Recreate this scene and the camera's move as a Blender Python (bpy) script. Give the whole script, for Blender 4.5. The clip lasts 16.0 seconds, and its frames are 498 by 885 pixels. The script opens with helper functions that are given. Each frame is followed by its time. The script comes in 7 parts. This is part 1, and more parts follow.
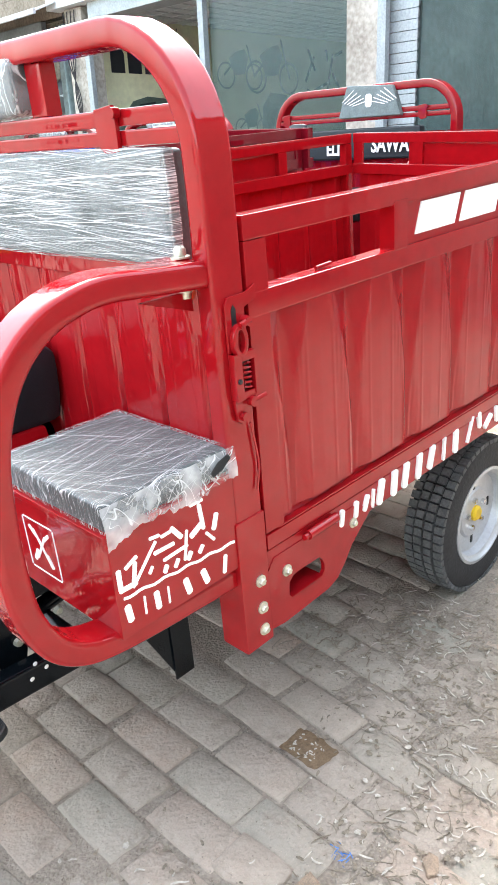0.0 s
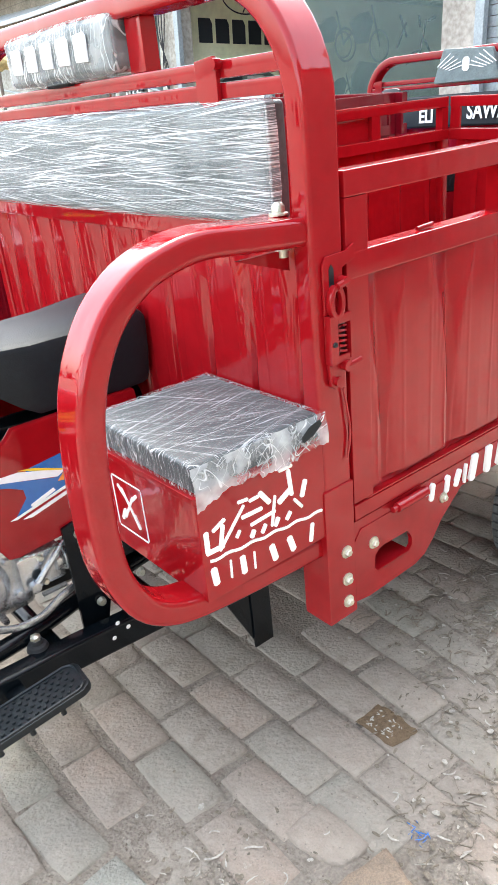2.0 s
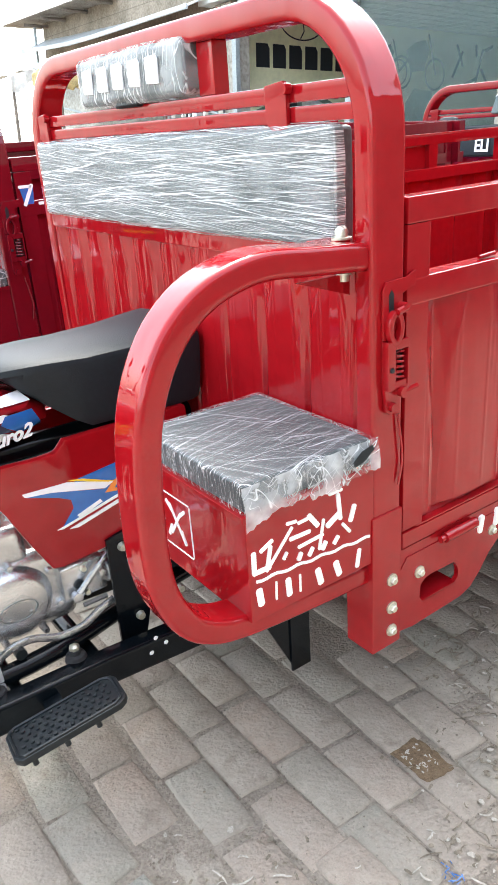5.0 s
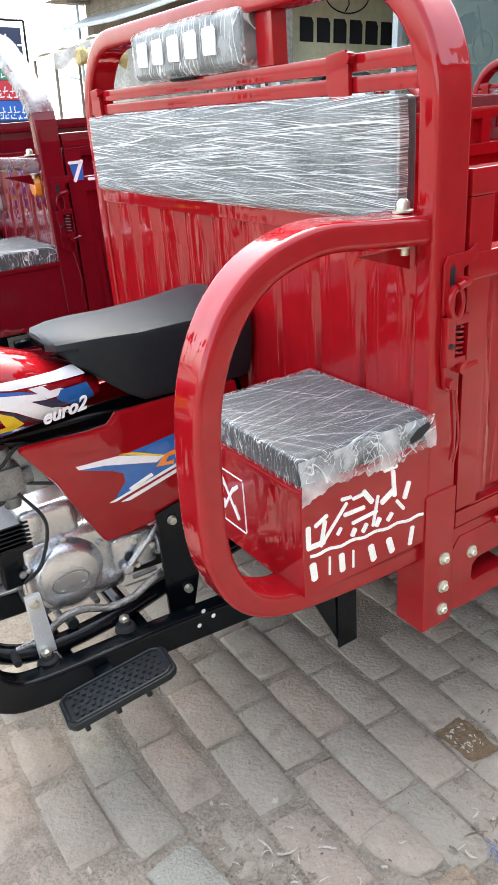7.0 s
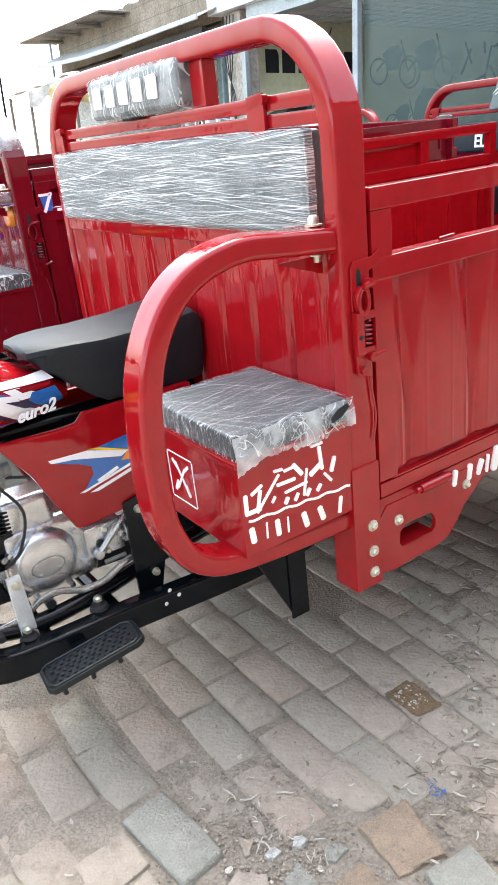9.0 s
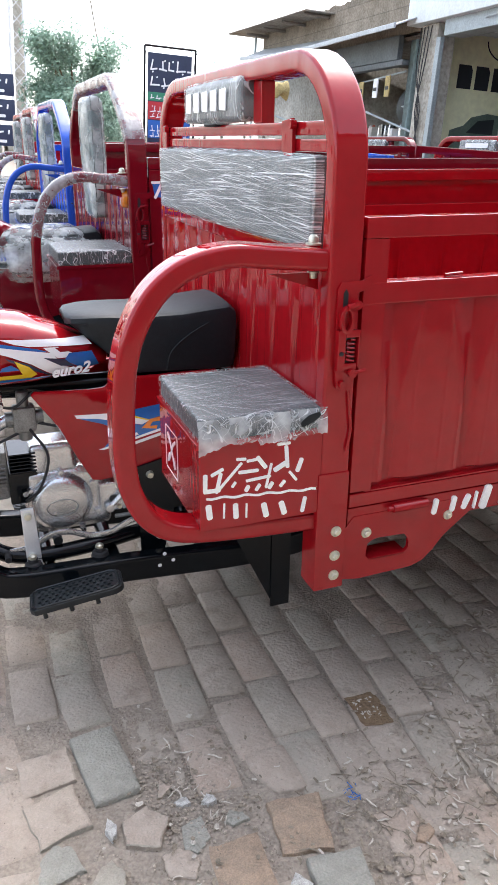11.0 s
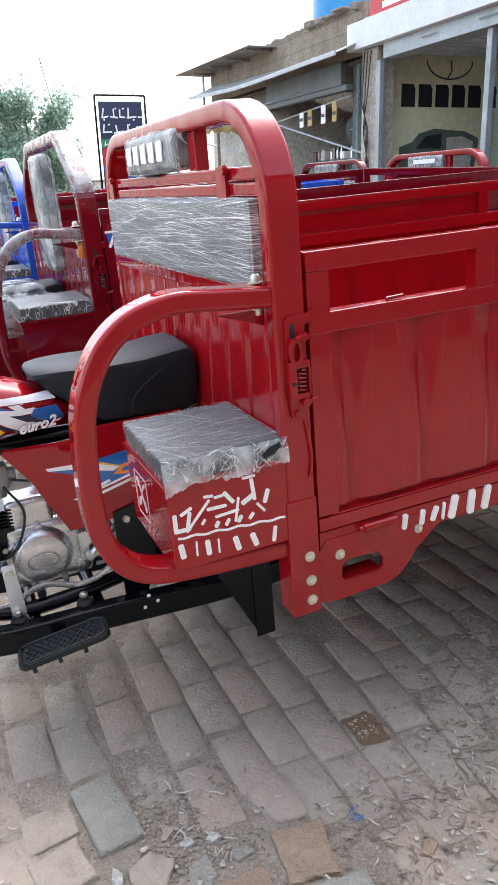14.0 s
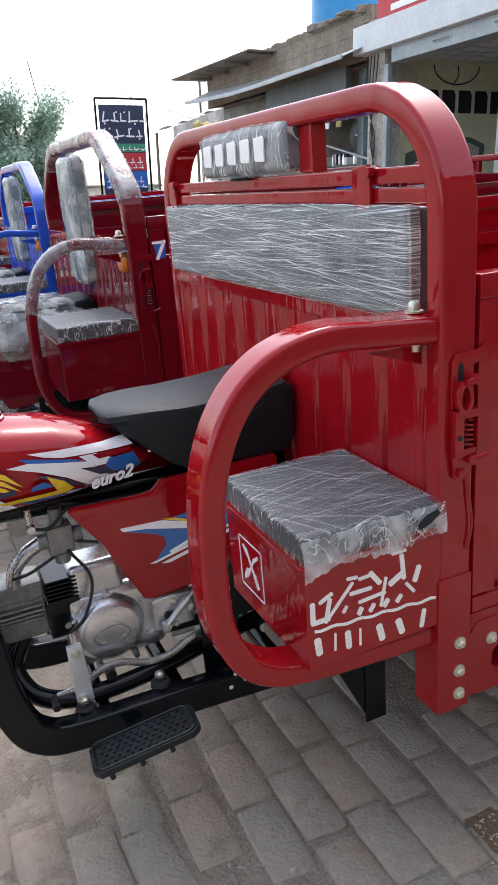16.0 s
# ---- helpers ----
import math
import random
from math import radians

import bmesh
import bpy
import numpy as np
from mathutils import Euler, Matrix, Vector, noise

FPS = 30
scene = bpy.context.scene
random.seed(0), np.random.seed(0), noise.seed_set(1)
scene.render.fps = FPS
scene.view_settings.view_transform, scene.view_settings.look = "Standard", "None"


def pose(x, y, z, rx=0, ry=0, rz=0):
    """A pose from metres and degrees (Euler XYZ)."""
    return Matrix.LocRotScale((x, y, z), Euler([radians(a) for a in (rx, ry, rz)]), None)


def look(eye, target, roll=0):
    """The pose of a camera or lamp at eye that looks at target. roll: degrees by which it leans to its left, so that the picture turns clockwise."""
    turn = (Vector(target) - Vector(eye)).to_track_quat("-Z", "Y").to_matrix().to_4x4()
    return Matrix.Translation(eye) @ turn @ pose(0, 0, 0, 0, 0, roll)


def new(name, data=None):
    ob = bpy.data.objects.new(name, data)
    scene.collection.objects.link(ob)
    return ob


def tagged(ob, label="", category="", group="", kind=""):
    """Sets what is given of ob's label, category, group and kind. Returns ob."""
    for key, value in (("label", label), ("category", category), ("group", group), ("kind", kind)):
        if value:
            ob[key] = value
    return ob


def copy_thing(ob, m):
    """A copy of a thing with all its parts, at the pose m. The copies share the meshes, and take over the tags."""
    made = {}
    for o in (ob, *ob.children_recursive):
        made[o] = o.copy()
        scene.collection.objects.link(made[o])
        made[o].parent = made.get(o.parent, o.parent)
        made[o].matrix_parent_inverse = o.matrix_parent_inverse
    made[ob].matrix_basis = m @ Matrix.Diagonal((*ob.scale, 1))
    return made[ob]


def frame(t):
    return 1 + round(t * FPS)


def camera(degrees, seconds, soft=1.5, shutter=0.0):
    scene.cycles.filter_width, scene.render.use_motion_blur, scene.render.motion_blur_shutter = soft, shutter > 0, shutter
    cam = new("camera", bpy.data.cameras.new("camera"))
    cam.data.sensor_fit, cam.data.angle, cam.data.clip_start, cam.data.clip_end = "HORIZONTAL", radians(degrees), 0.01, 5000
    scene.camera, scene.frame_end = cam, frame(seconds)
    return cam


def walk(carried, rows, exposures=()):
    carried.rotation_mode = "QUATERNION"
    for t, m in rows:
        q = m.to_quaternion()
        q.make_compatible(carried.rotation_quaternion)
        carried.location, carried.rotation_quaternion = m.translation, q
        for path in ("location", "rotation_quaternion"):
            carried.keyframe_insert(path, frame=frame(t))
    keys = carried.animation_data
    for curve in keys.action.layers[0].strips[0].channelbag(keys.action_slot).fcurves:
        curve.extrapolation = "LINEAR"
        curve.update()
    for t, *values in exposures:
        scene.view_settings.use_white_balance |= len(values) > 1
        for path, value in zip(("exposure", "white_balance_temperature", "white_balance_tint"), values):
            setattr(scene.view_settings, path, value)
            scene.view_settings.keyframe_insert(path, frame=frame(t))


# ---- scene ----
cam = camera(37.4, 16.0)
PATH = [
    (0, (-0.883, -0.903, 1.419), (0.426, 0.418, 0.684), -2.5),
    (0.5, (-0.88, -0.888, 1.426), (0.375, 0.507, 0.735), -1.2),
    (1, (-0.894, -0.875, 1.424), (0.302, 0.591, 0.774), -0.6),
    (1.5, (-0.889, -0.88, 1.416), (0.257, 0.596, 0.703), -3.5),
    (2, (-0.893, -0.867, 1.389), (0.252, 0.574, 0.605), -3.0),
    (2.5, (-0.895, -0.868, 1.398), (0.279, 0.576, 0.665), -1.1),
    (3, (-0.904, -0.863, 1.386), (0.288, 0.55, 0.622), -0.6),
    (3.5, (-0.892, -0.868, 1.362), (0.295, 0.513, 0.536), -1.7),
    (4, (-0.913, -0.859, 1.374), (0.246, 0.585, 0.618), -0.7),
    (4.5, (-0.918, -0.847, 1.395), (0.212, 0.651, 0.701), -0.6),
    (5, (-0.913, -0.848, 1.391), (0.169, 0.667, 0.659), -1.3),
    (5.2, (-0.932, -0.841, 1.399), (0.118, 0.702, 0.68), -0.5),
    (7.3, (-0.95, -0.832, 1.378), (0.012, 0.733, 0.588), -2.5),
    (7.5, (-0.956, -0.845, 1.376), (-0.014, 0.729, 0.578), -3.3),
    (8, (-0.943, -0.881, 1.387), (0.033, 0.699, 0.645), -4.2),
    (8.5, (-0.934, -0.931, 1.369), (0.045, 0.65, 0.634), -2.7),
    (9, (-0.993, -1.063, 1.384), (0.039, 0.492, 0.665), -3.5),
    (9.2, (-1.036, -1.135, 1.386), (-0.076, 0.475, 0.688), -1.6),
    (11.3, (-0.74, -1.35, 1.434), (-0.054, 0.378, 0.698), 4.2),
    (11.5, (-0.746, -1.35, 1.445), (-0.073, 0.374, 0.685), 4.4),
    (12, (-0.729, -1.357, 1.443), (-0.071, 0.365, 0.669), -3.6),
    (12.5, (-0.73, -1.358, 1.442), (-0.085, 0.391, 0.717), -2.0),
    (13, (-0.72, -1.364, 1.43), (-0.031, 0.364, 0.697), -1.2),
    (13.5, (-0.709, -1.386, 1.446), (0.056, 0.34, 0.785), -1.8),
    (14, (-0.716, -1.401, 1.447), (0.021, 0.342, 0.798), -1.9),
    (14.5, (-0.712, -1.375, 1.449), (-0.038, 0.38, 0.768), -2.0),
    (15, (-0.762, -1.319, 1.437), (-0.25, 0.496, 0.771), 2.6),
    (15.5, (-0.791, -1.153, 1.434), (-0.156, 0.622, 0.765), -1.4),
    (16, (-0.849, -0.969, 1.454), (-0.072, 0.761, 0.819), -1.7),
]
EXPOSURES = [(0, 3.12, 6550, 6), (1, 3.06, 6550, 6), (3, 3.0, 6550, 6), (5.2, 3.0, 6550, 6), (7.3, 2.70, 6550, 7), (8.0, 2.78, 6550, 7), (9.2, 2.84, 6550, 7), (11.3, 2.20, 6400, 12), (13.0, 2.22, 6400, 12), (14.5, 2.09, 6400, 12), (15.2, 1.92, 6400, 12), (16, 1.72, 6400, 12)]
walk(cam, [(t, look(eye, target, roll)) for t, eye, target, roll in PATH], EXPOSURES)

# ---------------------------------------------------------------- light
world = bpy.data.worlds.new("sky")
scene.world = world
world.use_nodes = True
wn = world.node_tree
sky = wn.nodes.new("ShaderNodeTexSky")
sky.sky_type = "NISHITA"
sky.sun_disc = False
SUN_EL, SUN_AZ = 60.0, 38.0          # degrees above the horizon; from +y towards +x
sky.sun_elevation, sky.sun_rotation = radians(SUN_EL), radians(SUN_AZ)
sky.air_density, sky.dust_density, sky.ozone_density = 1.0, 3.0, 1.0
haze = wn.nodes.new("ShaderNodeHueSaturation")          # a milky, hazy sky with little colour of its own
haze.inputs["Saturation"].default_value = 0.5
wn.links.new(sky.outputs["Color"], haze.inputs["Color"])
wn.links.new(haze.outputs["Color"], wn.nodes["Background"].inputs["Color"])
wn.nodes["Background"].inputs["Strength"].default_value = 0.15
sun_data = bpy.data.lights.new("sun", "SUN")
sun_data.energy, sun_data.angle, sun_data.color = 0.18, radians(14.0), (1.0, 0.94, 0.86)
sun = new("sun", sun_data)
sun_to = Vector((math.sin(radians(SUN_AZ)) * math.cos(radians(SUN_EL)), math.cos(radians(SUN_AZ)) * math.cos(radians(SUN_EL)), math.sin(radians(SUN_EL))))
sun.matrix_world = look(sun_to * 30, (0, 0, 0))


# ---------------------------------------------------------------- materials
def mat(name, base, rough=0.5, metal=0.0, coat=0.0, var=0.12, scale=6.0, bump=0.0, bump_scale=60.0, spec=0.5, second=None, coords="Object"):
    """A principled surface whose colour wanders at two scales and whose relief is a fine noise."""
    m = bpy.data.materials.new(name)
    m.use_nodes = True
    t, p = m.node_tree, m.node_tree.nodes["Principled BSDF"]
    p.inputs["Roughness"].default_value, p.inputs["Metallic"].default_value = rough, metal
    p.inputs["Coat Weight"].default_value, p.inputs["Coat Roughness"].default_value = coat, 0.06
    p.inputs["Specular IOR Level"].default_value = spec
    co = t.nodes.new("ShaderNodeTexCoord")
    a, b = t.nodes.new("ShaderNodeTexNoise"), t.nodes.new("ShaderNodeTexNoise")
    a.inputs["Scale"].default_value, b.inputs["Scale"].default_value = scale, scale * 9
    a.inputs["Detail"].default_value = 5
    for n in (a, b):
        t.links.new(co.outputs[coords], n.inputs["Vector"])
    mix = t.nodes.new("ShaderNodeMath")
    mix.operation = "ADD"
    t.links.new(a.outputs["Fac"], mix.inputs[0])
    t.links.new(b.outputs["Fac"], mix.inputs[1])
    ramp = t.nodes.new("ShaderNodeMapRange")
    ramp.inputs["From Min"].default_value, ramp.inputs["From Max"].default_value = 0.7, 1.3
    t.links.new(mix.outputs[0], ramp.inputs["Value"])
    col = t.nodes.new("ShaderNodeMix")
    col.data_type = "RGBA"
    lo = second or tuple(c * (1 - var) for c in base)
    hi = base if second else tuple(min(1, c * (1 + var)) for c in base)
    col.inputs["A"].default_value, col.inputs["B"].default_value = (*lo, 1), (*hi, 1)
    t.links.new(ramp.outputs["Result"], col.inputs["Factor"])
    t.links.new(col.outputs["Result"], p.inputs["Base Color"])
    if bump:
        n = t.nodes.new("ShaderNodeTexNoise")
        n.inputs["Scale"].default_value, n.inputs["Detail"].default_value = bump_scale, 6
        t.links.new(co.outputs[coords], n.inputs["Vector"])
        bp = t.nodes.new("ShaderNodeBump")
        bp.inputs["Strength"].default_value, bp.inputs["Distance"].default_value = bump, 0.01
        t.links.new(n.outputs["Fac"], bp.inputs["Height"])
        t.links.new(bp.outputs["Normal"], p.inputs["Normal"])
    return m


def paint(name, base, rough=0.42):
    """Sprayed enamel on sheet steel: clear glossy coat over slightly wavy, drawn sheet."""
    m = mat(name, base, rough, 0.0, 1.0, 0.10, 3.0, 0, 3.0, 0.0)
    t, p = m.node_tree, m.node_tree.nodes["Principled BSDF"]
    p.inputs["Coat Roughness"].default_value, p.inputs["Coat IOR"].default_value = 0.025, 1.47
    co, mp = t.nodes.new("ShaderNodeTexCoord"), t.nodes.new("ShaderNodeMapping")
    mp.inputs["Scale"].default_value = (15.0, 15.0, 2.6)
    n, bp = t.nodes.new("ShaderNodeTexNoise"), t.nodes.new("ShaderNodeBump")
    n.inputs["Scale"].default_value, n.inputs["Detail"].default_value = 1.0, 3.0
    bp.inputs["Strength"].default_value, bp.inputs["Distance"].default_value = 0.24, 0.01
    t.links.new(co.outputs["Object"], mp.inputs["Vector"])
    t.links.new(mp.outputs["Vector"], n.inputs["Vector"])
    t.links.new(n.outputs["Fac"], bp.inputs["Height"])
    t.links.new(bp.outputs["Normal"], p.inputs["Coat Normal"])
    return m


def film(name, layers, density=0.3, thin=0.03, colour=(0.74, 0.77, 0.76), fade=0.5, bump=0.35):
    """Cling film pulled tight: clear, with milky threads along each layer's pull. A layer: (scale, turn about x, y, z)."""
    m = bpy.data.materials.new(name)
    m.use_nodes = True
    t, p = m.node_tree, m.node_tree.nodes["Principled BSDF"]
    p.inputs["Base Color"].default_value = (*colour, 1)
    p.inputs["Roughness"].default_value = 0.22
    p.inputs["Specular IOR Level"].default_value = 0.4
    co = t.nodes.new("ShaderNodeTexCoord")

    def op(kind, *ins):
        n = t.nodes.new("ShaderNodeMath")
        n.operation = kind
        for k, v in enumerate(ins):
            if isinstance(v, (int, float)):
                n.inputs[k].default_value = v
            else:
                t.links.new(v, n.inputs[k])
        return n.outputs[0]

    def span(v, a0, a1, b0, b1):
        n = t.nodes.new("ShaderNodeMapRange")
        for key, val in zip(("From Min", "From Max", "To Min", "To Max"), (a0, a1, b0, b1)):
            n.inputs[key].default_value = val
        t.links.new(v, n.inputs["Value"])
        return n.outputs["Result"]

    total, height = None, None
    for k, (scale, turn) in enumerate(layers):
        mr, mp = t.nodes.new("ShaderNodeMapping"), t.nodes.new("ShaderNodeMapping")
        mr.inputs["Rotation"].default_value = [radians(v) for v in turn]
        mp.inputs["Scale"].default_value, mp.inputs["Location"].default_value = scale, (3.1 * k, 1.7 * k, 0.9 * k)
        t.links.new(co.outputs["Object"], mr.inputs["Vector"])
        t.links.new(mr.outputs["Vector"], mp.inputs["Vector"])
        n = t.nodes.new("ShaderNodeTexNoise")
        n.inputs["Scale"].default_value, n.inputs["Detail"].default_value, n.inputs["Distortion"].default_value = 1.0, 0.6, 0.15
        t.links.new(mp.outputs["Vector"], n.inputs["Vector"])
        gate = t.nodes.new("ShaderNodeTexNoise")
        gate.inputs["Scale"].default_value = 0.45
        t.links.new(mp.outputs["Vector"], gate.inputs["Vector"])
        if max(scale) > 6 * min(scale):           # long threads, one beside the other, each a little wavy
            xyz = t.nodes.new("ShaderNodeSeparateXYZ")
            t.links.new(mp.outputs["Vector"], xyz.inputs["Vector"])
            across = xyz.outputs[scale.index(max(scale))]
            run = op("FRACT", op("ADD", op("MULTIPLY", across, 0.55), op("MULTIPLY", n.outputs["Fac"], 2.0)))
            line = span(op("ABSOLUTE", op("SUBTRACT", run, 0.5)), thin * 4, 0.0, 0.0, 1.0)
        else:
            line = span(op("ABSOLUTE", op("SUBTRACT", n.outputs["Fac"], 0.5)), thin, 0.0, 0.0, 1.0)
        line = op("MULTIPLY", line, span(gate.outputs["Fac"], 0.38, 0.62, fade, 1.0))
        total = line if total is None else op("MAXIMUM", total, line)
        height = n.outputs["Fac"] if height is None else op("ADD", height, n.outputs["Fac"])
    wide = t.nodes.new("ShaderNodeTexNoise")
    wide.inputs["Scale"].default_value, wide.inputs["Detail"].default_value = 14.0, 4.0
    t.links.new(co.outputs["Object"], wide.inputs["Vector"])
    haze = span(wide.outputs["Fac"], 0.35, 0.68, 0.04, density)
    t.links.new(op("MAXIMUM", total, haze), p.inputs["Alpha"])
    bp = t.nodes.new("ShaderNodeBump")
    bp.inputs["Strength"].default_value, bp.inputs["Distance"].default_value = bump, 0.004
    t.links.new(height, bp.inputs["Height"])
    t.links.new(bp.outputs["Normal"], p.inputs["Normal"])
    return m


RED = paint("red enamel", (0.295, 0.0050, 0.009))
MAROON = paint("maroon enamel", (0.135, 0.004, 0.010))
BLUE = paint("blue enamel", (0.015, 0.075, 0.42))
DEEP = paint("dark red enamel", (0.24, 0.004, 0.009))
BLACKP = mat("black enamel", (0.003, 0.005, 0.007), 0.16, 0, 0.0, 0.3, 8, 0.03, 30, 0.28)
TREAD = mat("dusty tread rubber", (0.095, 0.098, 0.098), 0.85, 0, 0, 0.3, 14, 0.3, 90)
RUBBER = mat("tyre rubber", (0.022, 0.023, 0.025), 0.72, 0, 0, 0.3, 14, 0.25, 90)
PLASTIC = mat("black plastic", (0.006, 0.010, 0.013), 0.42, 0, 0, 0.25, 12, 0.1, 120)
VINYL = mat("black vinyl", (0.009, 0.014, 0.018), 0.5, 0, 0, 0.2, 10, 0.12, 300, 0.35)
PADG = mat("pale grey vinyl", (0.13, 0.17, 0.17), 0.4, 0, 0, 0.3, 25, 0.3, 60)
# half-clear teal veil stands in for street reflections and mutes the wall behind
GLASS = mat("dusty shop glass with painted teal veil", (0.09, 0.155, 0.15), 0.12, 0, 0, 0.15, 2)
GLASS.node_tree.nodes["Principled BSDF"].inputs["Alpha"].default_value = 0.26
GREYV = mat("grey vinyl", (0.030, 0.040, 0.042), 0.45, 0, 0, 0.2, 10, 0.1, 200)
PADM = mat("grey vinyl under film", (0.058, 0.076, 0.076), 0.4, 0, 0, 0.25, 14, 0.2, 90)
ALU = mat("cast aluminium", (0.64, 0.66, 0.68), 0.27, 0.9, 0, 0.2, 20, 0.15, 160)
PLATE = mat("bright plated steel", (0.70, 0.73, 0.75), 0.25, 0.35, 0.2, 0.1, 30)
FINS = mat("sooty cast metal", (0.25, 0.26, 0.255), 0.5, 0.6, 0, 0.3, 30, 0.2, 120)
CHROME = mat("chromed steel", (0.72, 0.72, 0.72), 0.14, 1.0, 0, 0.06, 20)
ZINC = mat("zinc plated steel", (0.62, 0.62, 0.52), 0.35, 0.85, 0, 0.2, 60)
RIM = mat("silver rim paint", (0.52, 0.54, 0.56), 0.35, 0.5, 0.2, 0.08, 12)
YELLOW = mat("yellow plastic cap", (0.75, 0.5, 0.02), 0.4)
WHITEP = mat("white brush paint", (0.88, 0.87, 0.84), 0.55, 0, 0, 0.08, 30, 0.1, 80)
D_WHITE = mat("white decal", (0.86, 0.87, 0.88), 0.25, 0, 0.5, 0.05)
D_BLUE = mat("blue decal", (0.015, 0.13, 0.42), 0.25, 0, 0.5, 0.1)
D_YEL = mat("yellow decal", (0.8, 0.55, 0.02), 0.25, 0, 0.5, 0.1)
D_ORA = mat("orange decal", (0.8, 0.25, 0.03), 0.25, 0, 0.5, 0.1)
D_NAVY = mat("navy decal", (0.02, 0.025, 0.06), 0.25, 0, 0.5, 0.1)
FILM_Y = film("stretch film pulled across", [((6.0, 2.2, 260.0), (1.5, 0, 0)), ((6.0, 3.2, 330.0), (-2.5, 0, 0)), ((6.0, 4.2, 200.0), (4, 0, 0)), ((6.0, 3.0, 400.0), (-5, 0, 0))], 0.22, 0.04, (0.84, 0.87, 0.86), 0.0, 0.4)
FILM_X = film("stretch film on a seat", [((2.0, 230.0, 30.0), (0, 0, 33)), ((2.5, 190.0, 30.0), (0, 0, -12)), ((2.0, 260.0, 30.0), (0, 0, 62)), ((2.0, 150.0, 30.0), (0, 0, 8))], 0.035, 0.019, (0.74, 0.76, 0.76), 0.05)
FILM_Z = film("stretch film on a headrest", [((40.0, 110.0, 9.0), (8, 0, 0)), ((40.0, 80.0, 12.0), (-14, 0, 0))], 0.4, 0.035, (0.74, 0.77, 0.76), 0.2)
FILM_W = film("milky crumpled film", [((50.0, 30.0, 14.0), (20, 25, 30)), ((70.0, 30.0, 18.0), (-30, -35, 60))], 0.7, 0.03, (0.8, 0.82, 0.82), 0.2, 1.0)
FILM_B = film("loose plastic bag", [((14.0, 20.0, 12.0), (30, 20, 10)), ((22.0, 16.0, 18.0), (-30, 20, 50))], 0.85, 0.006, (0.6, 0.64, 0.64), 0.1, 0.6)
FILM_M = film("milky film on pads", [((9.0, 14.0, 5.0), (20, 10, 0)), ((14.0, 20.0, 7.0), (-25, 10, 0))], 0.8, 0.010, (0.62, 0.66, 0.64), 0.1, 0.6)
FILM_H = film("film wound in layers", [((60.0, 25.0, 60.0), (35, 20, 0)), ((90.0, 40.0, 70.0), (-35, 10, 0))], 0.75, 0.03, (0.46, 0.48, 0.48), 0.1, 0.6)
AMBER = mat("amber lens", (0.7, 0.22, 0.01), 0.2, 0, 0.6)
DIRT = mat("dry sandy soil", (0.345, 0.297, 0.242), 0.95, 0, 0, 0.2, 14.0, 1.0, 110, 0.2, (0.215, 0.183, 0.148))
RUBBLE = mat("broken brick and grit", (0.34, 0.29, 0.235), 0.95, 0, 0, 0.4, 40, 0.8, 120, 0.2)
STRAW = mat("dry leaves and straw", (0.21, 0.175, 0.13), 0.9, 0, 0, 0.35, 20)
STRAW_PALE = mat("pale wood shavings", (0.44, 0.40, 0.34), 0.9, 0, 0, 0.25, 20)
PLASTER = mat("stained plaster", (0.54, 0.52, 0.45), 0.9, 0, 0, 0.3, 2.2, 0.3, 30, 0.3, (0.26, 0.24, 0.20))
FASCIA = mat("pale fascia cladding", (0.66, 0.71, 0.71), 0.6, 0, 0, 0.1, 3)
STEEL = mat("grey painted steel", (0.34, 0.39, 0.40), 0.5, 0.2, 0, 0.2, 5)
OLDBRICK = mat("weathered brick parapet", (0.30, 0.28, 0.245), 0.95, 0, 0, 0.3, 4, 0.6, 40, 0.2, (0.17, 0.14, 0.11))
YWALL = mat("yellow painted shop wall", (0.87, 0.88, 0.60), 0.6, 0, 0, 0.1, 1.2, 0.05, 20)
WALLBLK = mat("black wall paint", (0.02, 0.025, 0.03), 0.6)
WALLGRN = mat("faded green wall paint", (0.12, 0.17, 0.14), 0.6, 0, 0, 0.2, 5)
# dark teal stands in for dim indoor light; one mural car shares it
DARKIN = mat("dark teal for indoor dimness and mural", (0.17, 0.23, 0.225), 0.85, 0, 0, 0.3, 2)
FLOORC = mat("dusty concrete", (0.45, 0.42, 0.37), 0.9, 0, 0, 0.2, 2, 0.3, 30)
SACK = mat("yellowish cloth", (0.46, 0.36, 0.16), 0.9, 0, 0, 0.35, 7, 0.4, 30)
TIN = mat("faded tin awning", (0.42, 0.45, 0.46), 0.55, 0.2, 0, 0.2, 4)
CANVAS = mat("orange canvas", (0.40, 0.10, 0.06), 0.9, 0, 0, 0.2, 2)
PALECLOTH = mat("grey tarpaulin", (0.60, 0.58, 0.53), 0.9, 0, 0, 0.25, 2)
NAVYB = mat("navy sign board", (0.02, 0.03, 0.07), 0.4, 0, 0, 0.15, 6)
SIGNRED = mat("red sign paint", (0.5, 0.03, 0.04), 0.5)
SIGNGRN = mat("green sign paint", (0.04, 0.25, 0.14), 0.5)
SIGNBLU = mat("blue sign paint", (0.02, 0.12, 0.45), 0.5)
TANKBLUE = mat("blue water tank", (0.02, 0.25, 0.55), 0.4)
BARK = mat("bark", (0.16, 0.12, 0.08), 0.95, 0, 0, 0.3, 8, 0.6, 40)
GALV = mat("galvanised lattice steel", (0.62, 0.63, 0.64), 0.5, 0.3, 0, 0.1, 2)
SLATE = mat("slate grey painted board", (0.12, 0.14, 0.145), 0.6, 0, 0, 0.25, 3)
WOOD = mat("grey timber pole", (0.20, 0.17, 0.14), 0.9, 0, 0, 0.3, 6, 0.3, 40)


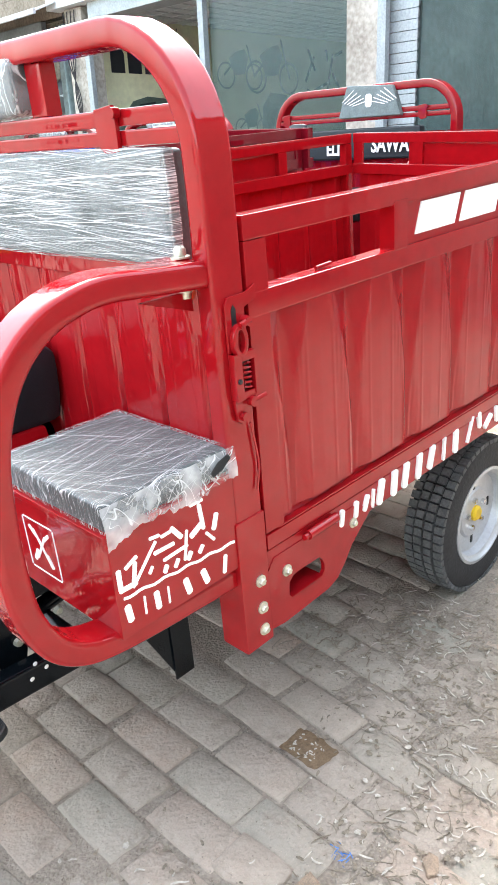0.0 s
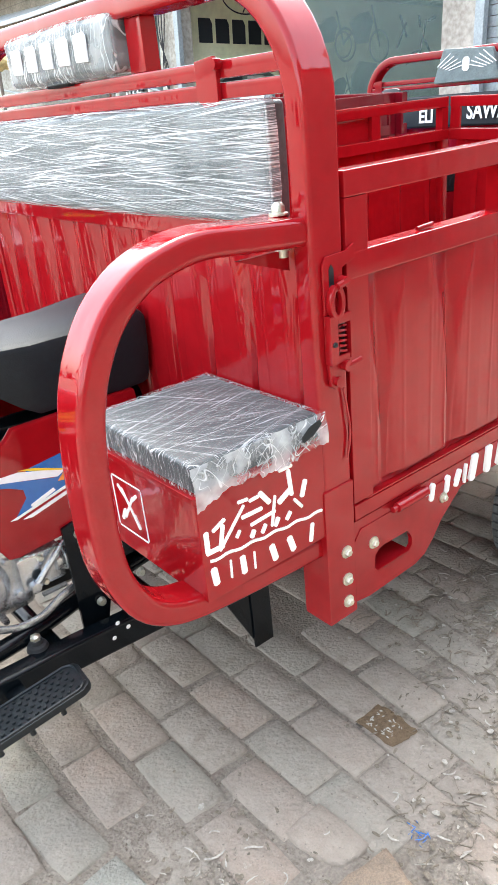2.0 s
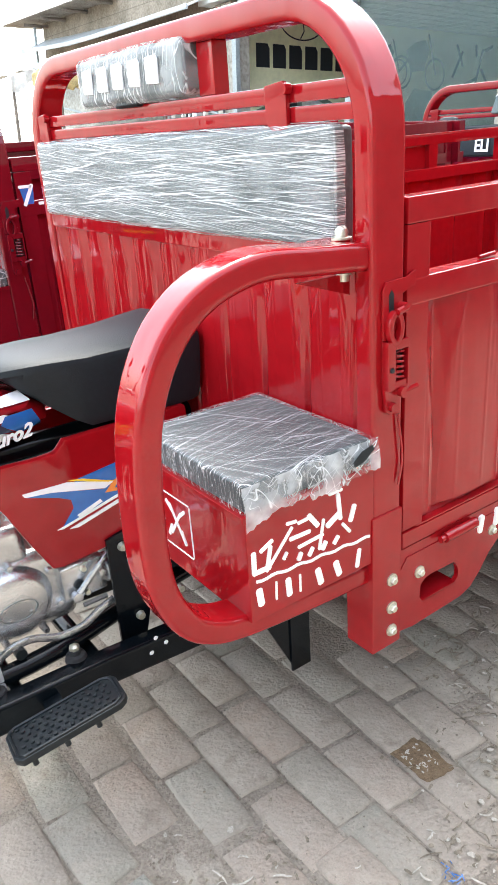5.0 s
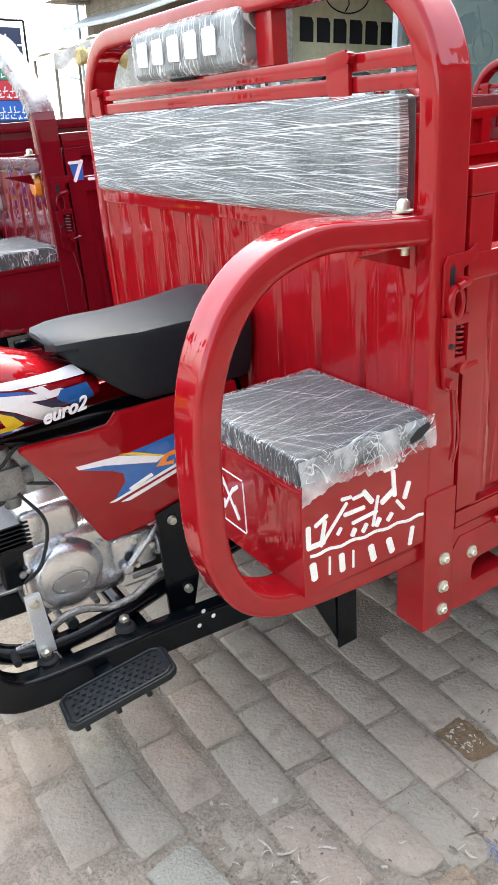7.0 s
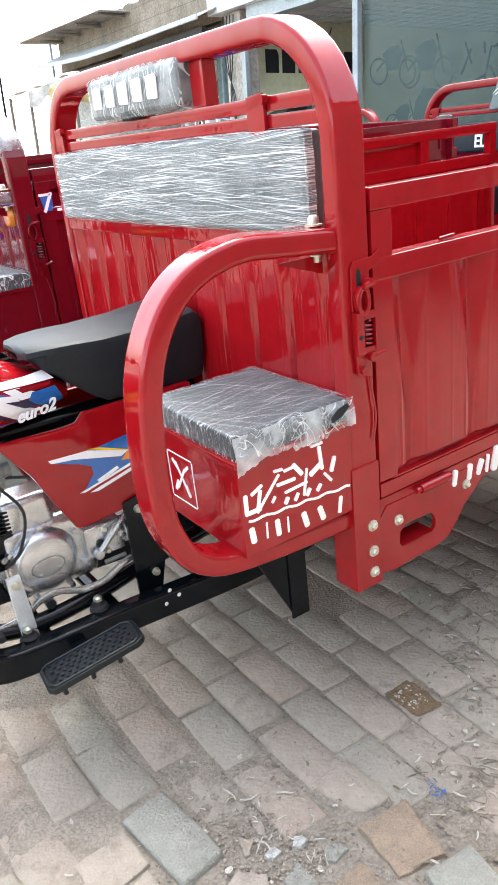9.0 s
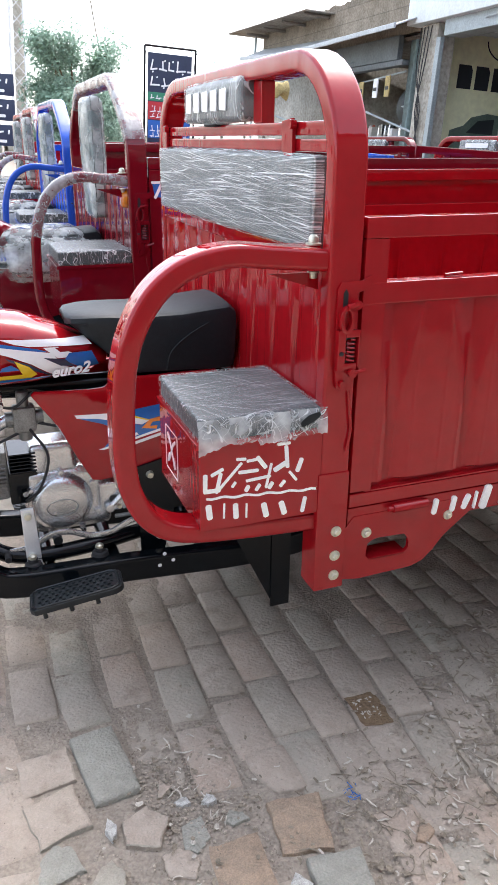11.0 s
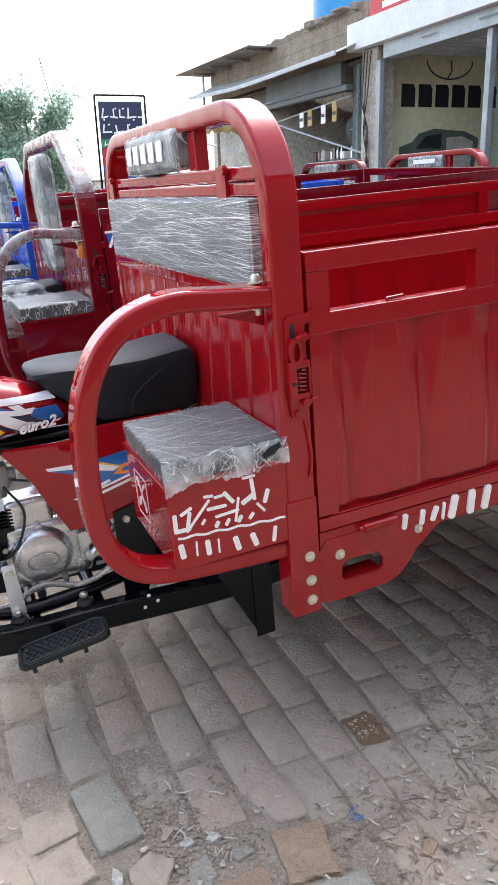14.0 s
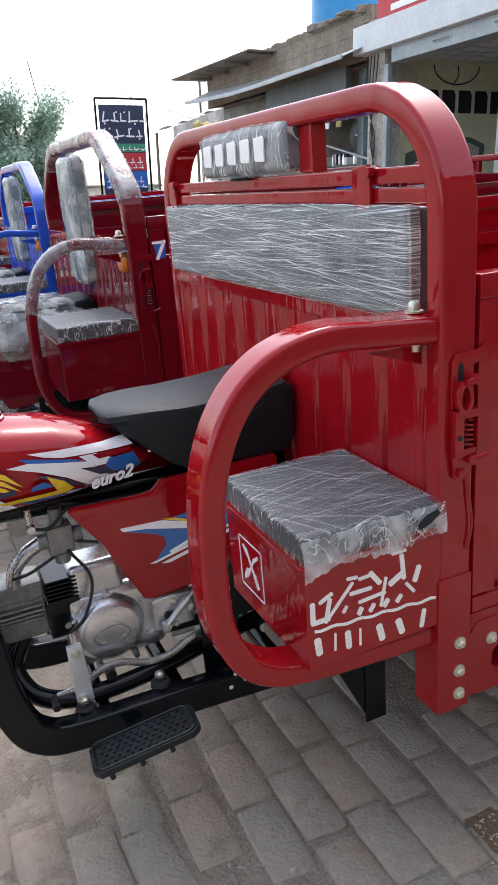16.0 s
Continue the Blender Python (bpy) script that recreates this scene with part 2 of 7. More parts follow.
def old_brick_wall():
    """Crumbling plaster with the brick courses showing through."""
    m = mat("crumbling plastered brick", (0.33, 0.295, 0.245), 0.95, 0, 0, 0.3, 3.5, 0.6, 30, 0.2, (0.17, 0.15, 0.12))
    t, p = m.node_tree, m.node_tree.nodes["Principled BSDF"]
    co, mp, br = t.nodes.new("ShaderNodeTexCoord"), t.nodes.new("ShaderNodeMapping"), t.nodes.new("ShaderNodeTexBrick")
    mp.inputs["Rotation"].default_value = (radians(90), 0, radians(90))
    t.links.new(co.outputs["Object"], mp.inputs["Vector"])
    t.links.new(mp.outputs["Vector"], br.inputs["Vector"])
    for key, val in (("Scale", 1.0), ("Brick Width", 0.23), ("Row Height", 0.083), ("Mortar Size", 0.008)):
        br.inputs[key].default_value = val
    br.inputs["Color1"].default_value, br.inputs["Color2"].default_value, br.inputs["Mortar"].default_value = (0.95, 0.9, 0.82, 1), (0.75, 0.72, 0.68, 1), (0.55, 0.52, 0.48, 1)
    mul = t.nodes.new("ShaderNodeMix")
    mul.data_type, mul.blend_type = "RGBA", "MULTIPLY"
    mul.inputs["Factor"].default_value = 0.7
    t.links.new(p.inputs["Base Color"].links[0].from_socket, mul.inputs["A"])
    t.links.new(br.outputs["Color"], mul.inputs["B"])
    t.links.new(mul.outputs["Result"], p.inputs["Base Color"])
    return m


PARAPET = old_brick_wall()


def leafy():
    # aerial haze is put into this pale grey-green leaf colour
    m = mat("leaves paled by painted-in haze", (0.20, 0.30, 0.22), 0.7, 0, 0, 0.5, 0.8)
    m.node_tree.nodes["Principled BSDF"].inputs["Subsurface Weight"].default_value = 0.0
    return m


LEAF = leafy()


def brick_material():
    """Dusty sage-grey and pinkish paving bricks: each has its own tint, under an uneven skin of beige dust."""
    m = mat("paving brick", (0.385, 0.335, 0.282), 0.93, 0, 0, 0.2, 26, 0.7, 90, 0.2, (0.275, 0.239, 0.20))
    t, p = m.node_tree, m.node_tree.nodes["Principled BSDF"]
    info, hue = t.nodes.new("ShaderNodeObjectInfo"), t.nodes.new("ShaderNodeValToRGB")
    geo = t.nodes.new("ShaderNodeNewGeometry")
    add, wrap = t.nodes.new("ShaderNodeMath"), t.nodes.new("ShaderNodeMath")
    add.operation, wrap.operation = "ADD", "FRACT"
    t.links.new(info.outputs["Random"], add.inputs[0])
    t.links.new(geo.outputs["Random Per Island"], add.inputs[1])
    t.links.new(add.outputs[0], wrap.inputs[0])
    r = hue.color_ramp
    r.elements[0].color, r.elements[0].position = (0.86, 0.95, 0.93, 1), 0.0
    r.elements[1].color, r.elements[1].position = (1.06, 0.94, 0.88, 1), 1.0
    for at, col in ((0.2, (0.92, 0.98, 0.95, 1)), (0.45, (1.03, 0.98, 0.95, 1)), (0.7, (0.95, 0.93, 0.91, 1)), (0.88, (1.08, 0.98, 0.93, 1))):
        r.elements.new(at).color = col
    t.links.new(wrap.outputs[0], hue.inputs["Fac"])
    old = p.inputs["Base Color"].links[0].from_socket
    mul = t.nodes.new("ShaderNodeMix")
    mul.data_type, mul.blend_type = "RGBA", "MULTIPLY"
    mul.inputs["Factor"].default_value = 1.0
    t.links.new(old, mul.inputs["A"])
    t.links.new(hue.outputs["Color"], mul.inputs["B"])
    last = mul.outputs["Result"]
    # beige dust at two scales, then sparse dark specks of grit
    for scale, lo, hi, top, col in ((2.6, 0.36, 0.62, 0.8, (0.342, 0.296, 0.245, 1)), (24.0, 0.48, 0.68, 0.6, (0.385, 0.333, 0.272, 1)), (11.0, 0.55, 0.68, 0.6, (0.19, 0.158, 0.126, 1)), (90.0, 0.62, 0.72, 0.6, (0.14, 0.12, 0.10, 1)), (210.0, 0.60, 0.68, 0.35, (0.52, 0.46, 0.39, 1))):
        dn, dr, dust = t.nodes.new("ShaderNodeTexNoise"), t.nodes.new("ShaderNodeMapRange"), t.nodes.new("ShaderNodeMix")
        dn.inputs["Scale"].default_value, dn.inputs["Detail"].default_value, dn.inputs["Roughness"].default_value = scale, 6, 0.65
        t.links.new(geo.outputs["Position"], dn.inputs["Vector"])
        dr.inputs["From Min"].default_value, dr.inputs["From Max"].default_value, dr.inputs["To Max"].default_value = lo, hi, top
        t.links.new(dn.outputs["Fac"], dr.inputs["Value"])
        dust.data_type = "RGBA"
        dust.inputs["B"].default_value = col
        t.links.new(dr.outputs["Result"], dust.inputs["Factor"])
        t.links.new(last, dust.inputs["A"])
        last = dust.outputs["Result"]
    t.links.new(last, p.inputs["Base Color"])
    return m


BRICK = brick_material()
CRUMB = mat("soil crumbs", (0.29, 0.248, 0.20), 0.95, 0, 0, 0.3, 40, 0, 60, 0.2, (0.15, 0.125, 0.10))
SAGE = mat("sage grey brick", (0.345, 0.332, 0.285), 0.93, 0, 0, 0.2, 26, 0.9, 140, 0.2, (0.25, 0.243, 0.208))
CLAY = mat("orange clay brick", (0.37, 0.27, 0.19), 0.93, 0, 0, 0.2, 30, 0.8, 120, 0.2, (0.23, 0.185, 0.14))
DAMP = mat("brown damp sand", (0.24, 0.165, 0.10), 0.9, 0, 0, 0.3, 60, 0.9, 130, 0.2, (0.13, 0.09, 0.055))


# ---------------------------------------------------------------- mesh helpers
def bm_from(verts, faces):
    bm = bmesh.new()
    vs = [bm.verts.new(v) for v in verts]
    for f in faces:
        try:
            bm.faces.new([vs[i] for i in f])
        except ValueError:
            pass
    return bm


def join(*bms):
    out = bmesh.new()
    for b in bms:
        me = bpy.data.meshes.new("tmp")
        b.to_mesh(me)
        out.from_mesh(me)
        bpy.data.meshes.remove(me)
        b.free()
    return out


def box(x0, x1, y0, y1, z0, z1, bevel=0.0, seg=2):
    vs = [(x, y, z) for x in (x0, x1) for y in (y0, y1) for z in (z0, z1)]
    bm = bm_from(vs, [(0, 1, 3, 2), (4, 6, 7, 5), (0, 4, 5, 1), (2, 3, 7, 6), (0, 2, 6, 4), (1, 5, 7, 3)])
    if bevel:
        bmesh.ops.bevel(bm, geom=bm.edges[:], offset=bevel, segments=seg, profile=0.6, affect="EDGES")
    return bm


def rrect(w, h, r, n=4):
    pts = []
    for cx, cy, a0 in ((w / 2 - r, h / 2 - r, 0), (-w / 2 + r, h / 2 - r, 90), (-w / 2 + r, -h / 2 + r, 180), (w / 2 - r, -h / 2 + r, 270)):
        pts += [(cx + r * math.cos(radians(a0 + 90 * i / n)), cy + r * math.sin(radians(a0 + 90 * i / n))) for i in range(n + 1)]
    return pts


def circle(r, n=12):
    return [(r * math.cos(2 * math.pi * i / n), r * math.sin(2 * math.pi * i / n)) for i in range(n)]


def smooth_path(pts, n=6):
    """A Catmull-Rom line through the points."""
    P = [Vector(p) for p in pts]
    P = [P[0] * 2 - P[1]] + P + [P[-1] * 2 - P[-2]]
    out = []
    for i in range(1, len(P) - 2):
        a, b, c, d = P[i - 1:i + 3]
        for k in range(n):
            s = k / n
            out.append(0.5 * ((2 * b) + (c - a) * s + (2 * a - 5 * b + 4 * c - d) * s * s + (3 * b - a - 3 * c + d) * s ** 3))
    return out + [P[-2]]


def sweep(path, prof, normal=None, closed=False, scale=None):
    """A profile carried along a line: u lies along the normal (or a carried frame), v across it."""
    path = [Vector(p) for p in path]
    n, k = len(path), len(prof)
    verts, ref = [], Vector(normal) if normal else None
    for i, p in enumerate(path):
        a = path[(i - 1) % n] if (closed or i) else path[i]
        b = path[(i + 1) % n] if (closed or i < n - 1) else path[i]
        t = (b - a).normalized()
        if ref is None:
            ref = t.orthogonal().normalized()
        u = ref if normal else (ref - t * ref.dot(t)).normalized()
        if not normal:
            ref = u
        v = t.cross(u).normalized()
        f = scale[i] if scale else 1.0
        verts += [p + u * (c[0] * f) + v * (c[1] * f) for c in prof]
    faces = []
    for i in range(n if closed else n - 1):
        j = (i + 1) % n
        faces += [(i * k + q, i * k + (q + 1) % k, j * k + (q + 1) % k, j * k + q) for q in range(k)]
    if not closed:
        faces += [tuple(range(k - 1, -1, -1)), tuple(range((n - 1) * k, n * k))]
    bm = bm_from(verts, faces)
    bmesh.ops.recalc_face_normals(bm, faces=bm.faces[:])
    return bm


def rod(a, b, r, n=10, r2=None):
    a, b = Vector(a), Vector(b)
    return sweep([a, b], circle(1.0, n), scale=[r, r if r2 is None else r2])


def lathe(prof, centre, axis, n=28):
    """Turned body: prof holds (radius, along); axis 'x', 'y' or 'z'."""
    verts, k = [], len(prof)
    for i in range(n):
        a = 2 * math.pi * i / n
        for r, h in prof:
            c, s = r * math.cos(a), r * math.sin(a)
            v = {"x": (h, c, s), "y": (c, h, s), "z": (c, s, h)}[axis]
            verts.append(Vector(v) + Vector(centre))
    faces = [(i * k + q, i * k + q + 1, (i + 1) % n * k + q + 1, (i + 1) % n * k + q) for i in range(n) for q in range(k - 1)]
    bm = bm_from(verts, faces)
    bmesh.ops.remove_doubles(bm, verts=bm.verts[:], dist=1e-5)
    bmesh.ops.holes_fill(bm, edges=[e for e in bm.edges if e.is_boundary], sides=0)
    bmesh.ops.recalc_face_normals(bm, faces=bm.faces[:])
    return bm


def plate(outline, axis, a0, a1, bevel=0.0):
    """A flat outline given in the plane across the axis, made a0 to a1 thick. Axis 'y': outline holds (x, z); 'x': (y, z); 'z': (x, y)."""
    def at(p, h):
        return {"y": (p[0], h, p[1]), "x": (h, p[0], p[1]), "z": (p[0], p[1], h)}[axis]
    k = len(outline)
    verts = [at(p, a0) for p in outline] + [at(p, a1) for p in outline]
    faces = [tuple(range(k)), tuple(range(2 * k - 1, k - 1, -1))] + [(i, i + k, (i + 1) % k + k, (i + 1) % k) for i in range(k)]
    bm = bm_from(verts, faces)
    bmesh.ops.recalc_face_normals(bm, faces=bm.faces[:])
    if bevel:
        bmesh.ops.bevel(bm, geom=bm.edges[:], offset=bevel, segments=2, profile=0.6, affect="EDGES")
    return bm


def loft(sections, cap=True):
    k = len(sections[0])
    verts = [v for s in sections for v in s]
    faces = [(i * k + q, i * k + (q + 1) % k, (i + 1) * k + (q + 1) % k, (i + 1) * k + q) for i in range(len(sections) - 1) for q in range(k)]
    if cap:
        faces += [tuple(range(k - 1, -1, -1)), tuple(range((len(sections) - 1) * k, len(sections) * k))]
    bm = bm_from(verts, faces)
    bmesh.ops.recalc_face_normals(bm, faces=bm.faces[:])
    return bm


def pillow(x0, x1, y0, y1, z0, z1, r=0.02, puff=0.006, n=8, seed=0, rough=0.0):
    """A stuffed pad: rounded block, slightly crowned, with an uneven skin if rough."""
    bm = box(x0, x1, y0, y1, z0, z1)
    bmesh.ops.subdivide_edges(bm, edges=bm.edges[:], cuts=n, use_grid_fill=True)
    c = Vector(((x0 + x1) / 2, (y0 + y1) / 2, (z0 + z1) / 2))
    h = Vector(((x1 - x0) / 2, (y1 - y0) / 2, (z1 - z0) / 2))
    step = 2 / (n + 1)
    for v in bm.verts:          # two loops of edges gather at each rounded edge
        d = v.co - c
        for i in range(3):
            u = abs(d[i]) / h[i]
            if 1 - 2.5 * step < u < 1 - 0.5 * step and n >= 6:
                u = 1 - (0.45 if u > 1 - 1.5 * step else 1.0) * min(r / h[i], 0.5)
            d[i] = math.copysign(u * h[i], d[i])
        v.co = c + d
    for v in bm.verts:
        d = v.co - c
        core = Vector([max(-h[i] + r, min(h[i] - r, d[i])) for i in range(3)])
        off = d - core
        if off.length > 1e-9:
            e = off.normalized()
            q = core + e * r
            f = [1 - min(1, abs(d[i]) / h[i]) ** 4 for i in range(3)]
            grow = puff * (f[0] * f[1] + f[1] * f[2] + f[0] * f[2])
            jit = rough * noise.noise(Vector((v.co.x * 30, v.co.y * 9 + seed, v.co.z * 34)))
            v.co = c + q + e * (grow + jit)
    return bm


def corrugated(a0, a1, z0, z1, at, pitch, depth, thick, axis, fade_top=0.24, fade_bot=0.006, outward=-1, phase=0.18):
    """Pressed sheet with upright ribs that run out at the top and end short at the foot."""
    na = max(4, int((a1 - a0) / pitch * 60))
    zs = [0, 0.010, 0.013, 0.018, 0.03] + [0.03 + (z1 - z0 - 0.03 - 0.09) * i / 6 for i in range(1, 7)] + [z1 - z0 - 0.09 + 0.09 * i / 6 for i in range(1, 7)]
    def lift(a, h):
        ph = ((a - phase) / pitch) % 1.0
        d = min(ph, 1 - ph)                       # distance from the groove, in pitches
        up = max(0.0, 1 - (z1 - z0 - h) / fade_top)
        low = max(0.0, 1 - h / 0.17)
        spread = 0.05 + 0.26 * up ** 1.2                # the groove opens into a wedge at the top
        ahead = spread + 0.03 + 0.26 * low              # and, past the step, runs out aslant at the foot
        rise = min(1.0, max(0.0, (ph - 0.012) / ahead), max(0.0, (1 - ph - 0.012) / (spread - 0.028)))
        foot = min(1, max(0, (h - 0.012) / fade_bot))
        bead = sum(math.exp(-((d - at_) / 0.014) ** 2) * k_ for at_, k_ in ((spread + 0.03, 0.14), (0.30, 0.07)) if d > spread)
        hollow = -0.10 * max(0.0, math.cos(math.pi * d)) * rise
        return depth * (rise + bead + hollow) * foot * outward
    verts, k = [], len(zs)
    for side in (0, 1):
        for i in range(na + 1):
            a = a0 + (a1 - a0) * i / na
            for h in zs:
                d = at + lift(a, h) + side * thick * (-outward)
                verts.append((a, d, z0 + h) if axis == "y" else (d, a, z0 + h))
    m = (na + 1) * k
    faces = []
    for i in range(na):
        for q in range(k - 1):
            f = (i * k + q, (i + 1) * k + q, (i + 1) * k + q + 1, i * k + q + 1)
            faces += [f, tuple(m + j for j in reversed(f))]
    bm = bm_from(verts, faces)
    bmesh.ops.recalc_face_normals(bm, faces=bm.faces[:])
    return bm


def wear(bm, limit=0.7):
    for f in bm.faces:
        f.smooth = True
    for e in bm.edges:
        if len(e.link_faces) == 2 and e.calc_face_angle(0) > limit:
            e.smooth = False


def part(name, bm, material, parent=None, label="", limit=0.7, flat=True):
    wear(bm, limit)
    me = bpy.data.meshes.new(name)
    bm.to_mesh(me)
    bm.free()
    me.materials.append(material)
    ob = new(name, me)
    if flat:
        wn_ = ob.modifiers.new("normals", "WEIGHTED_NORMAL")
        wn_.keep_sharp = True
    if parent:
        ob.parent = parent
    if label:
        tagged(ob, label)
    return ob


def root(name, m, label, category, group="", kind=""):
    ob = new(name)
    ob.matrix_world = m
    ob.empty_display_size = 0.1
    return tagged(ob, label, category, group, kind)


def lettering(name, words, m, size, material, parent, label="", shear=0.0, thick=0.002, offset=0.0, stretch=1.0):
    """Raised lettering in the built-in font, turned into a mesh. The text lies in the x-y plane of m."""
    cu = bpy.data.curves.new("tmp", "FONT")
    cu.body, cu.size, cu.shear, cu.extrude, cu.offset = words, size, shear, thick, offset
    cu.resolution_u = 3
    tmp = new("tmp", cu)
    bpy.context.view_layer.update()
    me = bpy.data.meshes.new_from_object(tmp.evaluated_get(bpy.context.evaluated_depsgraph_get()))
    bpy.data.objects.remove(tmp)
    bpy.data.curves.remove(cu)
    me.transform(m @ Matrix.Diagonal((stretch, 1, 1, 1)))
    me.materials.clear()
    me.materials.append(material)
    ob = new(name, me)
    ob.parent = parent
    if label:
        tagged(ob, label)
    return ob


def strokes(items, axis, a0, a1, r=0.5):
    """Brush bars: (u, w, length, width, degrees) each, lying in the plane across the axis; rounded at the ends."""
    bms = []
    for u, w, ln, wd, deg in items:
        c, s = math.cos(radians(deg)), math.sin(radians(deg))
        hl, hw = ln / 2, wd / 2
        shape = [(-hl, -hw * r), (-hl + hw * 0.5, -hw), (hl - hw * 0.5, -hw), (hl, -hw * r), (hl, hw * r), (hl - hw * 0.5, hw), (-hl + hw * 0.5, hw), (-hl, hw * r)]
        bms.append(plate([(u + x * c - y * s, w + x * s + y * c) for x, y in shape], axis, a0, a1))
    return join(*bms)


def bolt(centre, axis, r, parent, name="bolt", sign=-1, material=None):
    """Washer and hex head, standing out along sign * axis."""
    x, y, z = centre
    w = lathe([(0, 0), (r, 0), (r, sign * 0.003), (r * 0.72, sign * 0.004)], centre, axis, 16)
    h = lathe([(0, sign * 0.003), (r * 0.62, sign * 0.003), (r * 0.62, sign * 0.009), (r * 0.5, sign * 0.011), (0, sign * 0.011)], centre, axis, 6)
    return part(name, join(w, h), material or ZINC, parent)


# ---------------------------------------------------------------- cargo trikes
W = 1.37          # bed width
XE = 2.165         # bed end


def wheel(name, centre, radius, width, parent, hub_side=-1, spokes=False):
    """Road wheel with its axle along y."""
    cx, cy, cz = centre
    hw, rr = width / 2, radius * 0.6
    w = part(name, lathe([(rr, -hw * 0.7), (rr * 1.06, -hw * 0.95), (radius * 0.8, -hw * 1.04), (radius * 0.92, -hw * 0.92), (radius * 0.952, -hw * 0.72),
                          (radius * 0.958, 0), (radius * 0.952, hw * 0.72), (radius * 0.92, hw * 0.92), (radius * 0.8, hw * 1.04), (rr * 1.06, hw * 0.95), (rr, hw * 0.7), (rr, -hw * 0.7)],
                         centre, "y", 48), RUBBER, parent, "black road tyre with square tread blocks")
    blocks, n = [], 56
    for i in range(n):
        a = 2 * math.pi * i / n
        for row, (y0, y1) in enumerate(((-0.95, -0.54), (-0.44, -0.06), (0.06, 0.44), (0.54, 0.95))):
            b = box(radius * 0.93, radius * (1.0 if abs(y0 + y1) < 0.8 else 0.985), y0 * hw, y1 * hw, -0.0112 * radius / 0.26, 0.0112 * radius / 0.26)
            aa = a + (0.5 if row in (1, 2) else 0) * 0.35 * 2 * math.pi / n
            bmesh.ops.rotate(b, verts=b.verts[:], cent=(0, 0, 0), matrix=Matrix.Rotation(aa, 3, "Y"))
            bmesh.ops.translate(b, verts=b.verts[:], vec=centre)
            blocks.append(b)
    part("tread", join(*blocks), TREAD, w)
    s = hub_side
    if spokes:
        part("rim", lathe([(rr * 1.02, -hw * 0.6), (rr * 1.04, -hw * 0.4), (rr * 0.94, 0), (rr * 1.04, hw * 0.4), (rr * 1.02, hw * 0.6), (rr * 0.9, hw * 0.3), (rr * 0.9, -hw * 0.3), (rr * 1.02, -hw * 0.6)], centre, "y", 36), CHROME, w)
        part("hub", lathe([(0, -0.05), (0.035, -0.05), (0.06, -0.02), (0.06, 0.02), (0.035, 0.05), (0, 0.05)], centre, "y", 18), ALU, w)
        part("spokes", join(*[rod((cx + 0.05 * math.cos(a + 0.3), cy + k * 0.02, cz + 0.05 * math.sin(a + 0.3)), (cx + rr * 0.93 * math.cos(a), cy, cz + rr * 0.93 * math.sin(a)), 0.002, 5)
                              for k in (-1, 1) for a in [2 * math.pi * i / 16 + 0.1 * k for i in range(16)]]), CHROME, w)
        return w
    part("rim", lathe([(rr * 1.05, s * hw * 0.98), (rr * 0.99, s * hw * 1.0), (rr * 0.95, s * hw * 0.86), (rr * 0.90, s * hw * 0.8), (rr * 0.86, s * hw * 0.42), (rr * 0.76, s * hw * 0.36), (rr * 0.55, s * hw * 0.38),
                       (rr * 0.50, s * hw * 0.5), (rr * 0.3, s * hw * 0.5), (0, s * hw * 0.5), (0, -s * hw * 0.2), (rr * 0.9, -s * hw * 0.9), (rr * 1.05, -s * hw * 0.98), (rr * 1.05, s * hw * 0.98)], centre, "y", 40), RIM, w, "silver pressed steel rim")
    for a in (1.57, 3.14, 4.71, 0):
        part("slot", box(cx + rr * 0.62 * math.cos(a) - 0.005, cx + rr * 0.62 * math.cos(a) + 0.005, cy + s * hw * 0.37 - 0.004, cy + s * hw * 0.37 + 0.004, cz + rr * 0.62 * math.sin(a) - 0.016, cz + rr * 0.62 * math.sin(a) + 0.016), PLASTIC, w)
    part("hub_cap", lathe([(0, s * hw * 0.72), (0.02, s * hw * 0.72), (0.027, s * hw * 0.62), (0.027, s * hw * 0.48)], centre, "y", 20), YELLOW, w, "yellow plastic hub cap")
    for i in range(5):
        a = 2 * math.pi * i / 5 + 0.5
        part("wheel_nut", lathe([(0, s * hw * 0.66), (0.009, s * hw * 0.66), (0.011, s * hw * 0.46)], (cx + 0.052 * math.cos(a), cy, cz + 0.052 * math.sin(a)), "y", 6), CHROME, w)
    return w


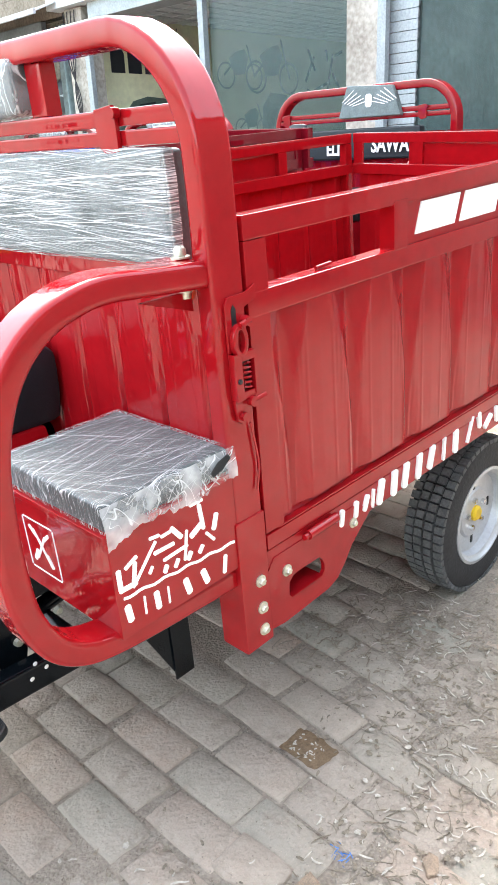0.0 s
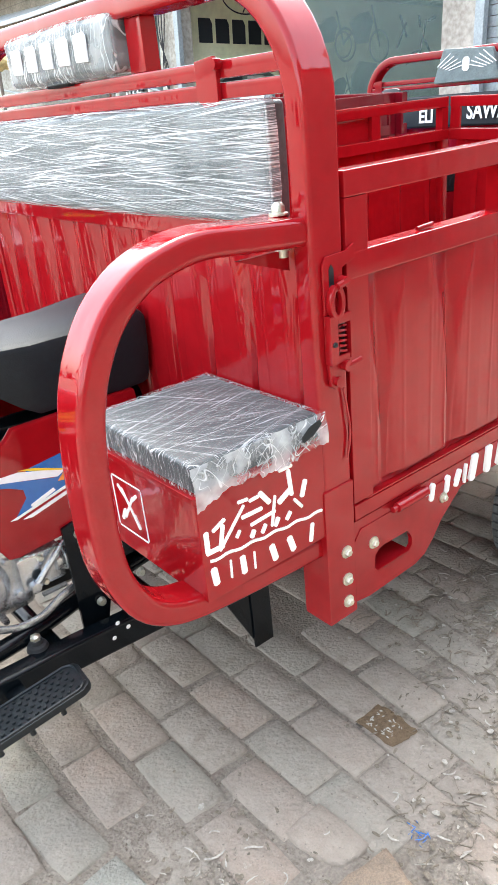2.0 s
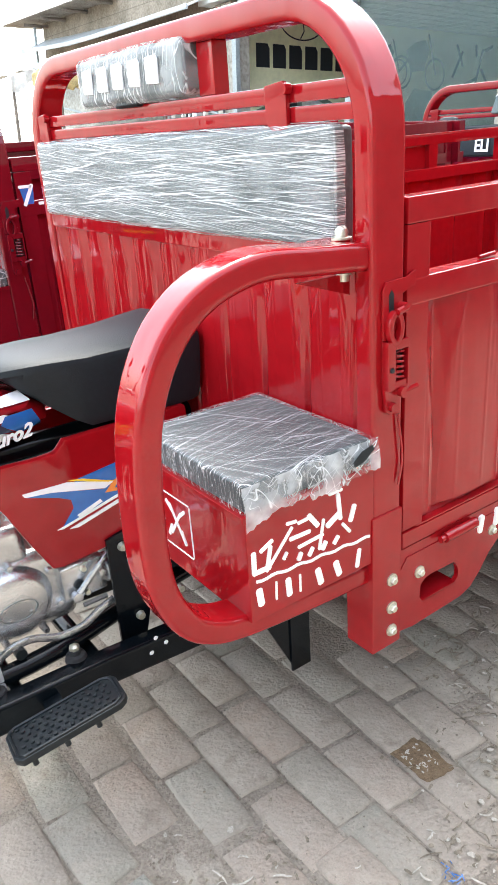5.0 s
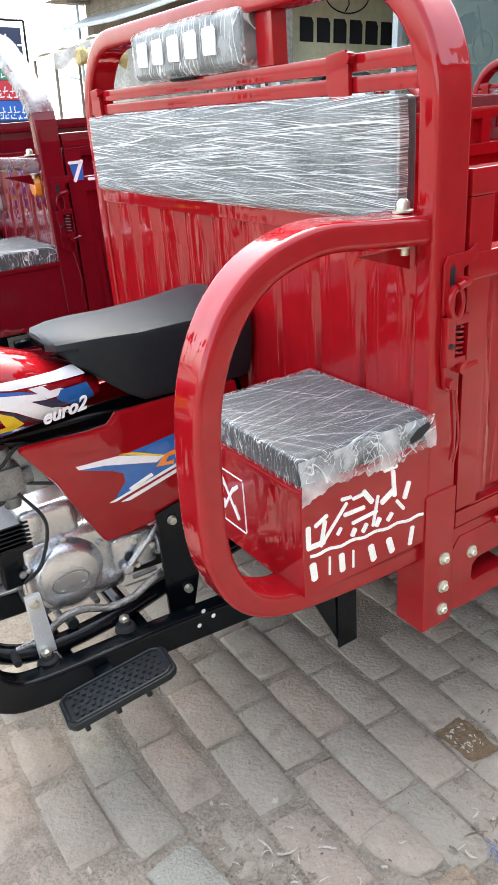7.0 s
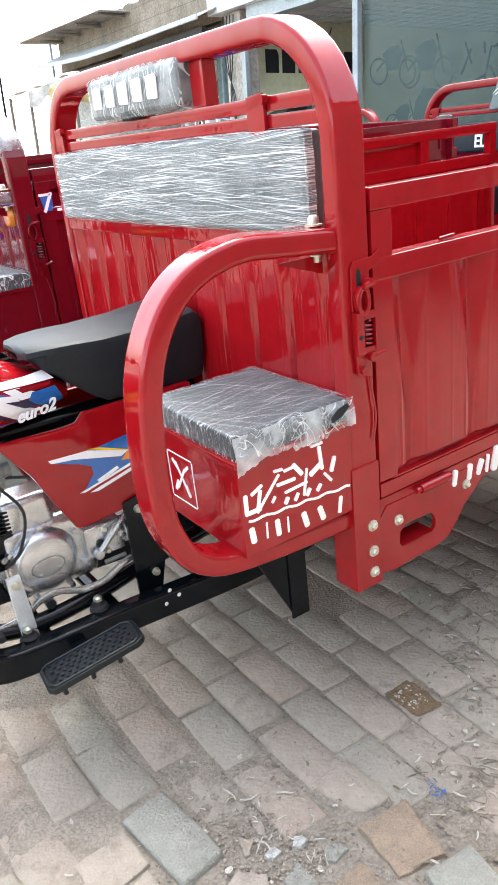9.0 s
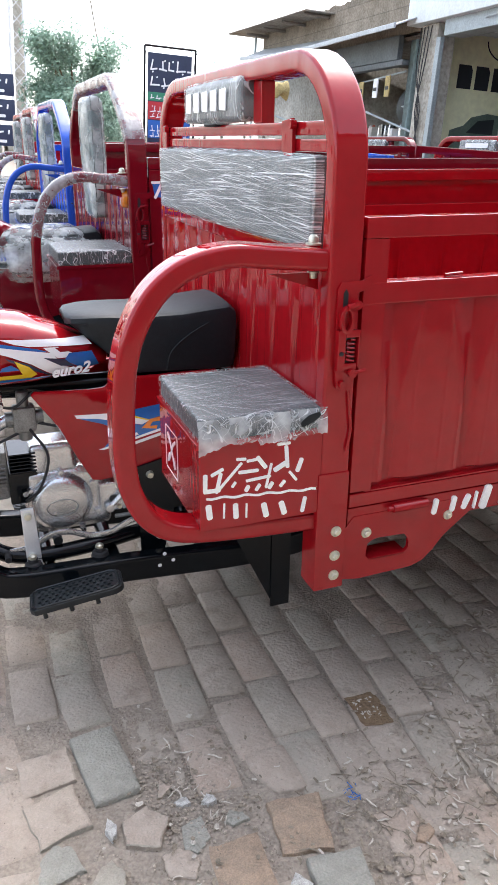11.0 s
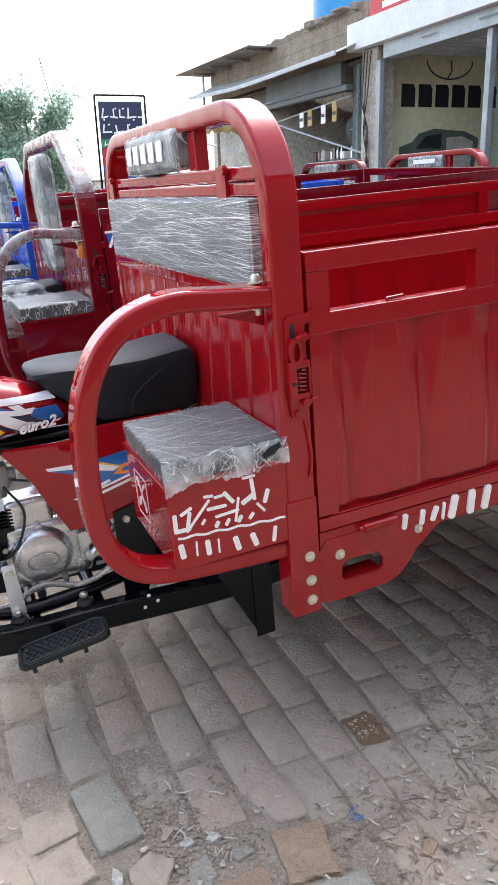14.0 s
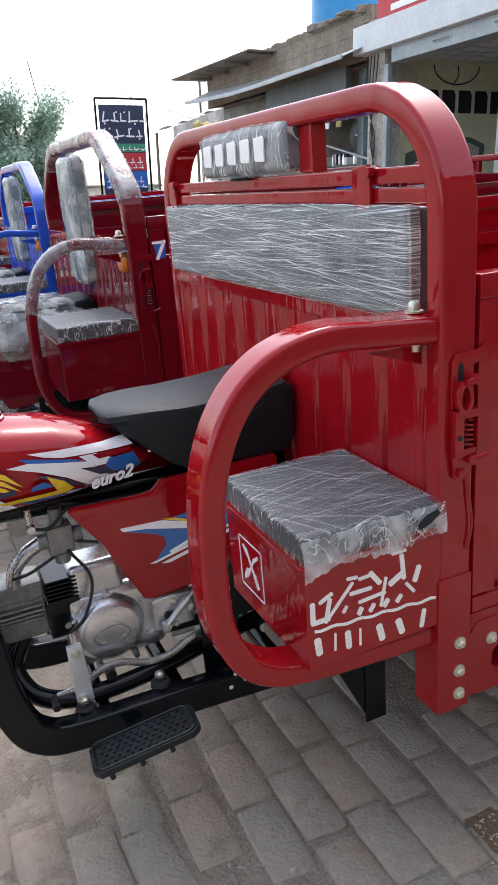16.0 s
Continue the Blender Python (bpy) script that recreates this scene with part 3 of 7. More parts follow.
def bed_side(tr, P, y, out, open_front, open_rear, front_stile=True):
    """One long wall of the bed: rails, stiles, pressed sheet. out: -1 faces the camera side (outer face at y)."""
    i = -out
    def yy(a, b):
        return (min(y + i * a, y + i * b), max(y + i * a, y + i * b))
    g = part("side_gate", box(0.09, XE, *yy(0, 0.038), 1.275, 1.318, 0.004), P, tr, "red pressed-steel side gate")
    part("middle_rail", box(0.09, XE, *yy(0.0, 0.042), 1.14, 1.186, 0.004), P, g)
    part("front_stile", box(0.0905, 0.146, *yy(0.001, 0.037), 0.702, 1.275, 0.003), P, g)
    part("rear_stile", box(XE - 0.045, XE - 0.0005, *yy(0.001, 0.037), 0.702, 1.275, 0.003), P, g)
    part("sheet", corrugated(0.128, XE - 0.045, 0.702, 1.14, y + i * 0.018, 0.208, 0.015, 0.004, "y", outward=out), P, g)
    part("foot_lip", plate([(0.128, 0.700), (XE - 0.04, 0.700), (XE - 0.04, 0.7035), (0.128, 0.7035)], "y", *yy(0.001, 0.02)), P, g)
    a, b = (0.534 if open_front else 0.128), (1.66 if open_rear else XE - 0.045)
    part("name_plate", box(a + 0.052, b, *yy(0.008, 0.014), 1.186, 1.275), P, g)
    for px in ([a] if open_front else []) + ([b - 0.001] if open_rear else []):
        part("window_post", box(px, px + 0.053, *yy(-0.002, 0.036), 1.182, 1.284, 0.004), P, g)
    if open_front:
        part("catch_pin", rod((0.30, y + i * 0.02, 1.19), (0.345, y + i * 0.02, 1.192), 0.004, 8), P, g)
    return g


def cargo_trike(P, m, label, group, wrap_top=False, bag=False, arch="round", text=False, box_lift=0.0, width=W):
    """A three-wheeled cargo motorcycle: bed, headboard with hoop and padded backrest, side loops with box seats, motorcycle front."""
    tr = root("cargo_trike", m, label, "cargo trike", group)
    w = width
    # hoop
    top = 1.612
    if arch == "round":
        pts = [(0, 0.46), (0, 1.30)] + [(0.20 - 0.20 * math.cos(radians(a)), 1.412 + 0.20 * math.sin(radians(a))) for a in range(0, 91, 9)]
        y0, y1 = 0.0225, w - 0.0225
        near = [(0.0475, y0 + u, z) for u, z in pts]
        far = [(0.0475, y1 - u, z) for u, z in reversed(pts)]
        hoop = near + far
    else:
        y0, y1 = 0.0225, w - 0.0225
        prof = smooth_path([(0, 1.22, 0), (0, 1.35, 0), (0.05, 1.43, 0), (0.24, 1.56, 0), (0.34, 1.60, 0), (0.45, 1.602, 0)], 4)
        pts = [(0, 0.46)] + [(p.x, p.y) for p in prof]
        hoop = [(0.0475, y0 + u, z) for u, z in pts] + [(0.0475, y1 - u, z) for u, z in reversed(pts)]
    part("hoop", sweep(hoop, rrect(0.075, 0.045, 0.009, 3), (1, 0, 0)), P, tr, "rounded steel tube hoop")
    # headboard
    hb = part("headboard", corrugated(0.05, w - 0.05, 0.62, 1.205, 0.028, 0.135, 0.012, 0.004, "x", outward=-1), P, tr, "pressed-steel headboard sheet")
    part("top_beam", box(0.012, 0.07, 0.045, w - 0.045, 1.205, 1.245, 0.004), P, hb)
    part("foot_beam", box(0.012, 0.07, 0.045, w - 0.045, 0.575, 0.62, 0.004), P, hb)
    for z0, z1 in ((1.437, 1.4625), (1.4685, 1.496)) if arch == "round" else ():
        part("cross_bar", box(0.014, 0.04, 0.046, w - 0.046, z0, z1, 0.004), P, hb)
    for yh in (0.223, w - 0.11) if arch == "round" else ():
        part("hook_plate", plate([(yh - 0.028, 1.43), (yh + 0.006, 1.422), (yh + 0.03, 1.44), (yh + 0.03, 1.498), (yh - 0.02, 1.503), (yh - 0.028, 1.49)], "x", 0.004, 0.013, 0.002), P, hb)
        part("hook_pin", lathe([(0, -0.008), (0.009, -0.008), (0.009, 0.006), (0.004, 0.008), (0, 0.008)], (0.004, yh - 0.03, 1.49), "x", 12), P, hb)
    if arch == "round":
        part("hoop_post", box(0.03, 0.065, 0.44, 0.496, 1.497, 1.59, 0.004), P, hb)
    # padded backrest and headrest in stretch film
    if arch == "round":
        pad = part("backrest", pillow(0.002, 0.05, 0.083, w - 0.05, 1.244, 1.43, 0.008, 0.003), PADM, tr, "grey padded backrest wrapped in stretch film")
        part("stretch_film", pillow(-0.001, 0.030, 0.080, w - 0.047, 1.241, 1.433, 0.009, 0.004, 26, 3, 0.0016), FILM_Y, pad, "clear stretch film with white pulled streaks")
        hr = part("headrest", pillow(-0.005, 0.05, 0.505, 0.972, 1.504, 1.60, 0.012, 0.004), PADM, tr, "grey headrest wrapped in clear film")
        part("stretch_film", pillow(-0.008, 0.053, 0.502, 0.975, 1.501, 1.603, 0.013, 0.005, 20, 7, 0.002), FILM_Z, hr)
        part("clamp", box(0.0, 0.04, 0.70, 0.80, 1.492, 1.505), PLASTIC, hr)
        # brand name on the headrest as five plain upright shapes
        for k in range(5):
            yb = 0.90 - 0.076 * k
            part("emblem_bar", plate([(yb - 0.024, 1.527), (yb + 0.022, 1.529), (yb + 0.026, 1.535), (yb + 0.024, 1.578), (yb - 0.018, 1.580), (yb - 0.026, 1.572)], "x", -0.0165, -0.0125, 0.002), D_WHITE, hr)
    else:
        pad = part("backrest", pillow(-0.03, 0.03, 0.56, 0.80, 1.06, 1.54, 0.018, 0.01), PADG, tr, "upright padded backrest wrapped in film")
        part("stretch_film", pillow(-0.034, 0.034, 0.555, 0.805, 1.055, 1.545, 0.018, 0.011, 14, 3, 0.006), FILM_M, pad)
        part("side_marker", lathe([(0, -0.012), (0.03, -0.01), (0.036, 0.0), (0.036, 0.012), (0, 0.014)], (0.005, 0.075, 1.17), "x", 16), AMBER, tr, "round amber side marker")
        if wrap_top:
            seg = [(0.0475, y0 + u, z) for u, z in pts if z > 1.36]
            seg += [(0.0475, y1 - u, z) for u, z in reversed(pts) if z > 1.52]
            part("hoop_film", sweep(seg, rrect(0.082, 0.052, 0.016, 3), (1, 0, 0)), FILM_H, tr, "stretch film wound round the hoop")
    # side loops with box seats
    loop = [(0.02, 1.233), (-0.10, 1.243), (-0.18, 1.250), (-0.24, 1.243), (-0.30, 1.221), (-0.352, 1.178), (-0.39, 1.115), (-0.412, 1.04), (-0.421, 0.94),
            (-0.422, 0.84), (-0.412, 0.775), (-0.382, 0.712), (-0.335, 0.674), (-0.27, 0.656), (-0.15, 0.645), (0.02, 0.636)]
    tube = (0.076, 0.046, 0.012) if arch == "round" else (0.042, 0.036, 0.012)
    if arch != "round":
        loop = [(x * 0.82 if x < 0 else x, z) for x, z in loop]
    for side in (0,):
        ym = 0.047 if side == 0 else w - 0.047
        s = 1 if side == 0 else -1
        arm = part("side_loop", sweep([(x, ym, z) for x, _, z in smooth_path([(x, 0, z) for x, z in loop], 4)], rrect(*tube, 4), (0, 1, 0)), P, tr, "bent steel tube arm loop")
        if wrap_top:
            part("loop_film", sweep([(x, ym, z) for x, _, z in smooth_path([(x, 0, z) for x, z in loop[:8]], 4)], rrect(tube[0] + 0.006, tube[1] + 0.006, 0.016, 4), (0, 1, 0)), FILM_H, arm)
        part("arm_bracket", box(-0.045, 0.012, min(ym + s * 0.005, ym + s * 0.05), max(ym + s * 0.005, ym + s * 0.05), 1.2535, 1.2605, 0.002), P, arm)
        part("bolt", join(lathe([(0, 0), (0.017, 0), (0.017, 0.003), (0.011, 0.004), (0.011, 0.014), (0.006, 0.02), (0, 0.02)], (0.0, ym + s * 0.014, 1.2605), "z", 10)), ZINC, arm)
        part("bolt", join(lathe([(0, 0), (0.013, 0), (0.013, -0.003), (0.009, -0.004), (0.009, -0.014), (0, -0.016)], (0.0, ym + s * 0.010, 1.207), "z", 10)), ZINC, arm)
        part("gusset", plate([(-0.10, 1.205), (0.012, 1.168), (0.012, 1.205)], "y", ym + s * 0.012 - 0.003, ym + s * 0.012 + 0.003), P, arm)
        ya, yb = (0.0, 0.335) if side == 0 else (w - 0.335, w)
        lift = box_lift
        bx = part("seat_box", box(-0.272, 0.012, ya, yb, 0.668 + lift, 0.872 + lift, 0.003), P, tr, "red sheet-steel box seat")
        part("box_lid", box(-0.279, 0.0115, ya - 0.004, yb + 0.004, 0.8625 + lift, 0.872 + lift + 0.003, 0.002), P, bx)
        cu = part("seat_cushion", pillow(-0.268, 0.008, ya + 0.004, yb - 0.002, 0.8755 + lift, 0.925 + lift, 0.006, 0.002), GREYV, bx, "dark grey box cushion wrapped in film")
        fl = pillow(-0.272, 0.014, ya - 0.002, yb + 0.002, 0.8715 + lift, 0.929 + lift, 0.007, 0.0025, 24, 11 + side, 0.002)
        part("stretch_film", fl, FILM_X, cu, "crumpled clear stretch film")
        if side == 0 and text:
            rng = random.Random(4)
            nn = 46
            def flap(row, k):
                x = -0.276 + 0.294 * k / 45
                z = (0.9265, 0.915, 0.90, 0.885, 0.872 - 0.006 * rng.random() - 0.018 * max(0, 1 - k / 9) - (0.008 if 20 < k < 34 else 0))[row]
                return (x, -0.0035 - (0, 0.002, 0.005, 0.007, 0.006)[row] - 0.004 * abs(noise.noise(Vector((x * 40, row * 1.3, 0)))), z)
            part("loose_film", bm_from([flap(r, k) for r in range(5) for k in range(nn)], [(r * nn + k, r * nn + k + 1, (r + 1) * nn + k + 1, (r + 1) * nn + k) for r in range(4) for k in range(nn - 1)]), FILM_W, cu, "crumpled milky film with a torn edge")
            part("torn_hole", plate([(-0.045, 0.89), (-0.02, 0.897), (0.0, 0.912), (-0.005, 0.921), (-0.03, 0.915), (-0.05, 0.90)], "y", -0.0145, -0.0135), VINYL, cu)
            # hand-painted white marks: bars in place of a name and a number
            marks = [(-0.260, 0.784, 0.042, 0.0137, -91), (-0.245, 0.764, 0.039, 0.0137, -1), (-0.229, 0.785, 0.039, 0.0118, 77), (-0.233, 0.806, 0.031, 0.0108, 25), (-0.207, 0.789, 0.087, 0.0088, 47), (-0.162, 0.798, 0.047, 0.0108, -1),
                     (-0.179, 0.829, 0.023, 0.0088, -6), (-0.155, 0.823, 0.023, 0.0088, 3), (-0.132, 0.815, 0.037, 0.0137, -54), (-0.139, 0.778, 0.058, 0.0088, 4), (-0.115, 0.781, 0.059, 0.0078, 78), (-0.086, 0.800, 0.039, 0.0157, 28),
                     (-0.073, 0.820, 0.054, 0.0118, -85), (-0.081, 0.852, 0.032, 0.0088, 0), (-0.042, 0.796, 0.034, 0.0137, -109), (-0.057, 0.772, 0.030, 0.0088, 128), (-0.196, 0.772, 0.015, 0.0078, 54), (-0.165, 0.758, 0.016, 0.012, 60), (-0.140, 0.757, 0.018, 0.010, 56),
                     (-0.110, 0.757, 0.018, 0.012, 56), (-0.082, 0.757, 0.018, 0.010, 50)]
            for k, (u, v, ln, wd, dg) in enumerate(marks):
                part("painted_bar", strokes([(u, v, ln, wd * 0.72, dg)], "y", -0.0012 - 0.00012 * k, 0.001), WHITEP, bx, "white hand-painted bar")
            wave = [(-0.258 + 0.259 * k / 24, 0, 0.7475 - 0.017 * k / 24 - 0.002 * math.sin(k * 1.3)) for k in range(25)]
            part("painted_line", sweep([(x, -0.0005, z) for x, _, z in wave], [(0.0018, 0.0025), (-0.001, 0.0025), (-0.001, -0.0025), (0.0018, -0.0025)], (0, -1, 0)), WHITEP, bx)
            digits = [(-0.252, 0.714, 0.045, 0.0216, -84), (-0.218, 0.712, 0.045, 0.0069, -92), (-0.191, 0.707, 0.047, 0.0196, -87), (-0.166, 0.704, 0.044, 0.0069, -91), (-0.122, 0.698, 0.046, 0.0216, -77), (-0.079, 0.696, 0.044, 0.0216, -73), (-0.028, 0.696, 0.048, 0.0157, -100)]
            for u, v, ln, wd, dg in digits:
                part("painted_bar", strokes([(u, v, ln * 0.82, wd * 0.62, dg)], "y", -0.0015, 0.001), WHITEP, bx, "white bar in place of a digit")
            # emblem on the box front: a square outline round a few brush marks
            ey, ez = 0.226, 0.768
            ec = [(0, 0.055, 0.10, 0.005, 0), (0, -0.055, 0.10, 0.005, 0), (0.052, 0, 0.105, 0.005, 90), (-0.052, 0, 0.105, 0.005, 90), (0, 0.005, 0.075, 0.012, 55), (0.002, 0.0, 0.07, 0.010, 125),
                  (0.022, 0.03, 0.03, 0.012, 40), (-0.022, 0.028, 0.03, 0.012, 140), (0.025, -0.022, 0.03, 0.014, 120), (-0.022, -0.022, 0.03, 0.014, 60)]
            for k, (u, v, ln, wd, dg) in enumerate(ec):
                part("emblem_stroke", strokes([(ey + u, ez + v, ln, wd * 0.6, dg)], "x", -0.2728 - 0.00015 * k, -0.271), D_WHITE, bx, "white painted emblem stroke")
    # corner bracket below the post, with the step plate
    for side in (0, 1):
        yo = 0.0 if side == 0 else w
        s = 1 if side == 0 else -1
        def yy(a, b):
            return (min(yo + s * a, yo + s * b), max(yo + s * a, yo + s * b))
        br = part("corner_bracket", box(0.006, 0.084, *yy(-0.004, 0.07), 0.455, 0.763, 0.004), P, tr)
        for cz in (0.612, 0.547, 0.493):
            bolt((0.057, yo - s * 0.004, cz), "y", 0.0135, br, sign=-s)
        outer = [(0.0845, 0.462), (0.30, 0.468), (0.345, 0.51), (0.40, 0.585), (0.45, 0.597), (0.45, 0.638), (0.0845, 0.638)]
        hole = [(0.145, 0.512), (0.262, 0.512), (0.268, 0.535), (0.255, 0.566), (0.165, 0.569), (0.148, 0.555)]
        k = 24
        def ring(poly):
            out, cx, cz = [], 0.205, 0.54
            for q in range(k):
                a = 2 * math.pi * q / k
                d = Vector((math.cos(a), math.sin(a)))
                best = 0
                for e in range(len(poly)):
                    p, r = Vector(poly[e]) - Vector((cx, cz)), Vector(poly[(e + 1) % len(poly)]) - Vector((cx, cz))
                    den = d.x * (r - p).y - d.y * (r - p).x
                    if abs(den) > 1e-9:
                        t = (p.x * (r - p).y - p.y * (r - p).x) / den
                        u = (p.x * d.y - p.y * d.x) / den
                        if t > 0 and -1e-6 <= u <= 1 + 1e-6:
                            best = max(best, t)
                out.append((cx + d.x * best, cz + d.y * best))
            return out
        ro, rh = ring(outer), ring(hole)
        ya, yb = yy(0.002, 0.012)
        vs = [(x, y, z) for y in (ya, yb) for rg in (ro, rh) for x, z in rg]
        fs = []
        for q in range(k):
            n2 = (q + 1) % k
            fs += [(q, n2, k + n2, k + q), (2 * k + q, 3 * k + q, 3 * k + n2, 2 * k + n2), (q, 2 * k + q, 2 * k + n2, n2), (k + q, k + n2, 3 * k + n2, 3 * k + q)]
        bm = bm_from(vs, fs)
        bmesh.ops.recalc_face_normals(bm, faces=bm.faces[:])
        sp = part("step_plate", bm, P, tr, "step plate with a foot hole")
        part("step_tread", box(0.15, 0.262, *yy(0.002, 0.06), 0.508, 0.514, 0.002), P, sp)
        bolt((0.142, yo + s * 0.002, 0.59), "y", 0.0135, sp, sign=-s)
        bolt((0.372, yo + s * 0.002, 0.597), "y", 0.0125, sp, sign=-s)
        # sill below the gate
        sill = part("bed_sill", box(0.09, XE, *yy(0.004, 0.06), 0.594, 0.66, 0.004), P, tr)
        part("sill_strip", box(0.0905, XE, *yy(0.0, 0.03), 0.664, 0.698, 0.003), P, sill)
        part("hinge", rod((0.205, yo - s * 0.008, 0.648), (0.30, yo - s * 0.008, 0.648), 0.011, 12), P, sill)
        part("hinge_pin", rod((0.192, yo - s * 0.008, 0.648), (0.206, yo - s * 0.008, 0.648), 0.007, 10), P, sill)
        # gate latch on the post
        la = part("latch", plate([(0.028, 1.095), (0.028, 1.178), (0.036, 1.192), (0.084, 1.194), (0.104, 1.203), (0.104, 1.178), (0.074, 1.168), (0.070, 1.095)], "y", *yy(-0.006, -0.001), 0.0015), P, tr, "spring latch of the side gate")
        part("latch_slot", plate([(0.041, 1.128), (0.052, 1.128), (0.052, 1.17), (0.0465, 1.178), (0.041, 1.17)], "y", *yy(-0.0068, -0.0055)), PLASTIC, la)
        part("latch_ring", sweep([(0.049 + 0.013 * math.cos(a), yo - s * 0.012, 1.115 + 0.025 * math.sin(a)) for a in [2 * math.pi * q / 18 for q in range(18)]], rrect(0.014, 0.010, 0.003, 2), (0, 1, 0), True), P, la)
        part("latch_knob", join(rod((0.068, yo - s * 0.004, 1.147), (0.068, yo - s * 0.024, 1.147), 0.0095, 12), rod((0.046, yo - s * 0.020, 1.143), (0.070, yo - s * 0.020, 1.148), 0.006, 8)), P, la)
        case = part("spring_case", join(box(0.029, 0.080, *yy(-0.004, -0.001), 1.008, 1.094, 0.001), box(0.029, 0.047, *yy(-0.018, -0.004), 1.008, 1.094, 0.002), box(0.047, 0.080, *yy(-0.018, -0.004), 1.078, 1.094, 0.002), box(0.076, 0.080, *yy(-0.018, -0.004), 1.012, 1.078, 0.001), box(0.047, 0.076, *yy(-0.016, -0.004), 1.008, 1.022, 0.002)), P, la)
        part("case_shadow", box(0.0475, 0.0755, *yy(-0.0048, -0.0042), 1.0225, 1.0775), PLASTIC, case)
        part("spring", sweep([(0.0615 + 0.0095 * math.cos(q * 0.9), yo - s * (0.011 + 0.005 * math.sin(q * 0.9)), 1.026 + 0.0013 * q) for q in range(38)], circle(0.0024, 6)), P, la)
        part("case_pin", lathe([(0, -s * 0.022), (0.0045, -s * 0.021), (0.005, -s * 0.017)], (0.037, yo, 1.045), "y", 10), PLASTIC, la)
        part("latch_tail", join(plate([(0.029, 1.008), (0.066, 1.008), (0.064, 0.985), (0.056, 0.966), (0.043, 0.960), (0.033, 0.968)], "y", *yy(-0.010, -0.002), 0.002), rod((0.066, yo - s * 0.004, 1.000), (0.066, yo - s * 0.022, 1.000), 0.010, 12), rod((0.068, yo - s * 0.018, 1.001), (0.094, yo - s * 0.024, 1.007), 0.0045, 8), rod((0.046, yo - s * 0.008, 0.975), (0.046, yo - s * 0.018, 0.975), 0.009, 12)), P, la)
        part("latch_strap", sweep(smooth_path([(0.066, yo - s * 0.005, 0.955), (0.074, yo - s * 0.007, 0.90), (0.078, yo - s * 0.006, 0.86), (0.070, yo - s * 0.005, 0.815)], 5), rrect(0.003, 0.005, 0.001, 1), (0, 1, 0)), P, la)
    # bed
    bed_side(tr, P, 0.0, -1, True, False)
    bed_side(tr, P, w, 1, False, True).location.z = 0.042
    tg = part("tailgate", box(XE + 0.002, XE + 0.04, 0.002, w - 0.002, 1.275, 1.318, 0.004), P, tr, "steel tailgate")
    part("middle_rail", box(XE + 0.002, XE + 0.042, 0.002, w - 0.002, 1.14, 1.186, 0.004), P, tg)
    part("sheet", corrugated(0.04, w - 0.04, 0.66, 1.14, XE + 0.022, 0.208, 0.012, 0.004, "x", outward=-1), P, tg)
    part("name_plate", box(XE + 0.014, XE + 0.02, 0.25, w - 0.30, 1.186, 1.275), P, tg)
    tg.matrix_basis = Matrix.Translation((0, 0, 0.002)) @ pose(0, 0, 0, 1.8, 0, 0) @ Matrix.Translation((0, 0, -0.002))
    for yy0 in (0.004, 0.20, w - 0.375, w - 0.055):
        part("window_post", box(XE + 0.003, XE + 0.018, yy0, yy0 + 0.05, 1.182, 1.278, 0.003), P, tg)
    part("bed_floor", box(0.07, XE, 0.061, w - 0.061, 0.618, 0.630), P, tr)
    part("cross_members", join(*[box(x, x + 0.05, 0.07, w - 0.07, 0.56, 0.617) for x in (0.2, 0.6, 1.0, 1.4, 1.8)]), BLACKP, tr)
    for yc in (w / 2 - 0.2, w / 2 + 0.2):
        part("chassis_rail", box(-0.05, XE - 0.1, yc - 0.025, yc + 0.025, 0.48, 0.559, 0.004), BLACKP, tr)
    part("axle", rod((1.18, 0.2, 0.33), (1.18, w - 0.2, 0.33), 0.035, 14), BLACKP, tr)
    part("differential", lathe([(0, -0.1), (0.07, -0.09), (0.11, 0), (0.07, 0.09), (0, 0.1)], (1.18, w / 2, 0.33), "y", 18), BLACKP, tr)
    for yc in (0.30, w - 0.30):
        for q in range(3):
            part("leaf_spring", sweep(smooth_path([(0.75 + 0.05 * q, yc, 0.47 - 0.02 * q), (1.18, yc, 0.39 - 0.012 * q), (1.6 - 0.05 * q, yc, 0.47 - 0.02 * q)], 5), rrect(0.05, 0.008, 0.002, 1), (0, 1, 0)), BLACKP, tr)
    wheel("rear_wheel", (1.215, 0.172, 0.190), 0.272, 0.14, tr)
    wheel("rear_wheel", (1.215, w - 0.172, 0.190), 0.272, 0.14, tr, 1)
    if text:
        g = tr
        for bx0, bx1 in ((0.625, 0.79), (0.815, 0.985), (1.01, 1.125)):      # brand name as plain slanted blocks
            sl = 0.024
            def slant(u, z):
                return (u + sl * (z - 1.203) / 0.066, z)
            for x0, x1, z0, z1 in ((bx0, bx1, 1.203, 1.269),):
                part("painted_block", plate([slant(x0, z0), slant(x1, z0), slant(x1, z1), slant(x0, z1)], "y", 0.0045, 0.0085), WHITEP, g, "white painted block in place of a brand letter")
        nums = [(0.331, 0.627, 0.041, 81), (0.384, 0.626, 0.041, 81), (0.422, 0.626, 0.041, 67), (0.450, 0.626, 0.047, 83), (0.481, 0.630, 0.066, 77), (0.538, 0.630, 0.068, 84), (0.587, 0.631, 0.068, 79), (0.647, 0.632, 0.070, 82),
                (0.704, 0.634, 0.066, 74), (0.766, 0.634, 0.066, 86), (0.825, 0.634, 0.068, 88)]
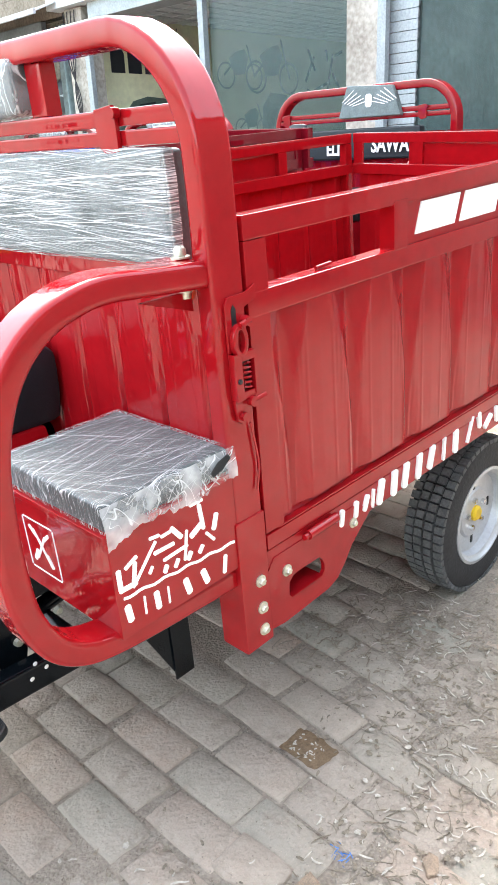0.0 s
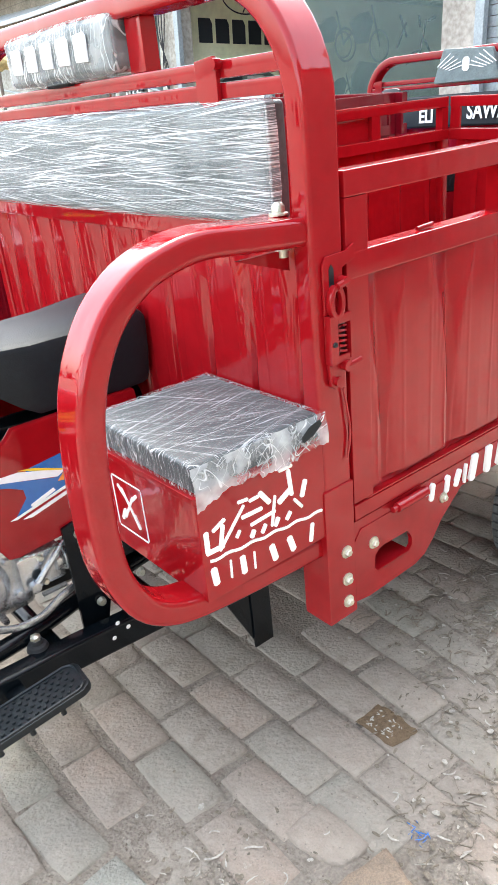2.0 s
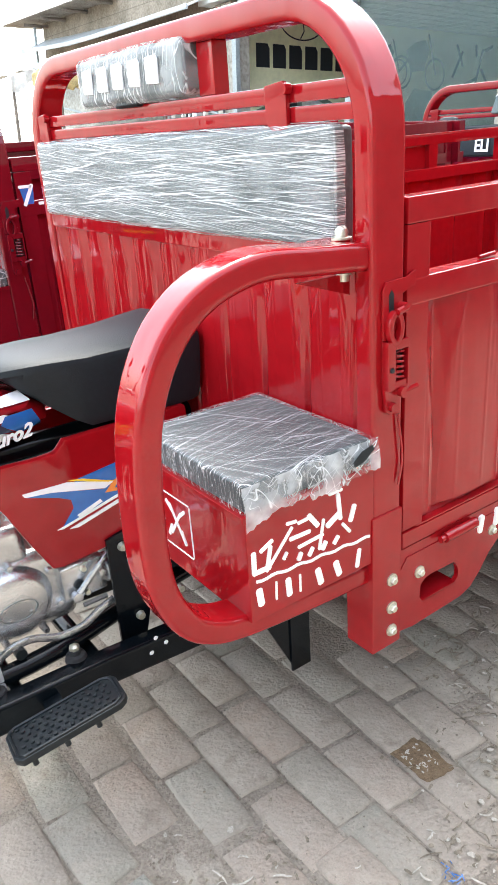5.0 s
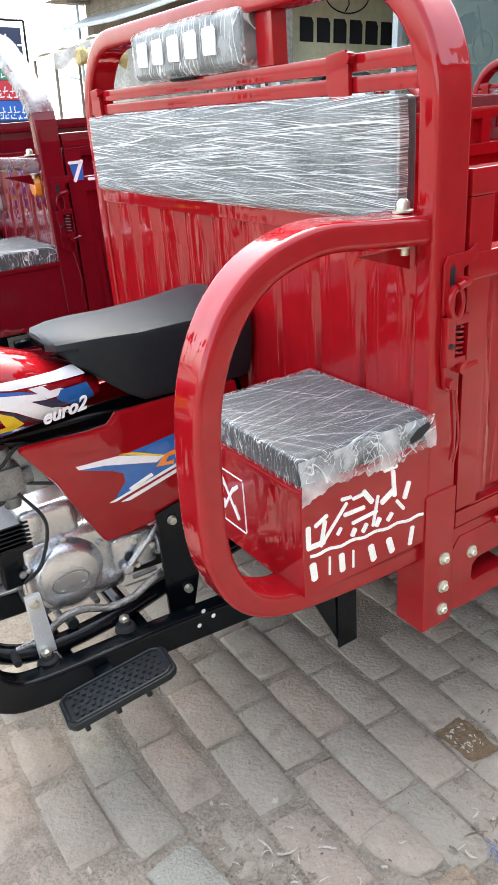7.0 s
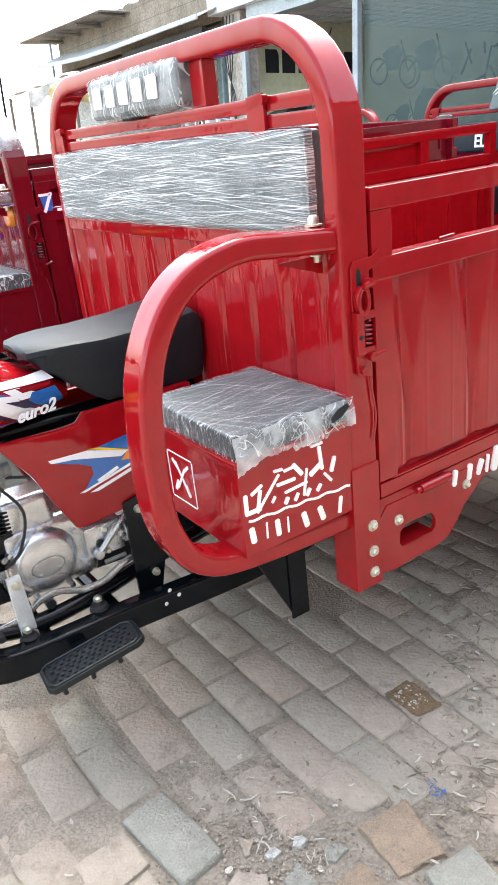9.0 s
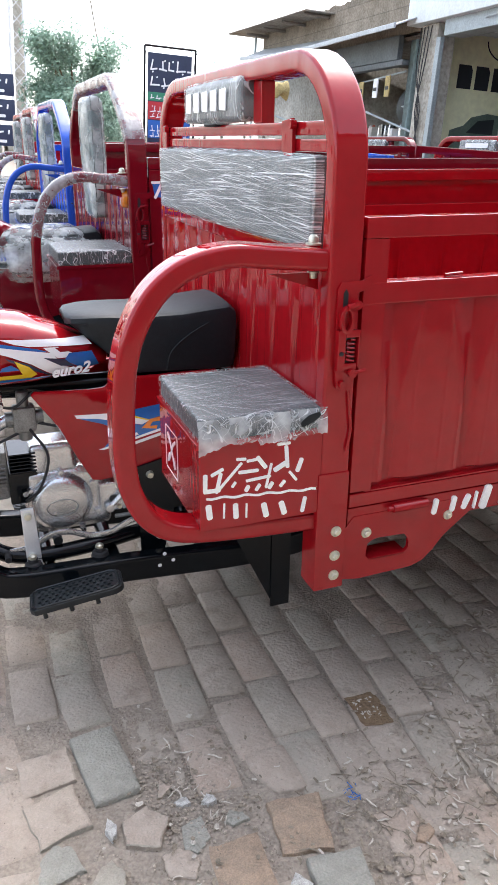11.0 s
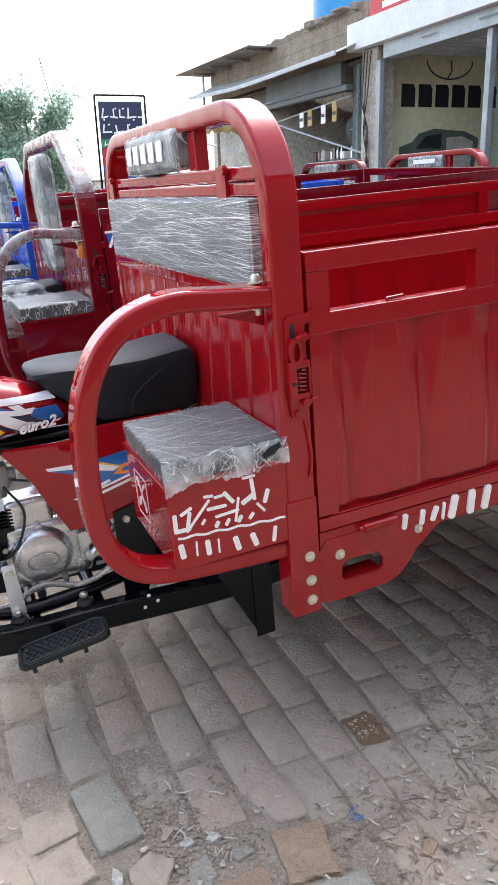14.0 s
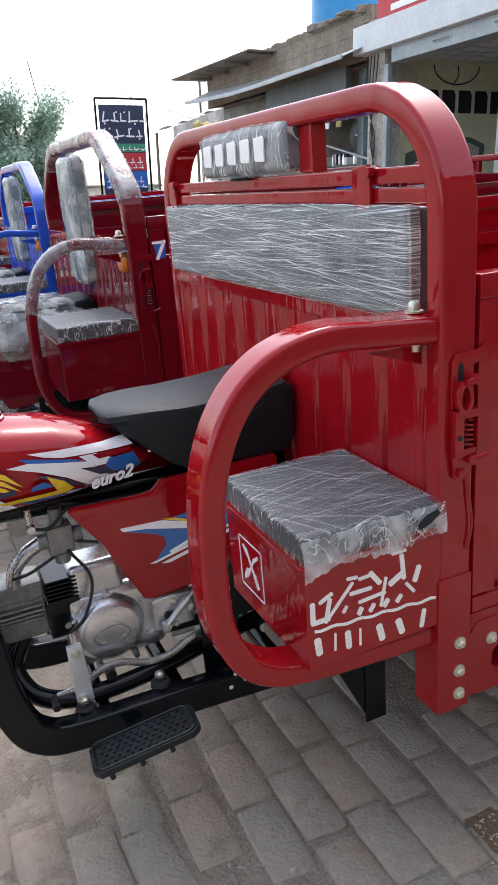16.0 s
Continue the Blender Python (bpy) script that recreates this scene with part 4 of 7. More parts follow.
        for k, (u, v, ln, dg) in enumerate(nums):
            part("painted_bar", strokes([(u, v, ln, (0.014 if k < 4 else 0.021) * (0.45 if k in (3, 9) else 1), dg)], "y", -0.0022, 0.0045), WHITEP, tr, "white bar in place of a digit")
        for k in range(7):
            part("painted_bar", strokes([(0.90 + 0.05 * k, 0.64 + 0.012 * math.sin(k * 2.0), 0.075 if k == 0 else 0.05, 0.010 if k == 0 else 0.016, 70 if k == 0 else 40 + 60 * (k % 2))], "y", -0.0022 - 0.0002 * k, 0.0045), WHITEP, tr, "white bar in place of script")
    motorcycle(tr, P, P, P, w / 2 - (0.025 if arch == "round" else 0.0), text, 0.07 if bag else 0.0)
    return tr


COVER_DECALS = [
    (D_BLUE, [(-0.450, 0.764), (-0.393, 0.756), (-0.280, 0.725), (-0.10, 0.762), (-0.10, 0.735), (-0.223, 0.701), (-0.301, 0.685), (-0.382, 0.669), (-0.352, 0.704), (-0.354, 0.725), (-0.382, 0.740)]),
    (D_WHITE, [(-0.455, 0.773), (-0.357, 0.768), (-0.250, 0.736), (-0.273, 0.725), (-0.393, 0.756), (-0.450, 0.764)]),
    (D_BLUE, [(-0.329, 0.768), (-0.12, 0.79), (-0.12, 0.768), (-0.250, 0.738), (-0.341, 0.763)]),
    (D_YEL, [(-0.356, 0.771), (-0.323, 0.766), (-0.250, 0.736), (-0.264, 0.738)]),
    (D_ORA, [(-0.275, 0.715), (-0.249, 0.739), (-0.216, 0.742), (-0.218, 0.731), (-0.243, 0.730), (-0.252, 0.718), (-0.230, 0.718), (-0.232, 0.708)]),
    (D_WHITE, [(-0.396, 0.666), (-0.12, 0.732), (-0.12, 0.724), (-0.383, 0.664)]),
    (D_WHITE, [(-0.369, 0.659), (-0.12, 0.719), (-0.12, 0.711), (-0.349, 0.656)]),
    (D_WHITE, [(-0.347, 0.685), (-0.289, 0.704), (-0.285, 0.697), (-0.342, 0.677)]),
]


def motorcycle(tr, P, TANK, COVER, yc, text, lift=0.0):
    """The motorcycle front half that drives the trike; yc is its middle plane."""
    def ell(cx, hy, z0, z1, n=20, p=2.6, dy=0.0):
        cz, hz = (z0 + z1) / 2, (z1 - z0) / 2
        out = []
        for i in range(n):
            a = 2 * math.pi * i / n
            c, s = math.cos(a), math.sin(a)
            out.append((cx, yc + dy + hy * math.copysign(abs(c) ** (2 / p), c), cz + hz * math.copysign(abs(s) ** (2 / p), s)))
        return out
    tk = part("fuel_tank", loft([ell(-0.985, 0.02, 0.93, 0.99), ell(-0.97, 0.07, 0.89, 1.02), ell(-0.92, 0.105, 0.862, 1.048), ell(-0.80, 0.122, 0.852, 1.062), ell(-0.68, 0.122, 0.85, 1.056), ell(-0.56, 0.115, 0.852, 1.035),
                                 ell(-0.47, 0.10, 0.862, 1.0), ell(-0.40, 0.082, 0.878, 0.965), ell(-0.355, 0.06, 0.888, 0.935), ell(-0.34, 0.02, 0.895, 0.92)]), TANK, tr, "glossy fuel tank with striped decals", 1.2)
    part("filler_cap", lathe([(0, 0.014), (0.026, 0.014), (0.032, 0.010), (0.032, 0.003), (0.036, 0.0), (0.036, -0.01)], (-0.68, yc, 1.054), "z", 20), CHROME, tk)
    def pad(cx, hy, z0, z1):
        """Saddle section: crowned top, a crisp welted edge, flanks drawn in towards the base."""
        d = z1 - z0
        half = [(0.0, z1 + 0.006), (0.45, z1 + 0.005), (0.86, z1 - 0.001), (0.97, z1 - 0.008), (1.0, z1 - 0.02), (0.96, z0 + 0.5 * d), (0.84, z0 + 0.1 * d), (0.78, z0)]
        return [(cx, yc + u * hy, z) for u, z in half] + [(cx, yc - u * hy, z) for u, z in reversed(half[1:])]
    st = part("saddle", loft([pad(-0.452, 0.05, 1.020, 1.028), pad(-0.44, 0.085, 1.008, 1.033), pad(-0.40, 0.104, 0.972, 1.036), pad(-0.35, 0.114, 0.928, 1.036), pad(-0.305, 0.12, 0.890, 1.034), pad(-0.27, 0.123, 0.868, 1.032), pad(-0.15, 0.130, 0.866, 1.034),
                              pad(-0.06, 0.132, 0.862, 1.043), pad(-0.018, 0.130, 0.862, 1.046), pad(0.002, 0.122, 0.865, 1.030), pad(0.008, 0.11, 0.87, 1.00)]), VINYL, tr, "black vinyl saddle with a crisp welted edge", 0.62)
    part("seam", sweep(smooth_path([(-0.20, yc - 0.129, 0.88), (-0.185, yc - 0.129, 0.93), (-0.13, yc - 0.130, 0.975), (-0.06, yc - 0.126, 1.01), (-0.02, yc - 0.10, 1.035)], 4), circle(0.0015, 5)), VINYL, st)
    for s in (-1, 1):
        yo = yc + s * 0.105
        def yy(a, b):
            return (min(yo + s * a, yo + s * b), max(yo + s * a, yo + s * b))
        cv = part("side_cover", plate([(-0.562, 0.838), (-0.552, 0.845), (-0.411, 0.838), (-0.368, 0.84), (-0.346, 0.862), (-0.05, 0.862), (-0.03, 0.70), (-0.10, 0.625), (-0.228, 0.585), (-0.395, 0.572), (-0.42, 0.576), (-0.455, 0.645), (-0.50, 0.745)], "y", *yy(-0.01, 0.012), 0.006), COVER, tr, "glossy side cover with decals")
        for k, (mt, outline) in enumerate(COVER_DECALS if text else ()):
            part("decal", plate(outline, "y", *yy(0.0112, 0.0128 + 0.0003 * k)), mt, cv)
    if lift:            # taller tank, saddle in a loose film bag
        tk.location, tk.scale, st.location.z = (0.03, 0, -0.111), (1, 1, 1.16), -0.05
        part("stretch_film", pillow(-0.46, -0.04, yc - 0.17, yc + 0.16, 0.83, 1.045, 0.075, 0.02, 14, 21, 0.009), FILM_B, st, "loose milky plastic bag")
        part("decal", plate([(-0.80, 0.925), (-0.60, 0.955), (-0.70, 0.93), (-0.62, 0.915), (-0.80, 0.905)], "y", yc - 0.128, yc - 0.1225), D_YEL, tk, "yellow streak decal")
        part("brand_bar", strokes([(-0.74, 0.985, 0.19, 0.03, -4)], "y", yc - 0.124, yc - 0.11), D_WHITE, tk, "white bar in place of a brand")
    if text:
        tank_decals(tk, yc)
    engine(tr, yc)
    # frame
    down = [(-0.80, 0.15, 0.86), (-0.792, 0.155, 0.70), (-0.775, 0.16, 0.51), (-0.752, 0.17, 0.405), (-0.712, 0.178, 0.352), (-0.63, 0.18, 0.328), (-0.35, 0.18, 0.318), (0.02, 0.18, 0.298), (0.25, 0.18, 0.32), (0.45, 0.18, 0.42), (0.7, 0.18, 0.46)]
    fr = part("main_frame", sweep(smooth_path([(x, yc - y, z) for x, y, z in down], 5), rrect(0.05, 0.076, 0.010, 3), (0, 1, 0)), BLACKP, tr, "black box-section chassis frame")
    part("main_frame", sweep(smooth_path([(x, yc + y, z) for x, y, z in down], 5), rrect(0.05, 0.076, 0.010, 3), (0, 1, 0)), BLACKP, tr)
    part("backbone", sweep(smooth_path([(-1.02, yc, 0.93), (-0.9, yc, 0.86), (-0.6, yc, 0.83), (-0.2, yc, 0.82), (0.03, yc, 0.80)], 4), circle(0.028, 12)), BLACKP, tr)
    part("battery_box", box(-0.20, -0.06, yc - 0.10, yc + 0.10, 0.44, 0.58, 0.006), BLACKP, tr)
    for xt, zt, rt in ((-0.56, 0.33, 0.018), (-0.38, 0.33, 0.022), (-0.1, 0.30, 0.022)):
        part("cross_tube", rod((xt, yc - 0.17, zt), (xt, yc + 0.17, zt), rt), BLACKP, tr)
    part("exhaust_pipe", sweep(smooth_path([(-0.70, yc - 0.02, 0.52), (-0.735, yc - 0.05, 0.46), (-0.70, yc - 0.10, 0.40), (-0.60, yc - 0.12, 0.372), (-0.42, yc - 0.11, 0.372), (-0.2, yc - 0.06, 0.375), (0.3, yc + 0.0, 0.40)], 6), circle(0.022, 12)), BLACKP, tr)
    for s in (-1, 1):
        yo = yc + s * 0.31
        def oblong(hx, hy, cut):
            pts_ = [(-hx, -hy + cut), (-hx + cut * 0.6, -hy), (hx - cut, -hy), (hx - 0.3 * cut, -hy + 0.5 * cut), (hx, -hy + 1.2 * cut), (hx, hy - 1.2 * cut), (hx - 0.3 * cut, hy - 0.5 * cut), (hx - cut, hy), (-hx + cut * 0.6, hy), (-hx, hy - cut)]
            return [(-0.51 + u, yo + v) for u, v in pts_]
        pg = part("foot_board", plate(oblong(0.125, 0.068, 0.022), "z", 0.402, 0.42, 0.005), PLASTIC, tr, "black plastic foot board with raised studs")
        pg.matrix_basis = Matrix.Translation((-0.510, yo, 0.350)) @ pose(0, 0, 0, 0, -9, s * 5) @ Matrix.Diagonal((0.98, 0.72, 1, 1)) @ Matrix.Translation((0.51, -yo, -0.41))
        part("stud_grid", join(*[lathe([(0.0048, 0.42), (0.004, 0.4235), (0, 0.4245)], (-0.608 + 0.0185 * i + 0.009 * (j % 2), yo + s * (-0.045 + 0.018 * j), 0), "z", 6) for i in range(11) for j in range(6)]), PLASTIC, pg)
        part("board_rim", sweep([(x, y, 0.421) for x, y in oblong(0.115, 0.060, 0.02)], circle(0.004, 6), None, True), PLASTIC, pg)
        for q in range(3):
            part("board_lug", rod((-0.60 + 0.07 * q, yo + s * 0.055, 0.405), (-0.60 + 0.07 * q, yo + s * 0.055, 0.385), 0.006, 8), PLASTIC, pg)
        part("board_bracket", join(box(-0.54, -0.50, min(yo, yc + s * 0.17), max(yo, yc + s * 0.17), 0.375, 0.396), box(-0.54, -0.50, min(yc + s * 0.13, yc + s * 0.18), max(yc + s * 0.13, yc + s * 0.18), 0.33, 0.376)), BLACKP, pg)
        # hanging bracket behind the box seat
        yb = yc + s * 0.385
        part("stay_bracket", join(plate([(-0.105, 0.50), (0.045, 0.50), (0.045, 0.25), (0.018, 0.242)], "y", yb - 0.004, yb + 0.004), box(0.037, 0.045, min(yb, yb - s * 0.06), max(yb, yb - s * 0.06), 0.25, 0.52), box(-0.12, 0.05, yb - 0.02, yb + 0.02, 0.50, 0.56), box(0.010, 0.066, yb + s * 0.006 - 0.003, yb + s * 0.006 + 0.003, 0.236, 0.50, 0.001)), BLACKP, tr, "black folded steel stay")
    for x, z in ((-0.26, 0.36), (-0.22, 0.37), (-0.245, 0.395)):
        part("paint_drop", lathe([(0, -0.002), (0.006, 0), (0, 0.002)], (x, yc - 0.207, z - 0.04), "y", 8), D_WHITE, fr)
    for s in (-1, 1):
        ys = yc + s * 0.075
        sk = part("shock_cover", join(rod((-0.862, ys, 0.86), (-0.848, ys, 0.70), 0.036, 16), rod((-0.850, ys, 0.705), (-0.838, ys, 0.545), 0.03, 16, 0.026)), BLACKP, tr, "black shock absorber cover")
        part("shock_boot", lathe([(0, -0.06), (0.04, -0.055), (0.055, -0.02), (0.055, 0.02), (0.04, 0.05), (0, 0.06)], (-0.848, ys - 0.01, 0.53), "y", 20), RUBBER, sk)
        part("shock_knob", lathe([(0, -0.03), (0.026, -0.025), (0.032, 0.0), (0.026, 0.03), (0, 0.035)], (-0.800, ys - 0.02, 0.465), "y", 16), RUBBER, sk)
    # fork, front wheel, mudguard, handlebar
    wheel("front_wheel", (-1.38, yc, 0.18), 0.262, 0.09, tr, -1, True)
    for s in (-1, 1):
        fk = part("fork_leg", rod((-1.38, yc + s * 0.085, 0.18), (-1.13, yc + s * 0.085, 0.86), 0.02, 12), BLACKP, tr)
        part("fork_boot", lathe([(0.03, 0.0)] + [(0.031 + 0.004 * (i % 2), 0.018 * i) for i in range(14)] + [(0.02, 0.26)], (0, 0, 0), "z", 14), RUBBER, fk).matrix_basis = Matrix.Translation((-1.26, yc + s * 0.085, 0.50)) @ pose(0, 0, 0, 0, 20, 0)
        part("grip", rod((-0.86, yc + s * 0.24, 1.14), (-0.752 if s > 0 else -0.80, yc + s * 0.375, 1.065 if s > 0 else 1.12), 0.020, 14), RUBBER, tr)
        mi = part("mirror", rod((-0.90, yc + s * 0.20, 1.16), (-0.97, yc + s * 0.33, 1.36), 0.005, 8), BLACKP, tr)
        part("mirror_head", pillow(-0.985, -0.965, yc + s * 0.34 - 0.055, yc + s * 0.34 + 0.055, 1.34, 1.42, 0.009, 0.004, 4), PLASTIC, mi)
        part("brake_lever", rod((-0.90, yc + s * 0.20, 1.14), (-0.88, yc + s * 0.35, 1.12), 0.006, 8), ALU, tr)
        part("turn_signal", lathe([(0, -0.03), (0.02, -0.028), (0.026, 0), (0.02, 0.028), (0, 0.03)], (-1.10, yc + s * 0.17, 0.98), "x", 14), AMBER, tr)
    part("handlebar", sweep(smooth_path([(-0.80, yc - 0.36, 1.13), (-0.87, yc - 0.24, 1.15), (-0.97, yc - 0.12, 1.10), (-0.99, yc, 1.06), (-0.97, yc + 0.12, 1.10), (-0.87, yc + 0.24, 1.14), (-0.758, yc + 0.37, 1.07)], 5), circle(0.011, 10)), CHROME, tr)
    part("headlamp", lathe([(0, -0.09), (0.05, -0.08), (0.08, -0.03), (0.085, 0.02), (0, 0.035)], (-1.17, yc, 1.0), "x", 22), BLACKP, tr)
    part("mudguard", sweep([(-1.38 + 0.30 * math.cos(radians(a)), yc, 0.18 + 0.30 * math.sin(radians(a))) for a in range(-10, 171, 12)], [(-0.06, -0.012), (-0.03, 0.006), (0.03, 0.006), (0.06, -0.012), (0.055, -0.016), (0.028, 0.002), (-0.028, 0.002), (-0.055, -0.016)], (0, 1, 0)), P, tr)


def tank_decals(tk, yc):
    """Coloured streaks laid on the tank's flank, each bent to it."""
    def flank(x, z):
        c = min(1, max(0, (x + 0.985) / 0.64))
        hy = 0.123 - 0.045 * max(0, (x + 0.60) / 0.26) ** 2 if x > -0.60 else 0.123 - 0.02 * max(0, (-0.80 - x) / 0.18) ** 2
        zc, hz = 0.955 - 0.03 * max(0, (x + 0.6) / 0.26), 0.106 - 0.075 * max(0, (x + 0.62) / 0.28) ** 1.2
        k = min(0.985, abs((z - zc) / hz))
        return yc - hy * (1 - k ** 2.6) ** (1 / 2.6) - 0.0015
    def decal(outline, material, up, label=""):
        pts = []
        n = len(outline)
        bm = bmesh.new()
        poly = [bm.verts.new((x, 0, z)) for x, z in outline]
        bm.faces.new(poly)
        bmesh.ops.triangulate(bm, faces=bm.faces[:])
        bmesh.ops.subdivide_edges(bm, edges=bm.edges[:], cuts=3, use_grid_fill=True)
        bmesh.ops.triangulate(bm, faces=bm.faces[:])
        for v in bm.verts:
            v.co.y = flank(v.co.x, v.co.z) - 0.0006 * up
        part("decal", bm, material, tk, label)
    decal([(-0.624, 0.994), (-0.407, 0.977), (-0.390, 0.957), (-0.554, 0.971), (-0.590, 0.980)], D_WHITE, 1.0)
    decal([(-0.643, 0.987), (-0.611, 0.981), (-0.533, 0.963), (-0.505, 0.952), (-0.569, 0.963), (-0.626, 0.975)], D_BLUE, 1.4)
    decal([(-0.671, 0.973), (-0.626, 0.975), (-0.498, 0.949), (-0.468, 0.911), (-0.422, 0.887), (-0.490, 0.881), (-0.551, 0.925), (-0.606, 0.951)], D_WHITE, 1.7)
    decal([(-0.519, 0.965), (-0.482, 0.963), (-0.466, 0.942), (-0.425, 0.932), (-0.484, 0.934)], D_WHITE, 2.0)
    decal([(-0.490, 0.962), (-0.397, 0.955), (-0.409, 0.947), (-0.476, 0.949)], DEEP, 2.4)
    decal([(-0.454, 0.944), (-0.394, 0.942), (-0.372, 0.895), (-0.419, 0.894), (-0.467, 0.927)], D_BLUE, 2.8)
    decal([(-0.520, 0.939), (-0.467, 0.930), (-0.441, 0.906), (-0.478, 0.912)], D_NAVY, 3.1)
    decal([(-0.614, 0.947), (-0.558, 0.926), (-0.495, 0.883), (-0.505, 0.884), (-0.566, 0.917), (-0.607, 0.939)], D_NAVY, 3.4)
    decal([(-0.593, 0.938), (-0.558, 0.919), (-0.538, 0.895), (-0.554, 0.885), (-0.683, 0.888), (-0.703, 0.898), (-0.575, 0.898), (-0.581, 0.914)], D_YEL, 3.8)
    decal([(-0.623, 0.922), (-0.601, 0.928), (-0.581, 0.912), (-0.631, 0.911)], D_BLUE, 4.2)
    decal([(-0.662, 0.886), (-0.554, 0.884), (-0.502, 0.882), (-0.510, 0.876), (-0.634, 0.877)], D_BLUE, 4.5)
    decal([(-0.812, 0.972), (-0.784, 0.980), (-0.749, 0.988), (-0.689, 0.976), (-0.650, 0.943), (-0.673, 0.915), (-0.765, 0.908), (-0.807, 0.957)], DEEP, 4.8)
    decal([(-0.829, 0.999), (-0.748, 1.001), (-0.776, 0.991), (-0.812, 0.979), (-0.827, 0.966), (-0.809, 0.942), (-0.759, 0.900), (-0.663, 0.875), (-0.692, 0.874), (-0.761, 0.885), (-0.838, 0.930)], D_WHITE, 5.2)
    decal([(-0.819, 0.972), (-0.791, 0.979), (-0.806, 0.967), (-0.785, 0.940), (-0.795, 0.944)], D_YEL, 5.5)
    decal([(-0.839, 0.918), (-0.801, 0.896), (-0.762, 0.870), (-0.816, 0.883), (-0.841, 0.900)], D_BLUE, 5.9)
    decal([(-0.769, 0.961), (-0.751, 0.978), (-0.716, 0.980), (-0.676, 0.963), (-0.644, 0.927), (-0.681, 0.953), (-0.717, 0.969), (-0.745, 0.969)], D_YEL, 6.2)
    decal([(-0.764, 0.945), (-0.741, 0.963), (-0.711, 0.963), (-0.681, 0.949), (-0.649, 0.918), (-0.685, 0.940), (-0.715, 0.953), (-0.739, 0.954)], D_YEL, 6.6)
    decal([(-0.755, 0.934), (-0.733, 0.949), (-0.709, 0.948), (-0.683, 0.934), (-0.657, 0.913), (-0.689, 0.927), (-0.711, 0.938), (-0.733, 0.940)], D_YEL, 6.9)
    decal([(-0.761, 0.908), (-0.757, 0.919), (-0.661, 0.926), (-0.659, 0.913)], D_NAVY, 7.3)
    lettering("model_letters", "euro2", Matrix.Translation((-0.505, yc - 0.1190, 0.884)) @ pose(0, 0, 0, 90, -2, 10.5), 0.040, D_WHITE, tk, "white model lettering", 0.4, 0.0015, 0.001, 1.05)


def engine(tr, yc):
    e = part("engine", join(box(-0.60, -0.36, yc - 0.06, yc + 0.07, 0.40, 0.60, 0.03, 3), box(-0.58, -0.45, yc - 0.055, yc + 0.05, 0.58, 0.675, 0.02, 3), box(-0.42, -0.30, yc - 0.045, yc + 0.05, 0.43, 0.55, 0.015, 2)), ALU, tr, "cast aluminium four-stroke engine")
    part("clutch_cover", lathe([(0.093, 0.03), (0.091, -0.012), (0.086, -0.022), (0.078, -0.034), (0.066, -0.042), (0.03, -0.045), (0, -0.045)], (-0.505, yc - 0.045, 0.497), "y", 40), ALU, e, "round brushed clutch cover")
    part("cover_badge", sweep([(-0.505 + 0.043 * math.cos(a), yc - 0.0905, 0.492 + 0.025 * math.sin(a)) for a in [2 * math.pi * q / 24 for q in range(24)]], circle(0.0016, 5), (0, 1, 0), True), FINS, e)
    for dx, dz in ((-0.03, 0.014), (0.02, 0.018), (-0.022, -0.017), (0.028, -0.012)):
        part("screw", lathe([(0, -0.004), (0.0045, -0.003), (0.005, 0)], (-0.505 + dx, yc - 0.0895, 0.492 + dz), "y", 10), CHROME, e)
    for dx, dz in ((-0.085, 0.055), (-0.095, -0.03), (0.0, 0.10), (0.085, 0.055), (0.095, -0.035), (-0.04, -0.095), (0.05, -0.09)):
        part("screw", lathe([(0, -0.012), (0.007, -0.011), (0.009, 0), (0.009, 0.02)], (-0.50 + dx, yc - 0.06, 0.49 + dz), "y", 10), ALU, e)
    # forward-lying cylinder with fins and head
    for fin in [box(-0.634, -0.562, yc - 0.058, yc + 0.058, 0.600 + 0.0105 * i, 0.6045 + 0.0105 * i, 0.0012, 1) for i in range(6)]:
        part("cylinder_fin", fin, BLACKP, e)
    part("cylinder", box(-0.64, -0.56, yc - 0.055, yc + 0.052, 0.505, 0.60, 0.006), BLACKP, e, "black finned cylinder")
    for fin in [box(-0.752, -0.645, yc - 0.060 + 0.004 * abs(i - 6), yc + 0.058, 0.522 + 0.0115 * i, 0.528 + 0.0115 * i, 0.0015, 1) for i in range(12)]:
        part("head_fin", fin, FINS, e)
    part("cylinder_head", box(-0.742, -0.638, yc - 0.047, yc + 0.045, 0.52, 0.664, 0.012), FINS, e, "finned cylinder head")
    for z in (0.545, 0.58, 0.615, 0.65):
        part("head_nut", rod((-0.745, yc - 0.035, z), (-0.768, yc - 0.035, z), 0.007, 8), CHROME, e)
    part("cylinder_bolt", rod((-0.60, yc - 0.064, 0.54), (-0.60, yc - 0.071, 0.54), 0.008, 8), ALU, e)
    ca = part("carburettor", join(box(-0.61, -0.55, yc - 0.065, yc - 0.01, 0.72, 0.79, 0.01), rod((-0.58, yc - 0.04, 0.79), (-0.58, yc - 0.04, 0.83), 0.016, 14), rod((-0.63, yc - 0.04, 0.755), (-0.53, yc - 0.04, 0.755), 0.02, 14), lathe([(0.0, 0.0), (0.018, 0.004), (0.022, 0.03)], (-0.58, yc - 0.04, 0.69), "z", 14)), FINS, tr, "small die-cast carburettor")
    part("intake", sweep(smooth_path([(-0.62, yc - 0.04, 0.755), (-0.66, yc - 0.04, 0.735), (-0.69, yc - 0.035, 0.70), (-0.70, yc - 0.03, 0.66)], 5), circle(0.017, 12)), ALU, ca)
